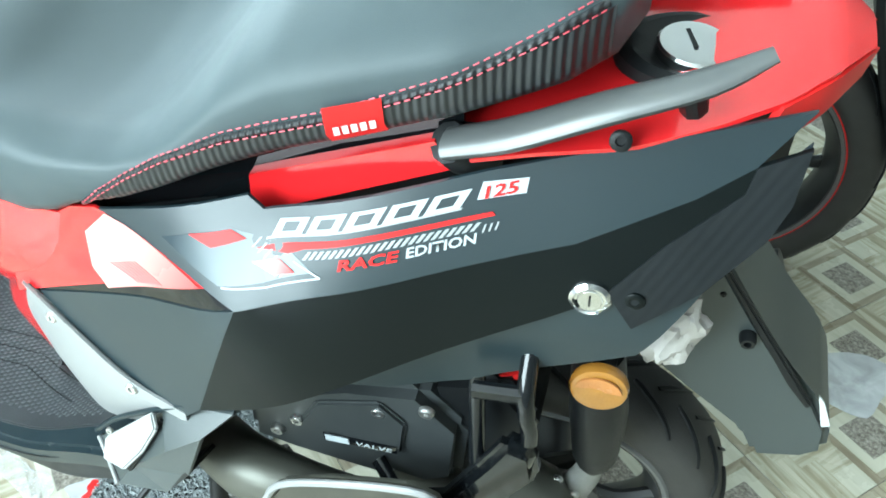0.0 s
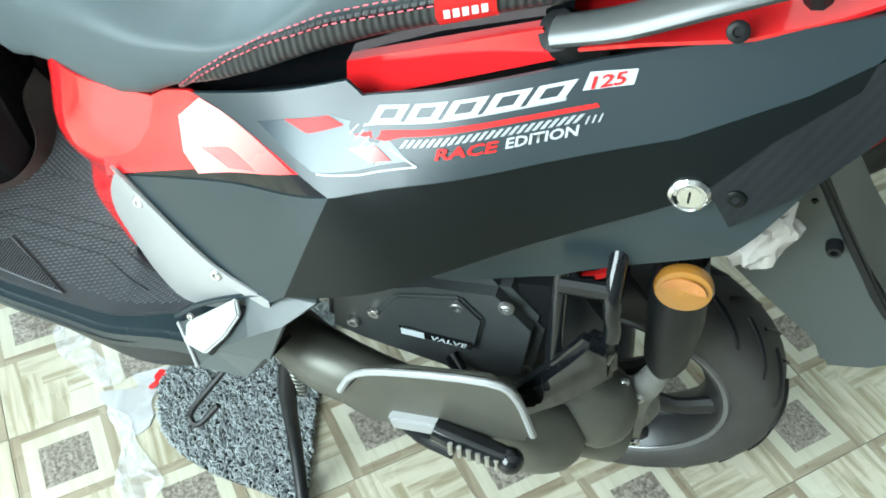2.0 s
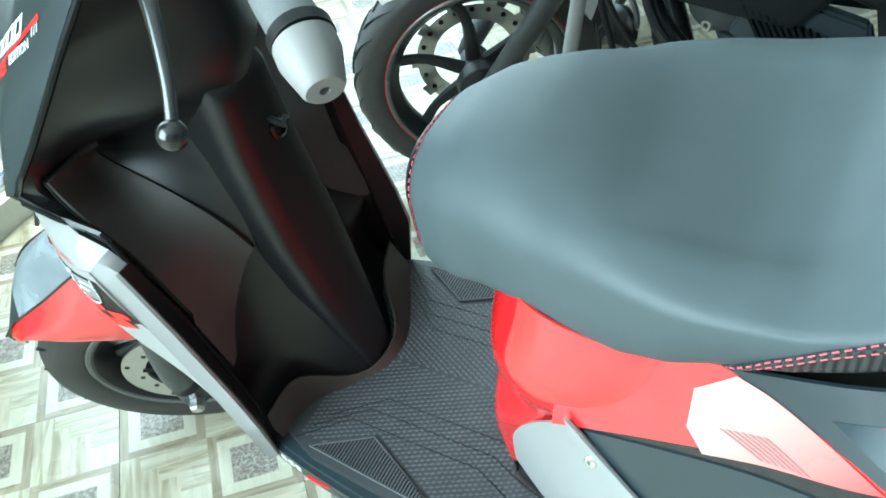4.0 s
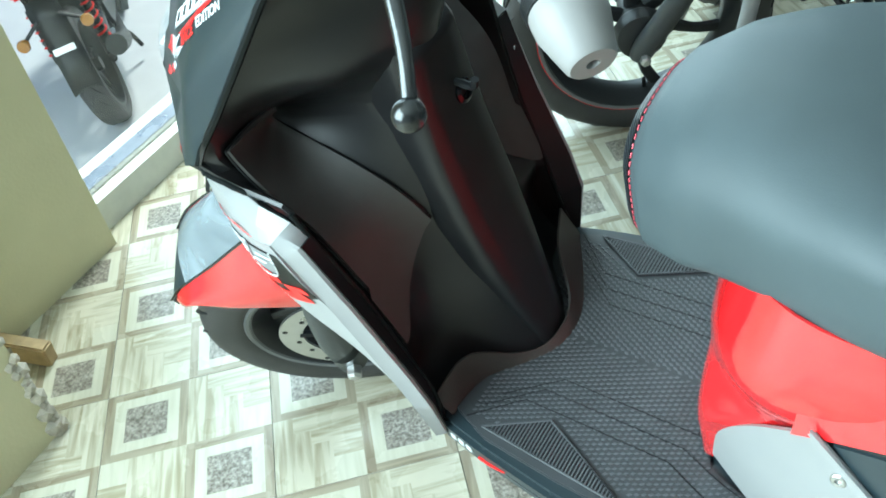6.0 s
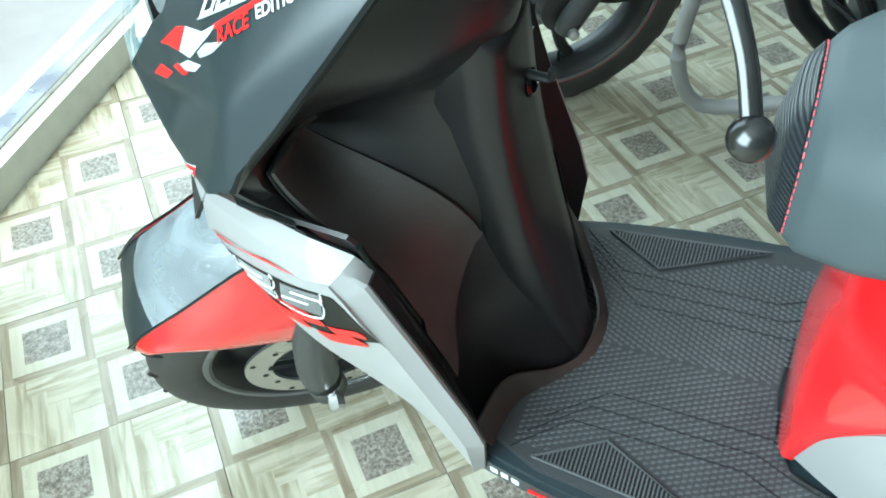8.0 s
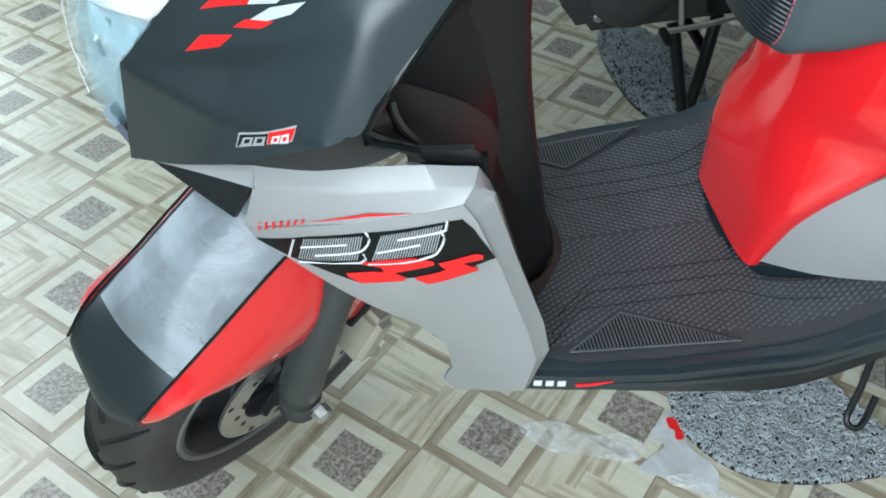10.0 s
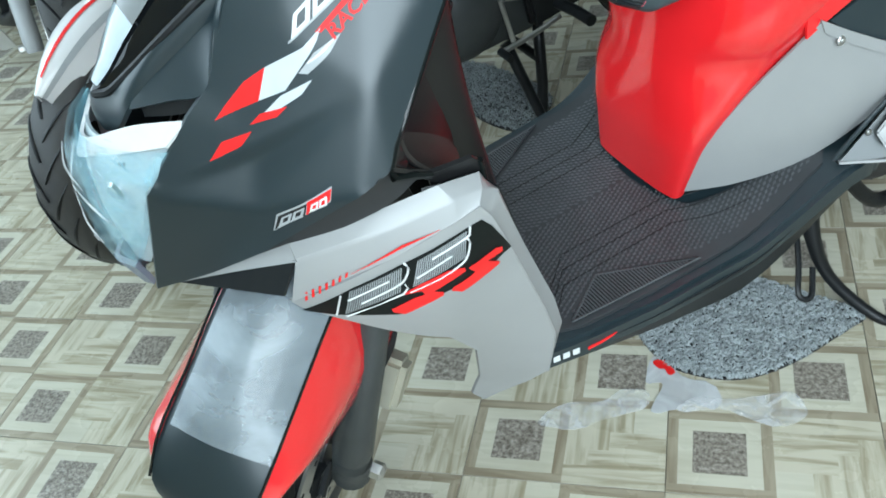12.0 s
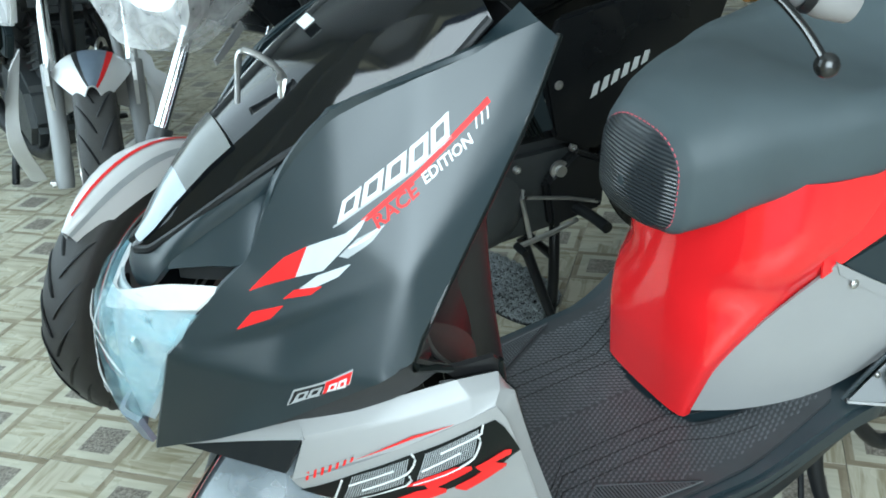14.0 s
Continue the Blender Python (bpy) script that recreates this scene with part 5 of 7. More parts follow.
def wheel(name, m, parent, R, w, rim_r, spokes, mat, label, disc=0.0, stripe=None, grooves=22, sec=0.05, face=0.0):
    """Tyre with tread, alloy rim with spokes, hub and, if any, brake disc; the axle along y."""
    tyre = part(name, moved(b_tyre((0, 0, 0), (0, 1, 0), R, w, sec), m), RUBBER, parent, label)
    gs = [b_groove(R, w, 2 * math.pi * (i + .5 * (s < 0)) / grooves, .30, s, sec) for i in range(grooves) for s in (1, -1)]
    part("tread", moved(join(*gs), m), BLACK, tyre)
    for rr in (.30, .62):
        part("sidewall_line", moved(b_lathe([(R - 2 * sec + sec * 1.2 * rr + .012, w * .462 - rr * .001), (R - 2 * sec + sec * 1.2 * rr + .013, w * .470), (R - 2 * sec + sec * 1.2 * rr + .014, w * .462)], (0, 0, 0), (0, 1, 0), 64), m), RUBBER, tyre)
    h = w * .43
    prof = [(rim_r + .004, h), (rim_r + .004, h - .006), (rim_r - .012, h - .010), (rim_r - .02, h * .3), (rim_r - .02, -h * .3), (rim_r - .012, -h + .010), (rim_r + .004, -h + .006), (rim_r + .004, -h), (rim_r - .008, -h), (rim_r - .03, -h * .35), (rim_r - .03, h * .35), (rim_r - .008, h)]
    rim = part("rim", moved(b_lathe(prof, (0, 0, 0), (0, 1, 0), 64), m), mat, tyre, "black alloy rim")
    part("rim_lip", moved(b_lathe([(rim_r + .004, h), (rim_r + .001, h + .003), (rim_r - .004, h + .0015), (rim_r - .006, h - .002)], (0, 0, 0), (0, 1, 0), 64), m), LIP, rim, "machined rim edge")
    for i in range(spokes):
        a = 2 * math.pi * i / spokes
        c, s = math.cos(a), math.sin(a)
        c2, s2 = math.cos(a + .12), math.sin(a + .12)
        part("spoke", moved(b_tube([(.03 * c, face, .03 * s), ((rim_r * .6) * c2, face * 1.1, (rim_r * .6) * s2), ((rim_r - .014) * c, face * .8, (rim_r - .014) * s)], [.018, .012, .014], 8, flat=.8, up=(0, 1, 0)), m), mat, rim)
    part("hub", moved(b_lathe([(0, -.05), (.032, -.05), (.036, -.02), (.036, .02), (.032, .05), (0, .05)], (0, 0, 0), (0, 1, 0), 28, closed=False), m), mat, rim)
    if disc:
        d = part("brake_disc", moved(b_lathe([(disc, .052), (disc, .056), (disc * .68, .056), (disc * .68, .052)], (0, 0, 0), (0, 1, 0), 64), m), STEEL, rim, "drilled steel brake disc")
        holes = [b_cyl((disc * q * math.cos(a), .0515, disc * q * math.sin(a)), (disc * q * math.cos(a), .0568, disc * q * math.sin(a)), .004, seg=8) for k in range(15) for q, a in ((.92 if k % 2 else .78, 2 * math.pi * k / 15),)]
        for hole in holes:
            part("disc_hole", moved(hole, m), BLACK, d)
        part("disc_carrier", moved(join(*[b_tube([(.03 * math.cos(a), .05, .03 * math.sin(a)), (disc * .72 * math.cos(a + .3), .054, disc * .72 * math.sin(a + .3))], .006, 6, n=1) for a in (2 * math.pi * k / 5 for k in range(5))]), m), BLACK, d)
    if stripe:
        part("rim_stripe", moved(b_lathe([(rim_r + .0045, h - .004), (rim_r + .006, h + .0006), (rim_r + .0005, h + .0008)], (0, 0, 0), (0, 1, 0), 64), m), stripe, rim)
    return tyre


RW = Matrix.Translation((.032, 0, .211))
wheel("rear_wheel", RW, scooter, .227, .100, .163, 6, ALLOY, "rear tyre on a black alloy rim", sec=.036, face=.032)
STEER = Matrix.Translation((1.253, .027, .236)) @ pose(0, 0, 0, 0, 0, 35.2) @ pose(0, 0, 0, -13, 0, 0)
wheel("front_wheel", STEER, scooter, .228, .100, .158, 5, ALLOY, "front tyre on a black alloy rim, steered left", disc=.11, sec=.040)

# front fender
EDGE = [(.192, .030, .136), (.194, .046, .162), (.190, .055, .197), (.157, .059, .232), (.10, .058, .267), (.02, .057, .319), (-.06, .055, .345)]
CROWN = [(.204, 0, .128), (.204, 0, .160), (.196, 0, .185), (.155, 0, .253), (.102, 0, .300), (.02, 0, .345), (-.06, 0, .365)]
RED_TOP = [(.190, .046, .160), (.184, .057, .196), (.157, .060, .232), (.10, .059, .267), (.02, .058, .319), (-.06, .056, .345)]
LOWER_E = [(.186, .046, .152), (.168, .066, .186), (.150, .078, .212), (.10, .084, .196), (.03, .085, .172), (-.02, .085, .155), (-.10, .08, .09)]
rows = []
for e, c in zip(resample(loop_of(EDGE), 18), resample(loop_of(CROWN), 18)):
    rows.append([(e.x + (c.x - e.x) * (1 - abs(a) ** 1.7), e.y * a, e.z + (c.z - e.z) * (1 - abs(a) ** 1.7)) for a in np.linspace(1, -1, 15)])
fender = part("front_fender", moved(solid(b_loft(rows, closed=False, caps=False), .003), STEER), SLATE, scooter, "slate and red front fender with a film patch")


def fender_side(s):
    bm = b_coons([(x, s * y, z) for x, y, z in LOWER_E], [(x, s * y, z) for x, y, z in RED_TOP], [(.186, s * .046, .152), (.190, s * .046, .160)], [(-.10, s * .08, .09), (-.09, s * .085, .22), (-.06, s * .056, .345)], n=26, m=8, t=.003, bulge=(0, s * .006, 0))
    part("fender_side", moved(bm, STEER), RED, fender, "glossy red fender side")
    bm = b_tube([(x, s * (y + .0015), z + .002) for x, y, z in EDGE[2:]], .0018, 6)
    part("fender_seam", moved(bm, STEER), GLOSS_BLACK, fender)


both(fender_side)
patch = [[Vector(p) * 1.004 + Vector((0, 0, .0015 + .0006 * noise.noise(Vector(p) * 30))) for p in r[0:14]] for r in rows[6:18]]
part("film_patch", moved(b_loft(patch, closed=False, caps=False), STEER), FILM, fender, "milky protective film on the fender crown", smooth=30)


def fork(s):
    leg = part("fork_leg", moved(b_tube([(.012, s * .082, -.03), (.010, s * .083, .06), (-.012, s * .083, .19), (-.06, s * .08, .36)], [.026, .026, .024, .018], 14), STEER), ENGINE, scooter, "dark grey fork leg")
    part("axle_nut", moved(b_lathe([(0, 0), (.012, 0), (.012, .014), (.008, .018), (0, .018)], (.004, s * .106, -.012), (0, s, 0), 6, closed=False), STEER), STEEL, leg)


both(fork)
BRASSY = material("pale_caliper", (0.42, 0.40, 0.32), 0.45, metal=0.4, vary=0.15)
cal = part("brake_caliper", moved(b_box((-.078, .086, .075), (.036, .05, .078), .008, pose(0, 0, 0, 0, -25, 0)), STEER), BRASSY, scooter, "pale cast brake caliper")
part("caliper_bolt", moved(b_cyl((-.085, .09, .02), (-.095, .095, .0), .012, .010), STEER), STEEL, cal)
part("brake_hose", moved(b_tube([(-.06, .08, .105), (-.09, .085, .16), (-.11, .06, .24)], .006, 8), STEER), BLACK, cal)

# handlebar, turned left
bar = part("handlebar", b_tube([(.905, -.02, 1.03), (.86, .03, 1.02), (.82, .07, 1.0)], .014), BLACK, scooter)
part("steering_cover", b_loft([[(.93 + r * .9 * math.cos(a), .0 + r * math.sin(a), z) for a in (2 * math.pi * i / 20 for i in range(20))] for z, r in ((.95, .05), (.99, .085), (1.03, .09), (1.06, .05))]), BLACK, scooter, "black handlebar cover")
grip = part("grip", b_tube([(.83, .062, .998), (.79, .096, .983), (.735, .138, .963), (.700, .163, .951)], [.019, .0175, .0185, .0195], 18), GRIP, bar, "grey rubber grip")
part("grip_collar", b_cyl((.7045, .160, .953), (.6975, .1655, .950), .0225, .0225), BLACK, grip)
weight = part("bar_end", b_lathe([(0, 0), (.0215, 0), (.0215, .012), (.015, .036), (.013, .0385), (.004, .0385), (.003, .034), (0, .034)], (.6975, .1655, .950), (-.68, .58, -.40), 28, closed=False), WEIGHT, bar, "grey bar-end weight")
LEVER = material("dark_polished_metal", (0.06, 0.062, 0.062), 0.24, metal=0.85, vary=0.1)
lever = part("brake_lever", b_tube([(.855, .095, 1.015), (.840, .135, 1.008), (.812, .172, .992), (.787, .198, .972), (.770, .220, .948), (.761, .238, .926)], [.009, .0075, .0065, .0055, .005, .005], 10, flat=.7), LEVER, bar, "dark metal brake lever with a ball end")
bm = bmesh.new()
bmesh.ops.create_uvsphere(bm, u_segments=18, v_segments=12, radius=.0105, matrix=Matrix.Translation((.760, .242, .921)))
part("lever_ball", bm, LEVER, lever)
part("lever_perch", b_box((.862, .075, 1.008), (.035, .04, .03), .008, pose(0, 0, 0, 0, 0, 35)), BLACK, bar)
part("right_grip", b_tube([(.93, -.06, 1.03), (.98, -.13, 1.02), (1.03, -.20, 1.01)], .018), GRIP, bar)

# engine and drive
cvt = part("drive_case", b_prism([(.330, .470), (.29, .505), (.215, .540), (.135, .556), (.09, .50), (.10, .40), (.15, .365), (.20, .372), (.29, .385), (.34, .40)], .02, .165, bevel=.012), ENGINE, scooter, "dark cast drive case with an embossed cover")
part("case_plate", b_prism([(.272, .455), (.245, .505), (.175, .530), (.15, .50), (.158, .445)], .163, .170, bevel=.003), ENGINE, cvt)
for x, z in ((.178, .512), (.272, .460), (.300, .43), (.177, .390), (.128, .53)):
    bolt((x, .165, z), (0, 1, 0), .008, STEEL, cvt, "case_bolt", .006)
plate = part("valve_plate", b_box((.203, .1712, .448), (.080, .001, .013), 0, pose(0, 0, 0, 0, 2, 0)), GLOSS_BLACK, cvt)
vt = b_text("VALVE", 1, 1.1, .2)
xs_ = [v.co.x for v in vt.verts]
ys_ = [v.co.y for v in vt.verts]
for v in vt.verts:
    a, b = (v.co.x - min(xs_)) / (max(xs_) - min(xs_)), (v.co.y - min(ys_)) / (max(ys_) - min(ys_))
    v.co = Vector((.207 - a * .040, .1725, .443 + b * .008 + a * .0015))
part("lettering", vt, PALEDECAL, cvt, smooth=0)
part("valve_mark", b_box((.228, .1722, .446), (.026, .001, .010), 0, pose(0, 0, 0, 0, 2, 0)), PALEDECAL, cvt)
part("air_box", b_prism([(.135, .56), (.06, .58), (.02, .52), (.06, .40), (.11, .37), (.12, .45)], .03, .15, bevel=.012), BLACK, scooter)
swing = part("swing_arm", b_tube([(.40, .155, .345), (.33, .185, .352), (.22, .188, .335), (.10, .16, .30), (0, .12, .245)], [.035, .036, .03, .03, .035], 14, flat=1.2), BRONZE, scooter, "olive grey casting below the footboard")
guard = part("side_guard", b_tube([(.034, .14, .67), (.031, .19, .625), (.024, .196, .57), (.032, .197, .52), (.091, .20, .43), (.151, .195, .405), (.186, .17, .42)], .008, 10, n=3), GLOSS_BLACK, scooter, "black tubular side guard")
part("guard_plate", b_prism([(.046, .570), (.017, .560), (.012, .519), (.051, .444), (.089, .393), (.150, .372), (.165, .400), (.110, .430), (.087, .479), (.063, .53)], .184, .208, bevel=.008), GLOSS_BLACK, guard, "flat gloss black guard plate")
part("guard_upright", b_tube([(.082, .15, .64), (.074, .188, .50)], .008, 10, n=1), GLOSS_BLACK, guard)
part("guard_cross", b_tube([(.076, .188, .620), (.032, .188, .626)], .008, 8, n=1), GLOSS_BLACK, guard)
FP = [(.300, .362), (.292, .398), (.268, .446), (.214, .476), (.127, .503), (.098, .488), (.078, .42), (.082, .395), (.14, .37), (.216, .344), (.27, .34)]
fp = part("foot_guard", b_prism(FP, .222, .234, bevel=.005), BRONZE, scooter, "flat olive grey foot guard plate")
part("guard_rim", b_tube([(x, .236, z) for x, z in FP[1:7]], .004, 8, n=3), SILVER, fp)
part("guard_bracket", b_box((.203, .236, .377), (.066, .018, .022), .004, pose(0, 0, 0, 0, 14, 0)), SILVER, fp)
peg = part("pillion_peg", b_tube([(.182, .243, .386), (.140, .247, .381), (.100, .250, .378)], [.013, .015, .013], 12), GLOSS_BLACK, scooter, "folded black pillion foot peg")
for i in range(6):
    t = i / 5
    part("peg_rib", b_tube([(.160 - .05 * t, .258, .394 - .006 * t), (.158 - .05 * t, .262, .380 - .006 * t)], .003, 6, n=1), STEEL, peg)
bm = bmesh.new()
bmesh.ops.create_uvsphere(bm, u_segments=16, v_segments=10, radius=.015, matrix=Matrix.Translation((.097, .250, .377)))
part("peg_end", bm, GLOSS_BLACK, peg)
part("muffler_cover", join(b_tube([(.19, .160, .360), (.13, .168, .335), (.080, .172, .312), (.052, .168, .296), (.044, .164, .290)], [.040, .052, .055, .040, .012], 18), b_tube([(.09, .120, .345), (.04, .127, .325), (.014, .127, .313), (-.004, .123, .304), (-.010, .121, .300)], [.044, .050, .048, .032, .010], 18)), BRONZE, scooter, "rounded olive casting beside the wheel")
part("gear_case", b_lathe([(0, 0), (.04, 0), (.045, .015), (.035, .035), (0, .04)], (-.005, .055, .238), (0, 1, 0), 24, closed=False), CAST, scooter, "weathered alloy gear case")
part("shock_body", b_tube([(-.034, .108, .392), (-.033, .110, .43), (-.029, .110, .51), (-.020, .108, .60)], [.010, .024, .029, .024], 16), BLACK, scooter)
arm = part("hub_arm", b_tube([(-.036, .090, .392), (-.026, .098, .350), (-.010, .100, .305), (-.016, .098, .25), (-.024, .094, .195)], [.012, .018, .024, .018, .010], 12, flat=.6, up=(0, 1, 0)), CAST, scooter, "weathered cast hub arm")
for x, z in ((-.018, .33), (.002, .355), (-.028, .22)):
    bolt((x, .110, z), (0, 1, 0), .007, STEEL, arm, "arm_bolt", .006)
spring = part("shock_spring", b_tube([(.06 + .022 * math.cos(t * 2 * math.pi * 5), .11 + .022 * math.sin(t * 2 * math.pi * 5), .48 + .13 * t) for t in np.linspace(0, 1, 80)], .005, 6, n=1), REDDECAL, scooter, "red shock absorber spring")

# stands
side_stand = part("side_stand", b_tube([(.43, .12, .25), (.44, .150, .17), (.425, .19, .09), (.39, .262, .035), (.372, .315, .040)], [.016, .013, .010, .009, .008], 10), BLACK, scooter, "black side stand carrying the scooter")
part("stand_hinge", b_box((.432, .125, .235), (.04, .035, .05), .006), CAST, side_stand)
part("stand_foot", b_box((.362, .325, .038), (.05, .03, .006), .002, pose(0, 0, 0, 7, 0, 0)), BLACK, side_stand)
part("stand_spring", b_tube([(.425 + .007 * math.cos(t * 2 * math.pi * 9), .14 + .007 * math.sin(t * 2 * math.pi * 9), .23 - .09 * t) for t in np.linspace(0, 1, 100)], .002, 5, n=1), STEEL, side_stand)
centre = part("centre_stand", b_tube([(.36, .10, .24), (.27, .13, .12), (.20, .14, .10)], .013, 10), BLACK, scooter)
part("stand_loop", b_tube([(.50, .16, .235), (.53, .20, .20), (.55, .225, .17), (.535, .235, .165), (.51, .21, .19)], .0045, 8), BLACK, scooter)
part("exhaust", b_tube([(.30, -.12, .28), (.10, -.16, .30), (-.22, -.17, .42)], [.03, .055, .05], 18), BLACK, scooter)
part("engine_block", b_box((.30, -.01, .30), (.20, .17, .16), .02), ENGINE, scooter)

# ---- floor: patterned tiles ----
TILE_AT = Vector((-0.600, 1.302, 0.0))


def streaked(name, lo, hi, along, rough=0.22):
    """Glazed tile print with wood-like streaks along one axis, different on each tile."""
    m = bpy.data.materials.new(name)
    m.use_nodes = True
    n, l = m.node_tree.nodes, m.node_tree.links
    b = n["Principled BSDF"]
    geo, info = n.new("ShaderNodeTexCoord"), n.new("ShaderNodeObjectInfo")
    mp = n.new("ShaderNodeMapping")
    mp.inputs["Scale"].default_value = (7, 75, 7) if along == "x" else (75, 7, 7)
    add = n.new("ShaderNodeVectorMath")
    l.new(geo.outputs["Object"], add.inputs[0])
    l.new(info.outputs["Random"], add.inputs[1])
    l.new(add.outputs[0], mp.inputs["Vector"])
    tex, soil = n.new("ShaderNodeTexNoise"), n.new("ShaderNodeTexNoise")
    tex.inputs["Scale"].default_value, tex.inputs["Detail"].default_value, tex.inputs["Distortion"].default_value = 1.0, 4, 0.6
    l.new(mp.outputs[0], tex.inputs["Vector"])
    soil.inputs["Scale"].default_value, soil.inputs["Detail"].default_value = 9, 6
    l.new(add.outputs[0], soil.inputs["Vector"])
    ramp = n.new("ShaderNodeValToRGB")
    ramp.color_ramp.elements[0].position, ramp.color_ramp.elements[1].position = 0.34, 0.58
    ramp.color_ramp.elements[0].color, ramp.color_ramp.elements[1].color = (*lo, 1), (*hi, 1)
    l.new(tex.outputs["Fac"], ramp.inputs[0])
    mix = n.new("ShaderNodeMix")
    mix.data_type, mix.blend_type = "RGBA", "MULTIPLY"
    mr = n.new("ShaderNodeMapRange")
    mr.inputs["From Min"].default_value, mr.inputs["From Max"].default_value = 0.45, 0.75
    mr.inputs["To Max"].default_value = 0.22
    l.new(soil.outputs["Fac"], mr.inputs["Value"])
    l.new(mr.outputs[0], mix.inputs[0])
    l.new(ramp.outputs[0], mix.inputs[6])
    mix.inputs[7].default_value = (0.45, 0.40, 0.32, 1)
    l.new(mix.outputs[2], b.inputs["Base Color"])
    rr = n.new("ShaderNodeMapRange")
    rr.inputs["To Min"].default_value, rr.inputs["To Max"].default_value = rough - 0.08, rough + 0.2
    l.new(soil.outputs["Fac"], rr.inputs["Value"])
    l.new(rr.outputs[0], b.inputs["Roughness"])
    return m


def speckled(name, colours, scale, rough=0.3):
    """Granite print: small grains of several colours."""
    m = bpy.data.materials.new(name)
    m.use_nodes = True
    n, l = m.node_tree.nodes, m.node_tree.links
    b = n["Principled BSDF"]
    geo, info = n.new("ShaderNodeTexCoord"), n.new("ShaderNodeObjectInfo")
    add = n.new("ShaderNodeVectorMath")
    l.new(geo.outputs["Object"], add.inputs[0])
    l.new(info.outputs["Random"], add.inputs[1])
    tex = n.new("ShaderNodeTexNoise")
    tex.inputs["Scale"].default_value, tex.inputs["Detail"].default_value, tex.inputs["Roughness"].default_value = scale, 5, 0.75
    l.new(add.outputs[0], tex.inputs["Vector"])
    ramp = n.new("ShaderNodeValToRGB")
    e = ramp.color_ramp.elements
    e[0].position, e[1].position = 0.36, 0.64
    e[0].color, e[1].color = (*colours[0], 1), (*colours[2], 1)
    mid = e.new(0.5)
    mid.color = (*colours[1], 1)
    l.new(tex.outputs["Fac"], ramp.inputs[0])
    l.new(ramp.outputs[0], b.inputs["Base Color"])
    b.inputs["Roughness"].default_value = rough
    return m


T_CREAM = streaked("tile_cream", (0.48, 0.46, 0.36), (0.54, 0.52, 0.42), "x")
T_WOOD_X = streaked("tile_streak_along", (0.31, 0.275, 0.185), (0.52, 0.49, 0.385), "x")
T_WOOD_Y = streaked("tile_streak_across", (0.31, 0.275, 0.185), (0.52, 0.49, 0.385), "y")
T_TAUPE_X = streaked("tile_frame_along", (0.23, 0.19, 0.13), (0.34, 0.30, 0.22), "x")
T_TAUPE_Y = streaked("tile_frame_across", (0.23, 0.19, 0.13), (0.34, 0.30, 0.22), "y")
T_GRANITE = speckled("tile_granite", ((0.09, 0.075, 0.06), (0.23, 0.205, 0.17), (0.40, 0.37, 0.32)), 150)
T_EDGE = material("tile_edge", (0.45, 0.42, 0.36), 0.6)
TILE_MATS = [T_CREAM, T_WOOD_X, T_WOOD_Y, T_TAUPE_X, T_TAUPE_Y, T_GRANITE, T_EDGE]
CELL = 0.15


def frame_rects(h0, h1, m_along, m_across):
    """A square ring between half sizes h0 (outer) and h1 (inner), as four strips."""
    return [(-h0, -h0, h0, -h1, m_along), (-h0, h1, h0, h0, m_along), (-h0, -h1, -h1, h1, m_across), (h1, -h1, h0, h1, m_across)]


GRANITE_CELL = frame_rects(.075, .059, 3, 4) + frame_rects(.059, .038, 0, 0) + [(-.038, -.038, .038, .038, 5)]
ELL = [(0, .035, .035, .15, 2), (0, 0, .15, .035, 1), (.035, .065, .065, .15, 2), (.035, .035, .15, .065, 1), (.065, .10, .10, .15, 2), (.065, .065, .15, .10, 1), (.10, .10, .15, .15, 0)]
ELL_CELL = [(a - .075, b - .075, c - .075, d - .075, m) for a, b, c, d, m in ELL]
ELL_TURNED = [(-c, -d, -a, -b, m) for a, b, c, d, m in ELL_CELL]


def tile_rects(variant):
    out = []
    for (i, j), cell in (((0, 0), GRANITE_CELL), ((1, 1), GRANITE_CELL), ((1, 0), ELL_TURNED if variant else ELL_CELL), ((0, 1), ELL_CELL if variant else ELL_TURNED)):
        out += [(a + i * CELL, b + j * CELL, c + i * CELL, d + j * CELL, m) for a, b, c, d, m in cell]
    return out


def tile_mesh(name, variant, clip=None):
    """One 300 mm tile: printed top, thin joint at its edge, low sides."""
    bm = bmesh.new()
    g, lo, hi = .0007, -CELL / 2, CELL * 1.5
    for a, b, c, d, m in tile_rects(variant):
        a, b, c, d = max(a, lo + g), max(b, lo + g), min(c, hi - g), min(d, hi - g)
        f = bm.faces.new([bm.verts.new(p) for p in ((a, b, 0), (c, b, 0), (c, d, 0), (a, d, 0))])
        f.material_index = m
    q = [(lo + g, lo + g), (hi - g, lo + g), (hi - g, hi - g), (lo + g, hi - g)]
    for (x0, y0), (x1, y1) in zip(q, q[1:] + q[:1]):
        f = bm.faces.new([bm.verts.new(p) for p in ((x0, y0, -.008), (x1, y1, -.008), (x1, y1, 0), (x0, y0, 0))])
        f.material_index = 6
    if clip:
        for co, no in clip:
            bmesh.ops.bisect_plane(bm, geom=bm.verts[:] + bm.edges[:] + bm.faces[:], plane_co=co, plane_no=no, clear_outer=True)
    me = bpy.data.meshes.new(name)
    bm.to_mesh(me)
    bm.free()
    for m in TILE_MATS:
        me.materials.append(m)
    return me


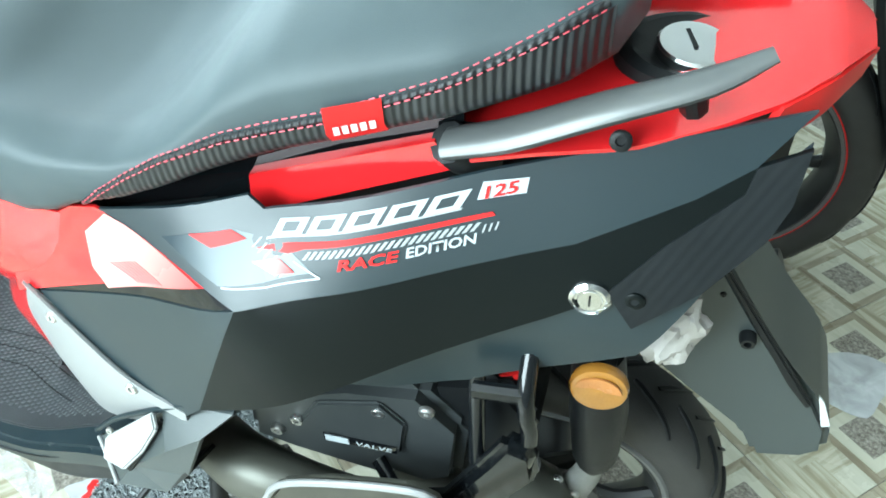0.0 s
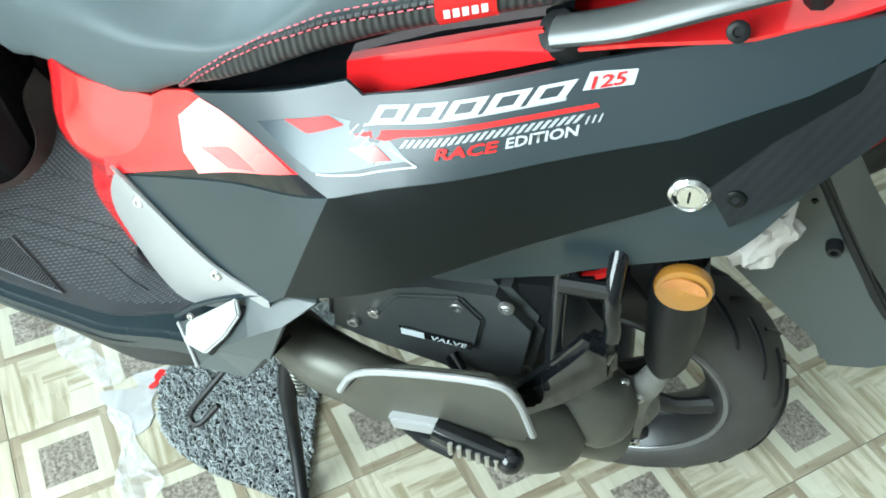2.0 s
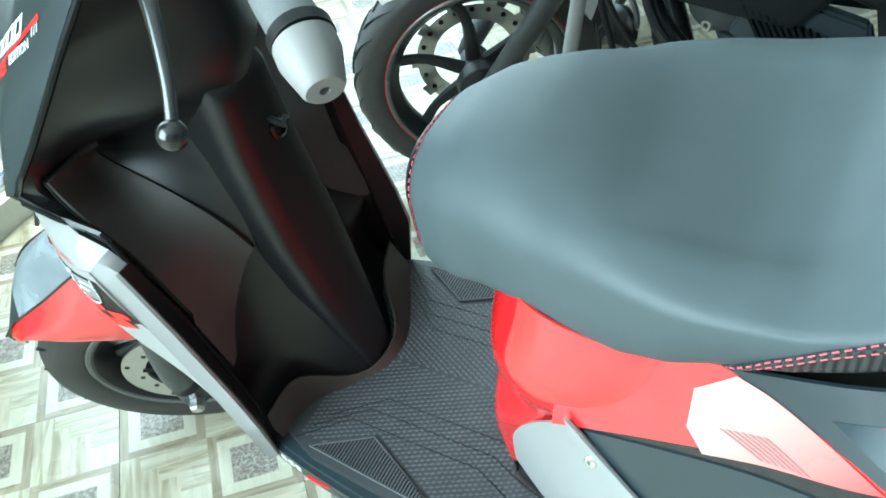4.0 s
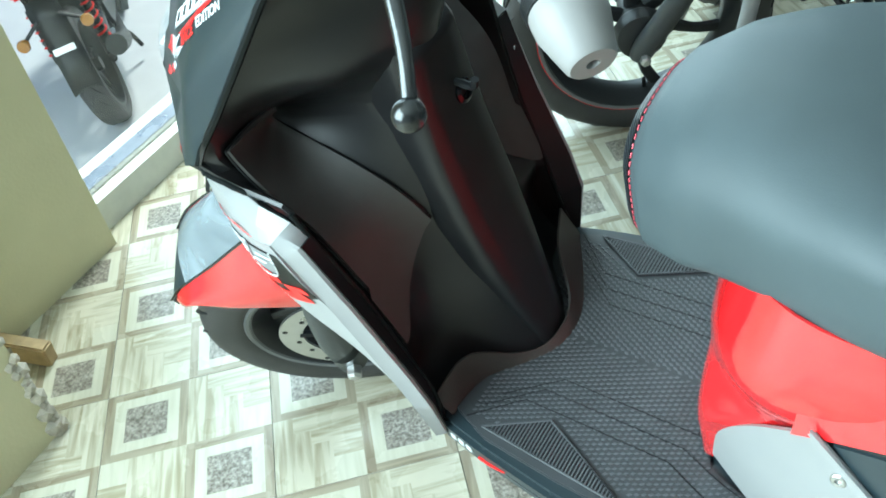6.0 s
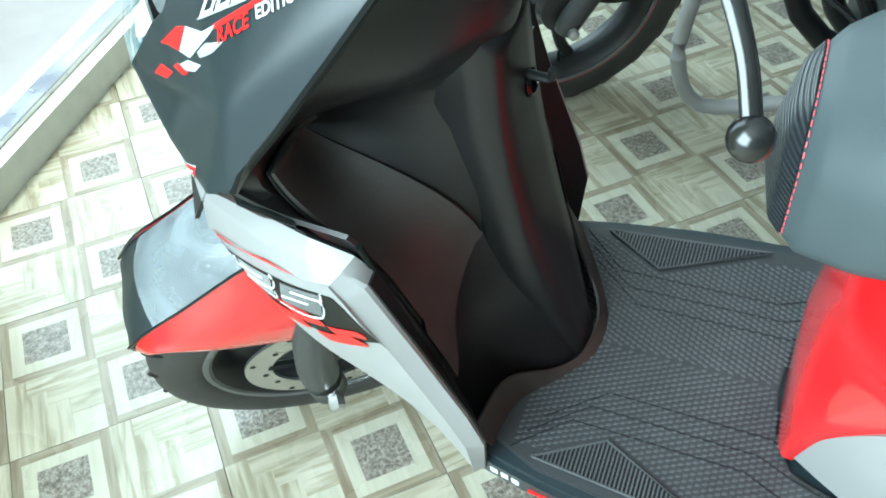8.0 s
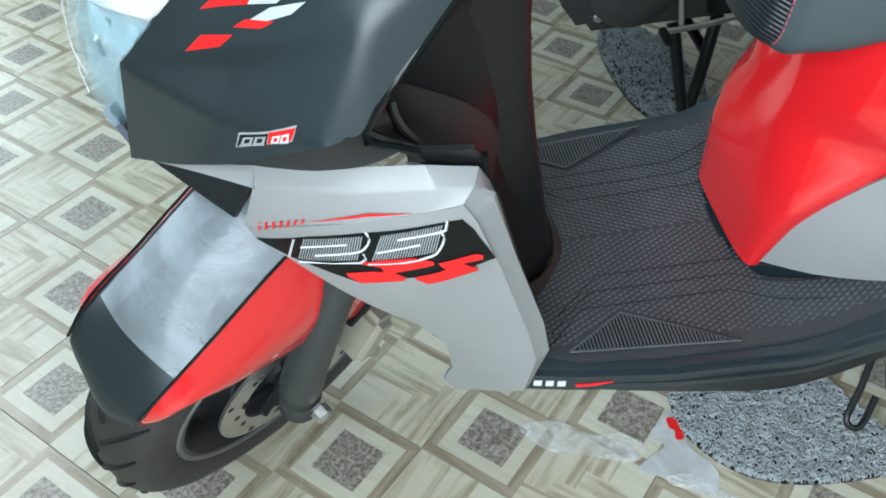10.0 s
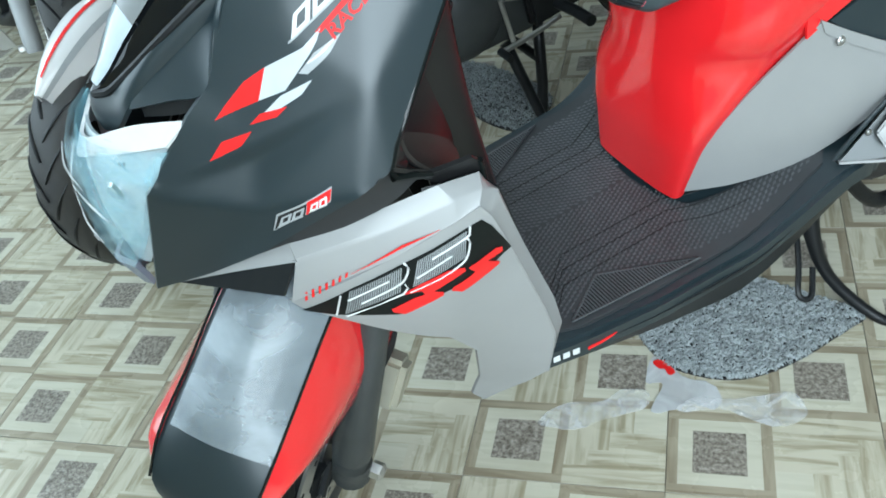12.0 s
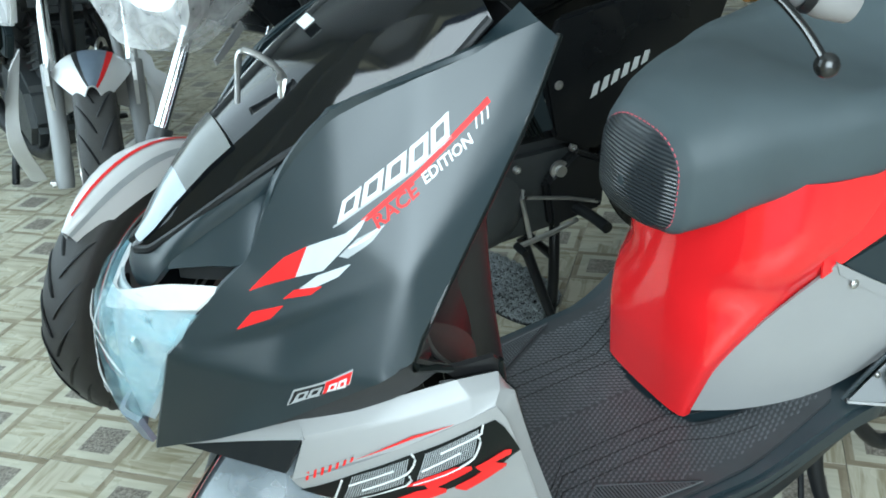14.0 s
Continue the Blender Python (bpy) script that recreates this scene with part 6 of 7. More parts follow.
def lay_tiles():
    whole = [tile_mesh("floor_tile", 0), tile_mesh("floor_tile_turned", 1)]
    turn = Matrix.Rotation(TILE_TURN, 4, "Z")
    rest = bmesh.new()
    for i in range(-30, 30):
        for j in range(-30, 30):
            c = TILE_AT + turn @ Vector((i * 2 * CELL, j * 2 * CELL, 0))
            mid = c + turn @ Vector((CELL / 2, CELL / 2, 0))
            if not (FX - .2 < mid.x < SIDE_X + .2 and BACK - .2 < mid.y < FAR + .2):
                continue
            m = Matrix.Translation(c) @ turn
            edge = [(co, no) for co, no, d in (((FX, 0, 0), (-1, 0, 0), mid.x - FX), ((SIDE_X, 0, 0), (1, 0, 0), SIDE_X - mid.x), ((0, BACK, 0), (0, -1, 0), mid.y - BACK), ((0, FAR, 0), (0, 1, 0), FAR - mid.y)) if d < .22]
            near = -1.9 < mid.x < 1.9 and .45 < mid.y < 5.2 and mid.y < 4.2 + mid.x * -.6
            v = (i - j) % 2
            if near and not edge:
                ob = new("floor_tile", whole[v])
                ob.parent = floor
                ob.matrix_basis = m
            elif near or edge:
                inv = m.inverted()
                me = tile_mesh("floor_tile_cut", v, [(inv @ Vector(co), inv.to_3x3() @ Vector(no)) for co, no in edge])
                if len(me.polygons) == 0:
                    continue
                if near:
                    ob = new("floor_tile", me)
                    ob.parent = floor
                    ob.matrix_basis = m
                else:
                    me.transform(m)
                    rest.from_mesh(me)
            else:
                me = whole[v].copy()
                me.transform(m)
                rest.from_mesh(me)
    ob = part("outer_tiles", rest, TILE_MATS, floor, smooth=0)
    tagged(ob, kind="stuff")


# ---- mats and litter on the floor ----
COIL = material("grey_coil_pvc", (0.25, 0.275, 0.28), 0.5, vary=0.6, grain=320)
SCRAP = clear_film("grey_plastic_scrap", (0.62, 0.63, 0.64), 0.62, 0.25, 14)


def coil_mat(name, outline, label, strands, seed):
    """A cut piece of looped PVC matting: thin backing and a tangle of short curled strands."""
    root = thing(name, Matrix(), label, "mat", "coil mats on the floor")
    ring = [(p.x, p.y) for p in loop_of([(x, y, 0) for x, y in outline], closed=True, n=5)]
    part("backing", b_prism(ring, .0004, .005, axis="z"), BLACK, root, smooth=0)
    rng = random.Random(seed)
    xs, ys = [p[0] for p in ring], [p[1] for p in ring]

    def inside(x, y):
        hit = False
        for (x0, y0), (x1, y1) in zip(ring, ring[1:] + ring[:1]):
            if (y0 > y) != (y1 > y) and x < x0 + (x1 - x0) * (y - y0) / (y1 - y0):
                hit = not hit
        return hit

    V, F, n = [], [], 0
    while n < strands:
        x, y = rng.uniform(min(xs), max(xs)), rng.uniform(min(ys), max(ys))
        if not inside(x, y):
            continue
        n += 1
        a, r, k = rng.uniform(0, 6.28), rng.uniform(.0035, .0065), rng.uniform(.5, 1)
        c, s, base = math.cos(a), math.sin(a), len(V)
        z0 = rng.uniform(.004, .007)
        for i in range(5):
            t = math.pi * i / 4
            px, pz = r * math.cos(t), z0 + r * 1.3 * k * math.sin(t)
            for q in (-.0011, .0011):
                V.append((x + px * c - q * s, y + px * s + q * c, pz))
            V.append((x + px * c, y + px * s, pz + .0014))
        for i in range(4):
            o = base + i * 3
            F += [(o, o + 3, o + 5, o + 2), (o + 2, o + 5, o + 4, o + 1)]
    me = bpy.data.meshes.new("coil")
    me.from_pydata(V, [], F)
    me.materials.append(COIL)
    ob = new("coil", me)
    ob.parent = root
    tagged(ob, kind="stuff")
    return root


def plastic_scrap(outline, label, mat, z=.0015, wave=.004, seed=1):
    """A torn piece of thin plastic lying on the tiles, its edges lifting a little."""
    bm = bmesh.new()
    ring = loop_of([(x, y, 0) for x, y in outline], closed=True, n=4)
    bm.faces.new([bm.verts.new(p) for p in ring])
    for k, no in ((0, (1, 0, 0)), (1, (0, 1, 0))):
        lo, hi = min(p[k] for p in ring), max(p[k] for p in ring)
        q = lo + .012
        while q < hi:
            co = [0, 0, 0]
            co[k] = q
            bmesh.ops.bisect_plane(bm, geom=bm.verts[:] + bm.edges[:] + bm.faces[:], plane_co=co, plane_no=no)
            q += .012
    for v in bm.verts:
        v.co.z = z + wave * max(0, noise.noise(Vector((v.co.x * 16, v.co.y * 16, seed))) + .15)
        v.co.x += .003 * noise.noise(v.co * 90)
    bmesh.ops.recalc_face_normals(bm, faces=bm.faces)
    bmesh.ops.solidify(bm, geom=bm.faces[:], thickness=.0002)
    ob = part("plastic_scrap", bm, mat, smooth=50)
    return tagged(ob, label, "plastic scrap", "scraps of wrapping on the floor")


coil_mat("coil_mat", [(-.045, 1.058), (-.086, 1.058), (-.126, 1.065), (-.175, 1.074), (-.223, 1.088), (-.262, 1.106), (-.29, 1.127), (-.313, 1.158), (-.329, 1.196), (-.334, 1.23), (-.322, 1.282), (-.29, 1.34), (-.24, 1.39), (-.17, 1.425), (-.10, 1.43), (-.085, 1.33), (-.077, 1.237), (-.060, 1.14)],
         "rounded grey-black looped plastic mat under the scooter", 9000, 3)
coil_mat("coil_mat", [(.077, 2.33), (.03, 2.22), (.008, 2.09), (.005, 2.0), (.03, 1.93), (.11, 1.945), (.18, 2.0), (.20, 2.15), (.18, 2.33), (.13, 2.37)], "grey-black looped plastic mat under the black motorcycle's stand", 3500, 5)
plastic_scrap([(-.335, 1.255), (-.385, 1.228), (-.372, 1.205), (-.425, 1.185), (-.40, 1.16), (-.375, 1.148), (-.36, 1.118), (-.337, 1.118), (-.322, 1.15), (-.338, 1.19), (-.330, 1.22)], "torn grey plastic wrapping beside the coil mat", SCRAP)
plastic_scrap([(.80, 1.63), (.86, 1.69), (.96, 1.71), (1.02, 1.66), (.97, 1.60), (.93, 1.55), (.88, 1.57), (.84, 1.60)], "larger torn sheet of grey plastic wrapping", SCRAP, seed=4)
CLEAR = clear_film("crinkled_clear_wrap", (0.85, 0.86, 0.86), 0.22, 0.1, 30)
plastic_scrap([(-.56, 1.30), (-.50, 1.295), (-.46, 1.255), (-.42, 1.245), (-.40, 1.21), (-.43, 1.195), (-.48, 1.225), (-.53, 1.25)], "crinkled clear plastic wrapping on the tiles", CLEAR, wave=.007, seed=6)
plastic_scrap([(-.40, 1.155), (-.35, 1.10), (-.33, 1.03), (-.28, 1.01), (-.26, 1.05), (-.30, 1.085), (-.33, 1.11), (-.36, 1.15)], "crinkled clear plastic wrapping beside the mat", CLEAR, wave=.007, seed=8)
plastic_scrap([(-.345, 1.245), (-.352, 1.232), (-.345, 1.222), (-.352, 1.208), (-.342, 1.205), (-.334, 1.225), (-.336, 1.242)], "small torn red plastic strip at the mat's edge", REDDECAL, z=.006, wave=.006, seed=9)

# broken skirting at the wall
BARE = material("bare_plaster", (0.46, 0.41, 0.33), 0.8, vary=0.35, grain=60, bump=0.6, bump_scale=120)


def broken_edge(name, pts, z0, z1, mat, seed):
    """Low masonry with a ragged top."""
    rng = random.Random(seed)
    ring = []
    P = [Vector((x, y, 0)) for x, y in pts]
    for a, b in zip(P, P[1:] + P[:1]):
        for k in range(8):
            q = a.lerp(b, k / 8)
            ring.append((q.x + rng.uniform(-.004, .004), q.y + rng.uniform(-.004, .004)))
    bm = b_prism(ring, z0, z1, axis="z")
    for v in bm.verts:
        if v.co.z > z0 + .01:
            v.co.z += rng.uniform(-.012, .006)
    return tagged(part(name, bm, mat, smooth=0), kind="structure")


broken_edge("pier_rubble", [(-1.73, 1.113), (-1.60, 1.113), (-1.60, 1.20), (-1.73, 1.20)], 0, .05, BARE, 2)
wood = part("door_stub", b_box((-1.60, 1.215, .03), (.13, .03, .05), .004, pose(0, 0, 0, 0, 8, 14)), material("raw_timber", (0.42, 0.30, 0.16), 0.6, vary=0.3, grain=50, bump=0.3))
tagged(wood, kind="structure")
chips = []
rngc = random.Random(12)
for i in range(40):
    z = rngc.uniform(0, .34)
    r = rngc.uniform(.006, .02) * (1.1 - z * 2)
    q = bmesh.new()
    bmesh.ops.create_icosphere(q, subdivisions=1, radius=max(.003, r), matrix=Matrix.Translation((-1.401 + rngc.uniform(-.004, .001), 1.111 + rngc.uniform(-.012, .002), z)))
    chips.append(q)
tagged(part("pier_chips", join(*chips), BARE, smooth=0), kind="structure")

# ---- motorcycles ----
BIKE_BLACK = material("bike_black_paint", (0.006, 0.007, 0.008), 0.3, spec=0.25, vary=0.1, coat=0.15, bump=0.05)
BIKE_WHITE = material("pearl_white_paint", (0.62, 0.62, 0.62), 0.3, vary=0.05, grain=10, coat=0.5)
BIKE_RIM = material("matte_black_rim", (0.014, 0.015, 0.016), 0.4, metal=0.2, vary=0.15)
SLIDER = material("dark_grey_slider", (0.055, 0.058, 0.060), 0.38, metal=0.3, vary=0.1)
BLUEGREY = material("blue_grey_decal", (0.12, 0.15, 0.19), 0.35, vary=0.08)
PLATE_WHITE = material("plate_white", (0.8, 0.8, 0.8), 0.4, vary=0.04)


def b_body(rows, n=20, p=0.8):
    """Closed rounded sections along x: (x, half width, low, high)."""
    rings = []
    for x, w, lo, hi in rows:
        rings.append([(x, w * math.copysign(abs(math.cos(a)) ** p, math.cos(a)), (lo + hi) / 2 + (hi - lo) / 2 * math.copysign(abs(math.sin(a)) ** p, math.sin(a))) for a in (2 * math.pi * i / n for i in range(n))])
    return b_loft(rings)


def bike_fender(m, R, w, a0, a1, mat, bike, label, red=True, blue=False):
    """Front fender over the tyre, in the wheel's frame, with its stripes."""
    rows, n = [], 18
    for i in range(n):
        t = i / (n - 1)
        a = a0 + (a1 - a0) * t
        k = w * (0.22 + 0.78 * math.sin(min(1, t / .38) * math.pi / 2) ** .8) * (1 - .25 * max(0, t - .7))
        rows.append([((R + .028 - .030 * abs(u) ** 2.2) * math.cos(a), k * u, (R + .028 - .030 * abs(u) ** 2.2 - .02 * abs(u) ** 4) * math.sin(a)) for u in np.linspace(-1, 1, 15)])
    fen = part("front_fender", moved(solid(b_loft(rows, closed=False, caps=False), .003), m), mat, bike, label)

    def stripe(name, i0, i1, j0, j1, smat, lift):
        rr = [[Vector((p[0] * lift, p[1] * 1.01, p[2] * lift)) for p in r[j0:j1 + 1]] for r in rows[i0:i1]]
        part(name, moved(b_loft(rr, closed=False, caps=False), m), smat, fen)

    if blue:
        stripe("fender_panel", 0, n - 3, 5, 10, BLUEGREY, 1.006)
        stripe("fender_stripe", 0, n - 3, 10, 11, REDDECAL, 1.007)
        stripe("fender_line", 0, n - 3, 4, 5, BLACK, 1.007)
    if red and not blue:
        stripe("fender_stripe", 1, n - 5, 7, 8, REDDECAL, 1.006)
        stripe("fender_line", 0, n - 6, 11, 12, GREYDECAL, 1.006)
        stripe("fender_recess", n - 6, n - 1, 2, 6, SLATE, 1.005)
    for s in (1, -1) if blue else ():
        brace = [(.0, s * w * 1.02, R * .62), (-.05, s * w * 1.05, R * .9), (-.10, s * w, R * 1.0), (.04, s * w, R * 1.03), (.05, s * w * 1.05, R * .88)]
        part("fender_stay", moved(b_prism([(x, z) for x, y, z in brace], s * w * .98, s * w * 1.08), m), mat, fen)
    return fen


def motorcycle(name, label, M, FW, paint, accent, spokes=6, stripe=None, film=True, RF=.295):
    """A naked motorcycle; local x forward from the rear axle, y left; FW is the front wheel's own place."""
    bike = thing(name, M, label, "motorcycle", "parked motorcycles")
    R = .295
    fw = M.inverted() @ FW
    rw = Matrix.Translation((0, 0, R))
    wheel("rear_wheel", rw, bike, R, .125, .222, spokes, BIKE_RIM, "wide rear tyre on a black alloy rim", stripe=stripe, sec=.04)
    w = wheel("front_wheel", fw @ pose(0, 0, 0, 0, -14, 0), bike, RF, .100, RF - .067, spokes, BIKE_RIM, "front tyre on a black alloy rim", stripe=stripe, sec=.038)
    disc = part("brake_disc", moved(b_lathe([(.13, -.056), (.13, -.060), (.092, -.060), (.092, -.056)], (0, 0, 0), (0, 1, 0), 60), fw), STEEL, w, "wavy drilled brake disc")
    lobes = [b_box((.128 * math.cos(a), -.058, .128 * math.sin(a)), (.030, .004, .030), .001, pose(0, 0, 0, 0, -math.degrees(a), 0)) for a in (2 * math.pi * k / 10 for k in range(10))]
    for lobe in lobes:
        part("disc_lobe", moved(lobe, fw), STEEL, disc)
    for a in (2 * math.pi * k / 20 for k in range(20)):
        part("disc_hole", moved(b_cyl((.118 * math.cos(a), -.054, .118 * math.sin(a)), (.118 * math.cos(a), -.062, .118 * math.sin(a)), .006, seg=8), fw), BLACK, disc)
    part("speed_drive", moved(b_lathe([(0, .04), (.05, .04), (.055, .05), (.05, .075), (.03, .082), (0, .082)], (0, 0, 0), (0, 1, 0), 28, closed=False), fw), ALLOY, w)
    part("valve", moved(b_cyl((-.02, .012, -.175), (-.018, .016, -.150), .005, .004, 8), fw), BLACK, w)
    for s in (1, -1):
        leg = part("fork_slider", moved(b_tube([(.012, s * .105, -.025), (.0, s * .105, .0), (-.075, s * .105, .12), (-.165, s * .105, .26)], [.020, .024, .023, .026], 16, n=2), fw), SLIDER if film else SILVER, bike, "fork slider")
        part("fork_tube", moved(b_cyl((-.165, s * .105, .26), (-.38, s * .105, .60), .0165, seg=16), fw), CHROME, leg, "polished fork tube")
        part("axle_bolt", moved(b_lathe([(0, 0), (.011, 0), (.011, .012), (.006, .016), (0, .016)], (.004, s * .128, -.012), (0, s, 0), 6, closed=False), fw), STEEL, leg)
    bike_fender(fw, RF, .066 if film else .10, radians(46 if film else 60), radians(150 if film else 160), accent, bike, "light fender with a red stripe", blue=not film)
    # frame and engine
    part("down_tube", b_tube([(1.02, 0, .82), (.93, 0, .52), (.84, 0, .32), (.60, 0, .25)], .019, 12), BIKE_BLACK, bike)
    for s in (1, -1):
        part("side_tube", b_tube([(1.0, s * .03, .84), (.75, s * .10, .70), (.50, s * .11, .60), (.36, s * .10, .40)], .016, 10), BIKE_BLACK, bike)
        part("swing_arm", b_tube([(.40, s * .09, .36), (.2, s * .105, .32), (0, s * .11, .295)], [.024, .022, .020], 12, flat=1.4), BIKE_BLACK, bike)
        part("seat_rail", b_tube([(.5, s * .11, .66), (.15, s * .11, .74), (-.20, s * .08, .80)], .012, 10), BIKE_BLACK, bike)
        shock = part("shock_absorber", b_tube([(.03, s * .125, .36), (.10, s * .125, .62)], .022, 12, n=1), BIKE_BLACK, bike)
        part("shock_spring", b_tube([(.03 + .07 * t + .026 * math.cos(t * 44), s * .125 + .026 * math.sin(t * 44), .36 + .26 * t) for t in np.linspace(.1, .9, 70)], .005, 6, n=1), REDDECAL, shock)
    crank = part("crankcase", b_prism([(.42, .30), (.46, .24), (.80, .22), (.86, .30), (.82, .42), (.70, .46), (.50, .46), (.42, .40)], -.13, .12, bevel=.02), ENGINE, bike, "black engine cases")
    part("clutch_cover", b_lathe([(0, 0), (.085, 0), (.09, .02), (.07, .035), (.03, .042), (0, .042)], (.72, .12, .34), (0, 1, 0), 32, closed=False), ENGINE, crank)
    part("sprocket_cover", b_prism([(.42, .28), (.56, .26), (.58, .38), (.50, .44), (.42, .40)], .118, .150, bevel=.01), BLACK, crank)
    for x, z in ((.44, .40), (.55, .29), (.64, .42), (.80, .40), (.78, .27), (.50, .44)):
        bolt((x, .125, z), (0, 1, 0), .010, STEEL, crank, "case_bolt", .008)
    cyl = part("cylinder", b_prism([(.66, .44), (.80, .43), (.88, .62), (.76, .66)], -.07, .07, bevel=.01), ENGINE, bike, "finned black cylinder")
    for i in range(6):
        t = i / 5
        part("fin", b_box((.735 + .055 * t, 0, .46 + .14 * t), (.15, .165, .005), .0012, pose(0, 0, 0, 0, -14, 0)), ENGINE, cyl)
    part("head_cover", b_box((.83, 0, .67), (.16, .17, .07), .02, pose(0, 0, 0, 0, -14, 0)), ENGINE, cyl)
    for y in (.075, -.075, .03):
        bolt((.80, y, .705), (0, 0, 1), .008, STEEL, cyl, "head_bolt", .010)
    for y0, r0 in ((.085, .012), (.10, .009), (.06, .007)):
        part("hose", b_tube([(.98, y0 * .8, .66), (.92, y0 + .03, .56), (.86, y0 + .04, .50), (.82, y0 + .02, .42)], r0, 8), BLACK, bike)
    for x, y, z in ((.88, .09, .60), (.90, .085, .52), (.84, .10, .56), (.93, .07, .46), (.80, .115, .48)):
        bolt((x, y, z), (.3, 1, .2), .011, STEEL, cyl, "head_bolt", .012)
    part("cam_cover", b_lathe([(0, 0), (.045, 0), (.05, .012), (.03, .022), (0, .024)], (.83, .085, .60), (0, 1, .2), 24, closed=False), ENGINE, cyl)
    part("spark_cap", b_tube([(.86, .09, .64), (.90, .12, .66), (.90, .13, .72)], .010, 8), BLACK, cyl)
    part("exhaust_pipe", b_tube([(.90, -.04, .60), (.98, -.06, .48), (.88, -.08, .24), (.55, -.12, .20), (.10, -.18, .32), (-.18, -.19, .42)], [.020, .020, .022, .025, .045, .05], 14), BLACK, bike)
    horn = part("horn", b_lathe([(0, 0), (.035, 0), (.040, .012), (.03, .024), (0, .028)], (.99, .075, .52), (.6, .8, 0), 24, closed=False), BLACK, bike, "round black horn")
    part("horn_ring", b_lathe([(.030, .0), (.041, .0), (.041, .006), (.030, .006)], (.99, .075, .545), (.6, .8, 0), 24), STEEL, horn)
    part("cable", b_tube([(1.06, .10, .95), (1.03, .14, .70), (.97, .12, .52), (.86, .13, .44), (.80, .14, .40)], .005, 8), BLACK, bike)
    part("brake_hose", b_tube([(1.07, .02, .95), (1.02, .06, .75), (1.03, .10, .60), (1.00, .11, .48)], .006, 8), BLACK, bike)
    guard = part("crash_guard", b_tube([(1.06, .10, .62), (1.085, .115, .45), (1.10, .125, .30), (1.05, .12, .20), (.90, .09, .22)], .014, 12), SILVER, bike, "grey tubular crash guard")
    # bodywork
    tank = part("fuel_tank", b_body([(1.0, .04, .80, .86), (.97, .09, .74, .93), (.88, .135, .70, .98), (.75, .145, .70, .985), (.62, .115, .71, .93), (.52, .085, .73, .85), (.48, .05, .76, .81)]), paint, bike, "glossy fuel tank")
    part("tank_cap", b_lathe([(0, 0), (.04, 0), (.04, .008), (.03, .012), (0, .012)], (.80, 0, .985), (0, 0, 1), 28, closed=False), CHROME, tank)
    for s in (1, -1):
        shroud = part("tank_shroud", b_prism([(1.10, .78), (1.02, .90), (.80, .80), (.62, .70), (.70, .60), (.86, .62), (1.0, .64)], s * .135, s * .160, bevel=.008), paint if film else accent, bike)
        rib = [b_box((.62 + .012 * i, s * .152, .545 + .004 * i), (.006, .016, .11), .001, pose(0, 0, 0, 0, 28, 0)) for i in range(12)]
        pan = part("engine_shroud", b_prism([(.56, .50), (.60, .62), (.76, .66), (.80, .58), (.72, .50)], s * .120, s * .146, bevel=.005), SLATE, bike, "slate engine shroud with ribs")
        part("shroud_ribs", join(*rib), DARK, pan)
        side = part("side_panel", b_prism([(.60, .66), (.56, .48), (.46, .43), (.30, .46), (.16, .60), (.12, .72), (.40, .76), (.56, .74)], s * .128, s * .146, bevel=.008), paint, bike, "black side panel with a script name")
        if s > 0 and film:
            for i in range(6):
                x = .475 - i * .025
                part("script_bar", b_prism([(x, .555 + i * .010), (x - .016, .562 + i * .010), (x - .021, .590 + i * .009), (x - .008, .585 + i * .010)], .1462, .1478), WHITE, side)
        bolt((.555, s * .146, .60), (0, s, 0), .010, STEEL, side)
        part("tail_panel", b_prism([(.14, .74), (.02, .72), (-.26, .84), (-.30, .90), (-.05, .86), (.12, .82)], s * .06, s * .10, bevel=.01), paint if film else accent, bike)
    part("frame_bolt", b_lathe([(0, 0), (.022, 0), (.022, .006), (.013, .008), (.013, .016), (0, .016)], (.54, .135, .40), (0, 1, 0), 24, closed=False), STEEL, bike, "bright swing-arm pivot bolt")
    seat_ = part("seat", b_body([(.52, .05, .76, .82), (.46, .11, .74, .83), (.30, .14, .75, .82), (.12, .13, .78, .86), (-.10, .11, .82, .91), (-.24, .07, .86, .91)]), VINYL, bike, "black dual seat")
    if film:
        bm = b_body([(.99, .06, .83, .90), (.93, .13, .80, .99), (.78, .155, .78, 1.0), (.60, .13, .79, .95), (.47, .12, .77, .87), (.30, .15, .79, .84)])
        part("seat_film", bm, GLASSFILM, bike, "clear wrapping on the tank and seat")
    if not film:
        for s in (1, -1):
            part("belly_guard", b_coons([(1.02, s * .15, .58), (1.08, s * .20, .52), (1.04, s * .18, .44)], [(.90, s * .12, .16), (.86, s * .16, .15), (.80, s * .13, .18)], [(1.02, s * .15, .58), (1.06, s * .19, .36), (.90, s * .12, .16)], [(1.04, s * .18, .44), (.96, s * .19, .30), (.80, s * .13, .18)], n=8, m=14, t=.004), accent, bike, "curved white engine guard")
    # head
    steer = fw @ Matrix.Translation((-.085 if film else -.06, 0, .02))
    lampb = part("headlamp", moved(b_body([(-.02, .05, .54, .66), (.0, .09, .50, .70), (-.06, .10, .48, .72), (-.16, .09, .49, .74), (-.22, .06, .55, .72)]), steer), GLOSS_BLACK, bike, "headlamp in clear wrapping")
    part("headlamp_lens", moved(b_body([(.012, .06, .54, .66), (.016, .075, .525, .675), (.002, .085, .51, .69)]), steer), CHROME, lampb)
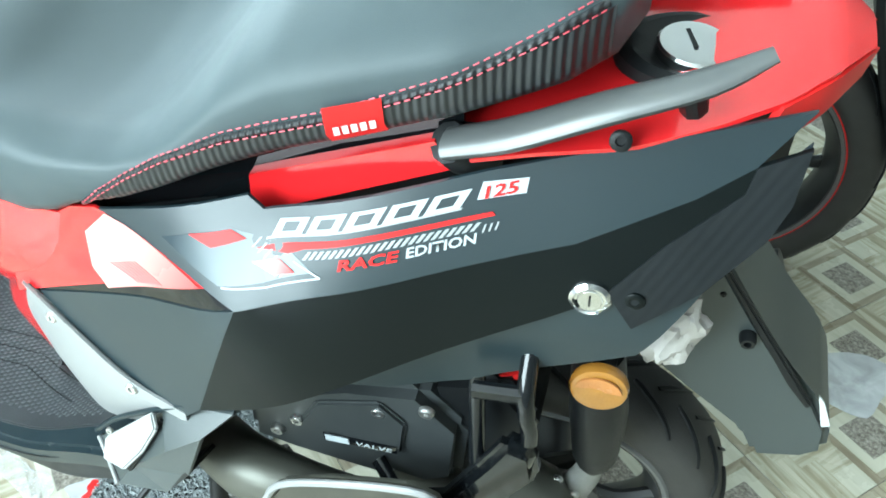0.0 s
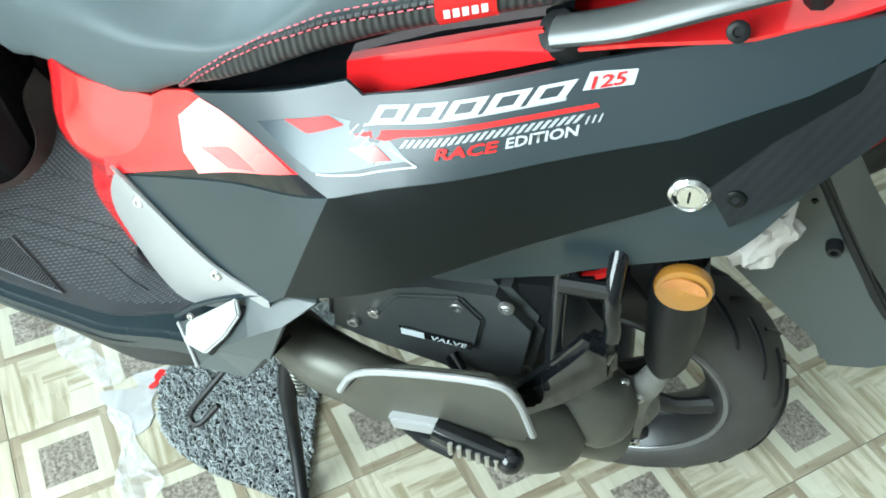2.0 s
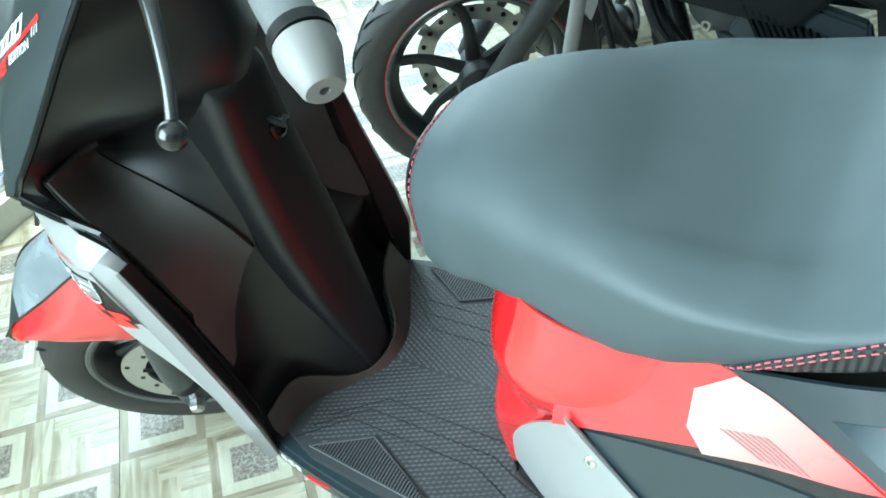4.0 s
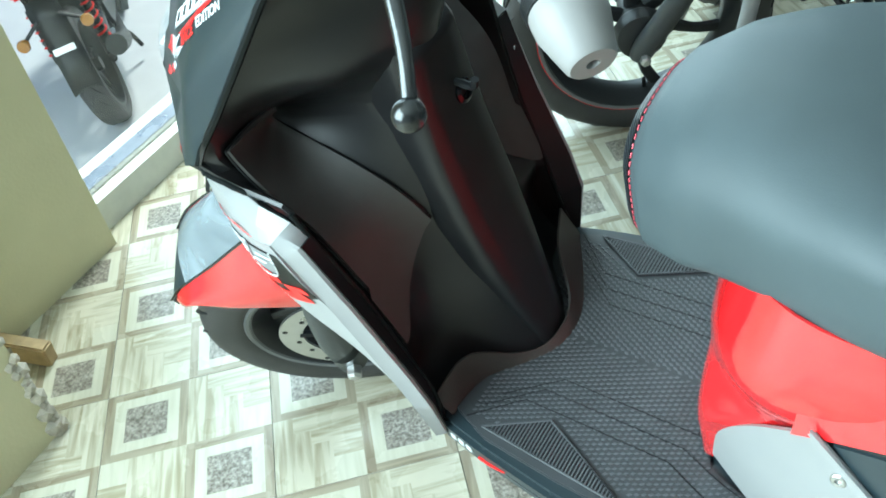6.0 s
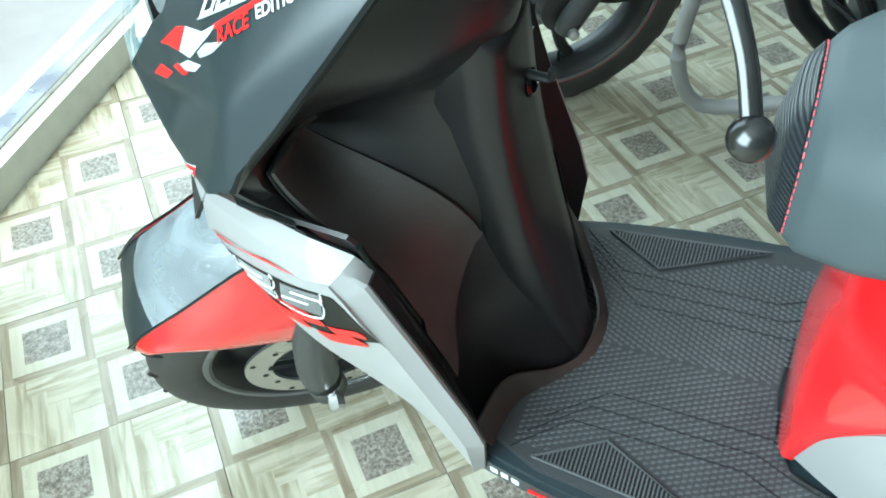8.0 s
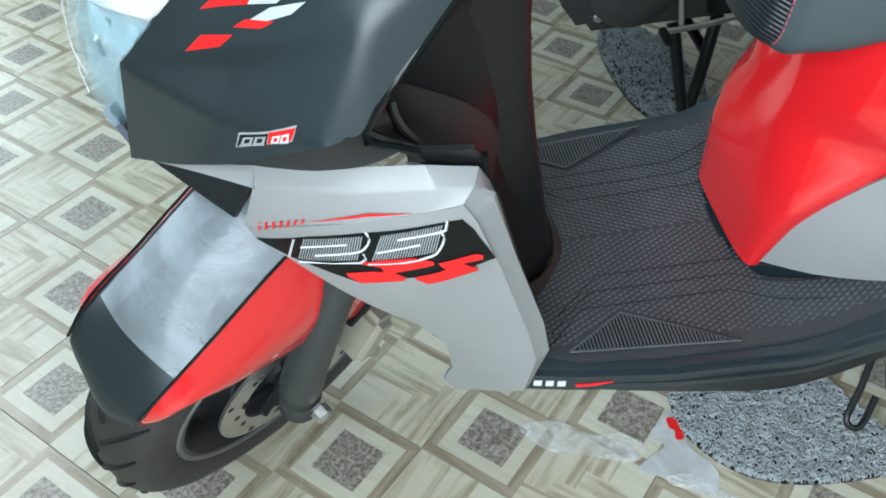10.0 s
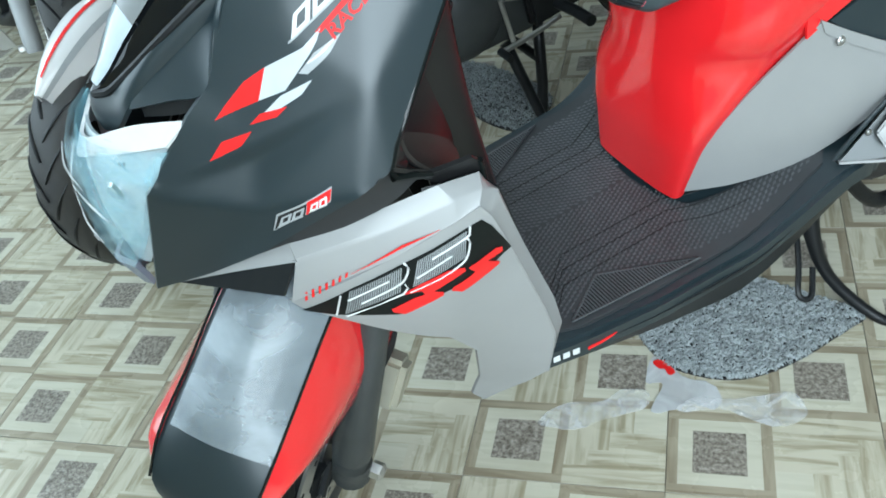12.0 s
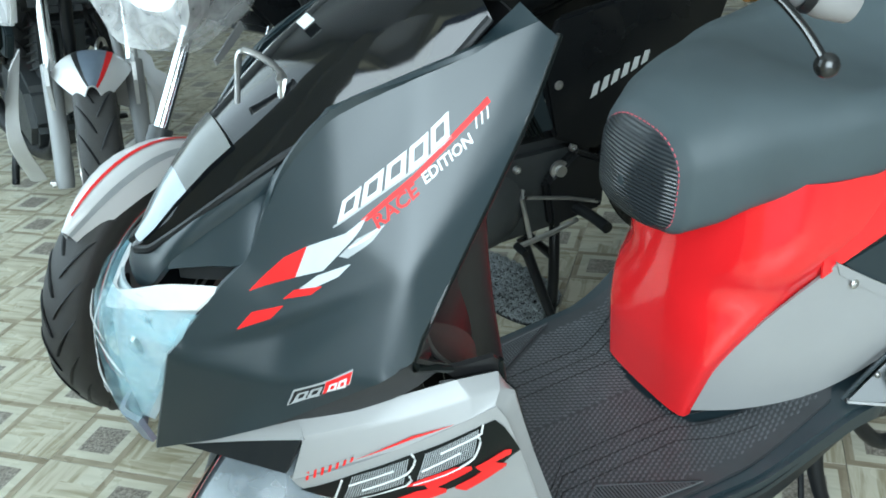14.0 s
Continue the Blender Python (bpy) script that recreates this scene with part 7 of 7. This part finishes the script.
    if film:
        bm = b_body([(.05, .05, .50, .68), (.045, .115, .46, .74), (-.04, .125, .44, .77), (-.15, .12, .46, .80), (-.24, .08, .52, .78)], 32)
        for v in bm.verts:
            v.co += Vector((noise.noise(v.co * 14), noise.noise(v.co * 14 + Vector((5, 0, 0))), noise.noise(v.co * 14 + Vector((0, 7, 0))))) * .012
        part("lamp_film", moved(bm, steer), GLASSFILM, lampb, "crumpled clear wrapping", smooth=25)
    part("lower_clamp", moved(b_box((-.24, 0, .45), (.06, .26, .04), .012, pose(0, 0, 0, 0, -25, 0)), steer), BIKE_BLACK, bike)
    hb = part("handlebar", moved(b_tube([(-.42, .36, .70), (-.36, .24, .70), (-.30, .10, .66), (-.30, -.10, .66), (-.36, -.24, .70), (-.42, -.36, .70)], .012, 12), steer), BIKE_BLACK, bike)
    for s in (1, -1):
        part("grip", moved(b_cyl((-.368, s * .255, .70), (-.42, s * .37, .70), .017), steer), GRIP, hb)
        part("lever", moved(b_tube([(-.33, s * .22, .70), (-.30, s * .30, .69), (-.35, s * .38, .69)], .006, 8), steer), BIKE_BLACK, hb)
        ind = part("rear_indicator", b_lathe([(0, -.03), (.020, -.03), (.030, 0), (.026, .012), (0, .016)], (-.24, s * .15, .60), (-1, s * .2, 0), 24, closed=False), AMBER, bike, "amber indicator")
        part("indicator_stalk", b_tube([(-.20, s * .05, .66), (-.21, s * .13, .61)], .009, 8, n=1), BLACK, ind)
    part("indicator_bracket", moved(b_prism([(-.14, .47), (-.10, .445), (-.05, .42), (-.045, .432), (-.09, .462), (-.13, .487)], .085, .089), steer), SILVER, bike, "pale metal lamp bracket")
    # rear end
    mud = part("rear_mudguard", b_loft([[(-.16 - .10 * t - .06 * t * t, y, .74 - .40 * t + .012 * math.cos(y * 40)) for y in (-.07, -.035, 0, .035, .07)] for t in (0, .25, .5, .75, 1)], closed=False, caps=False), BLACK, bike, "dark plastic rear mudguard")
    solid_m = mud.modifiers.new("thick", "SOLIDIFY")
    solid_m.thickness = .012
    part("tail_lamp", b_box((-.295, 0, .83), (.04, .13, .045), .01, pose(0, 0, 0, 0, 15, 0)), REDDECAL, bike, "red tail lamp")
    part("plate_bar", b_box((-.272, 0, .53), (.004, .10, .03), .001, pose(0, 0, 0, 0, 22, 0)), PLATE_WHITE, mud, "blank white strip")
    part("grab_handle", b_tube([(.05, .11, .82), (-.18, .115, .90), (-.30, .07, .93), (-.30, -.07, .93), (-.18, -.115, .90), (.05, -.11, .82)], .011, 10), BIKE_BLACK, bike)
    # foot controls and stands
    peg = part("foot_peg", b_tube([(.50, .13, .30), (.49, .20, .30), (.49, .26, .30)], .013, 12, n=2), BLACK, bike)
    part("peg_hanger", b_prism([(.40, .40), (.52, .32), (.53, .28), (.47, .28), (.38, .36)], .125, .142, bevel=.004), BIKE_BLACK, bike)
    gl = part("gear_lever", b_tube([(.50, .160, .275), (.57, .165, .262), (.66, .170, .255)], .006, 8, n=2), STEEL, bike, "bright gear lever")
    part("lever_pad", b_cyl((.66, .165, .255), (.66, .205, .255), .009, seg=12), BLACK, gl)
    part("lever_link", b_tube([(.62, .155, .26), (.64, .15, .36), (.63, .135, .37)], .006, 8, n=1), STEEL, gl)
    part("link_rod", b_tube([(.63, .150, .36), (.52, .150, .33), (.44, .150, .30)], .0045, 8, n=1), STEEL, gl)
    cs = part("centre_stand", b_tube([(.52, .10, .24), (.55, .15, .12), (.57, .17, .02)], .013, 10, n=2), BIKE_BLACK, bike, "black centre stand")
    part("stand_leg", b_tube([(.52, -.10, .24), (.55, -.15, .14), (.57, -.17, .05)], .013, 10, n=2), BIKE_BLACK, cs)
    part("stand_cross", b_cyl((.54, .13, .17), (.54, -.13, .17), .011), BIKE_BLACK, cs)
    ss = part("side_stand", b_tube([(.62, .12, .24), (.60, .19, .11), (.58, .255, -.012 + .005)], [.013, .012, .011], 10, n=2), BIKE_BLACK, bike)
    part("stand_foot", b_box((.58, .258, .004), (.06, .035, .006), .002, pose(0, 0, 0, 5, 0, 0)), BIKE_BLACK, ss)
    part("chain_guard", b_prism([(.02, .40), (.40, .43), (.40, .40), (.02, .37)], .07, .095), BLACK, bike)
    return bike


def bike_at(rear, heading, lean=-5.3):
    return Matrix.Translation(rear) @ pose(0, 0, 0, 0, 0, heading) @ pose(0, 0, 0, lean, 0, 0)


def front_at(hub, heading, lean=-5.3, turn=14):
    """Front wheel's place; turn is the angle of its first spoke."""
    return Matrix.Translation(hub) @ pose(0, 0, 0, 0, 0, heading) @ pose(0, 0, 0, lean, 0, 0)


motorcycle("motorcycle", "black motorcycle with a pale fender beside the scooter", bike_at((.66, 1.98, 0), 169.6), front_at((-.699, 2.258, .274), 207, -7), BIKE_BLACK, BIKE_WHITE, stripe=REDDECAL, RF=.274)
motorcycle("motorcycle", "white motorcycle with a red and blue striped fender", bike_at((-.54, 4.27, 0), 268), front_at((-.60, 2.92, .294), 254), BIKE_BLACK, BIKE_WHITE, film=False)
motorcycle("motorcycle", "dusty motorcycle outside the shopfront glass with a red tail lamp", bike_at((-2.66, 2.44, -.40), 135, -8) @ Matrix.Scale(.72, 4), front_at((-3.35, 3.13, -.19), 140, -8) @ Matrix.Scale(.72, 4), BIKE_BLACK, SLATE, film=False)

lay_tiles()
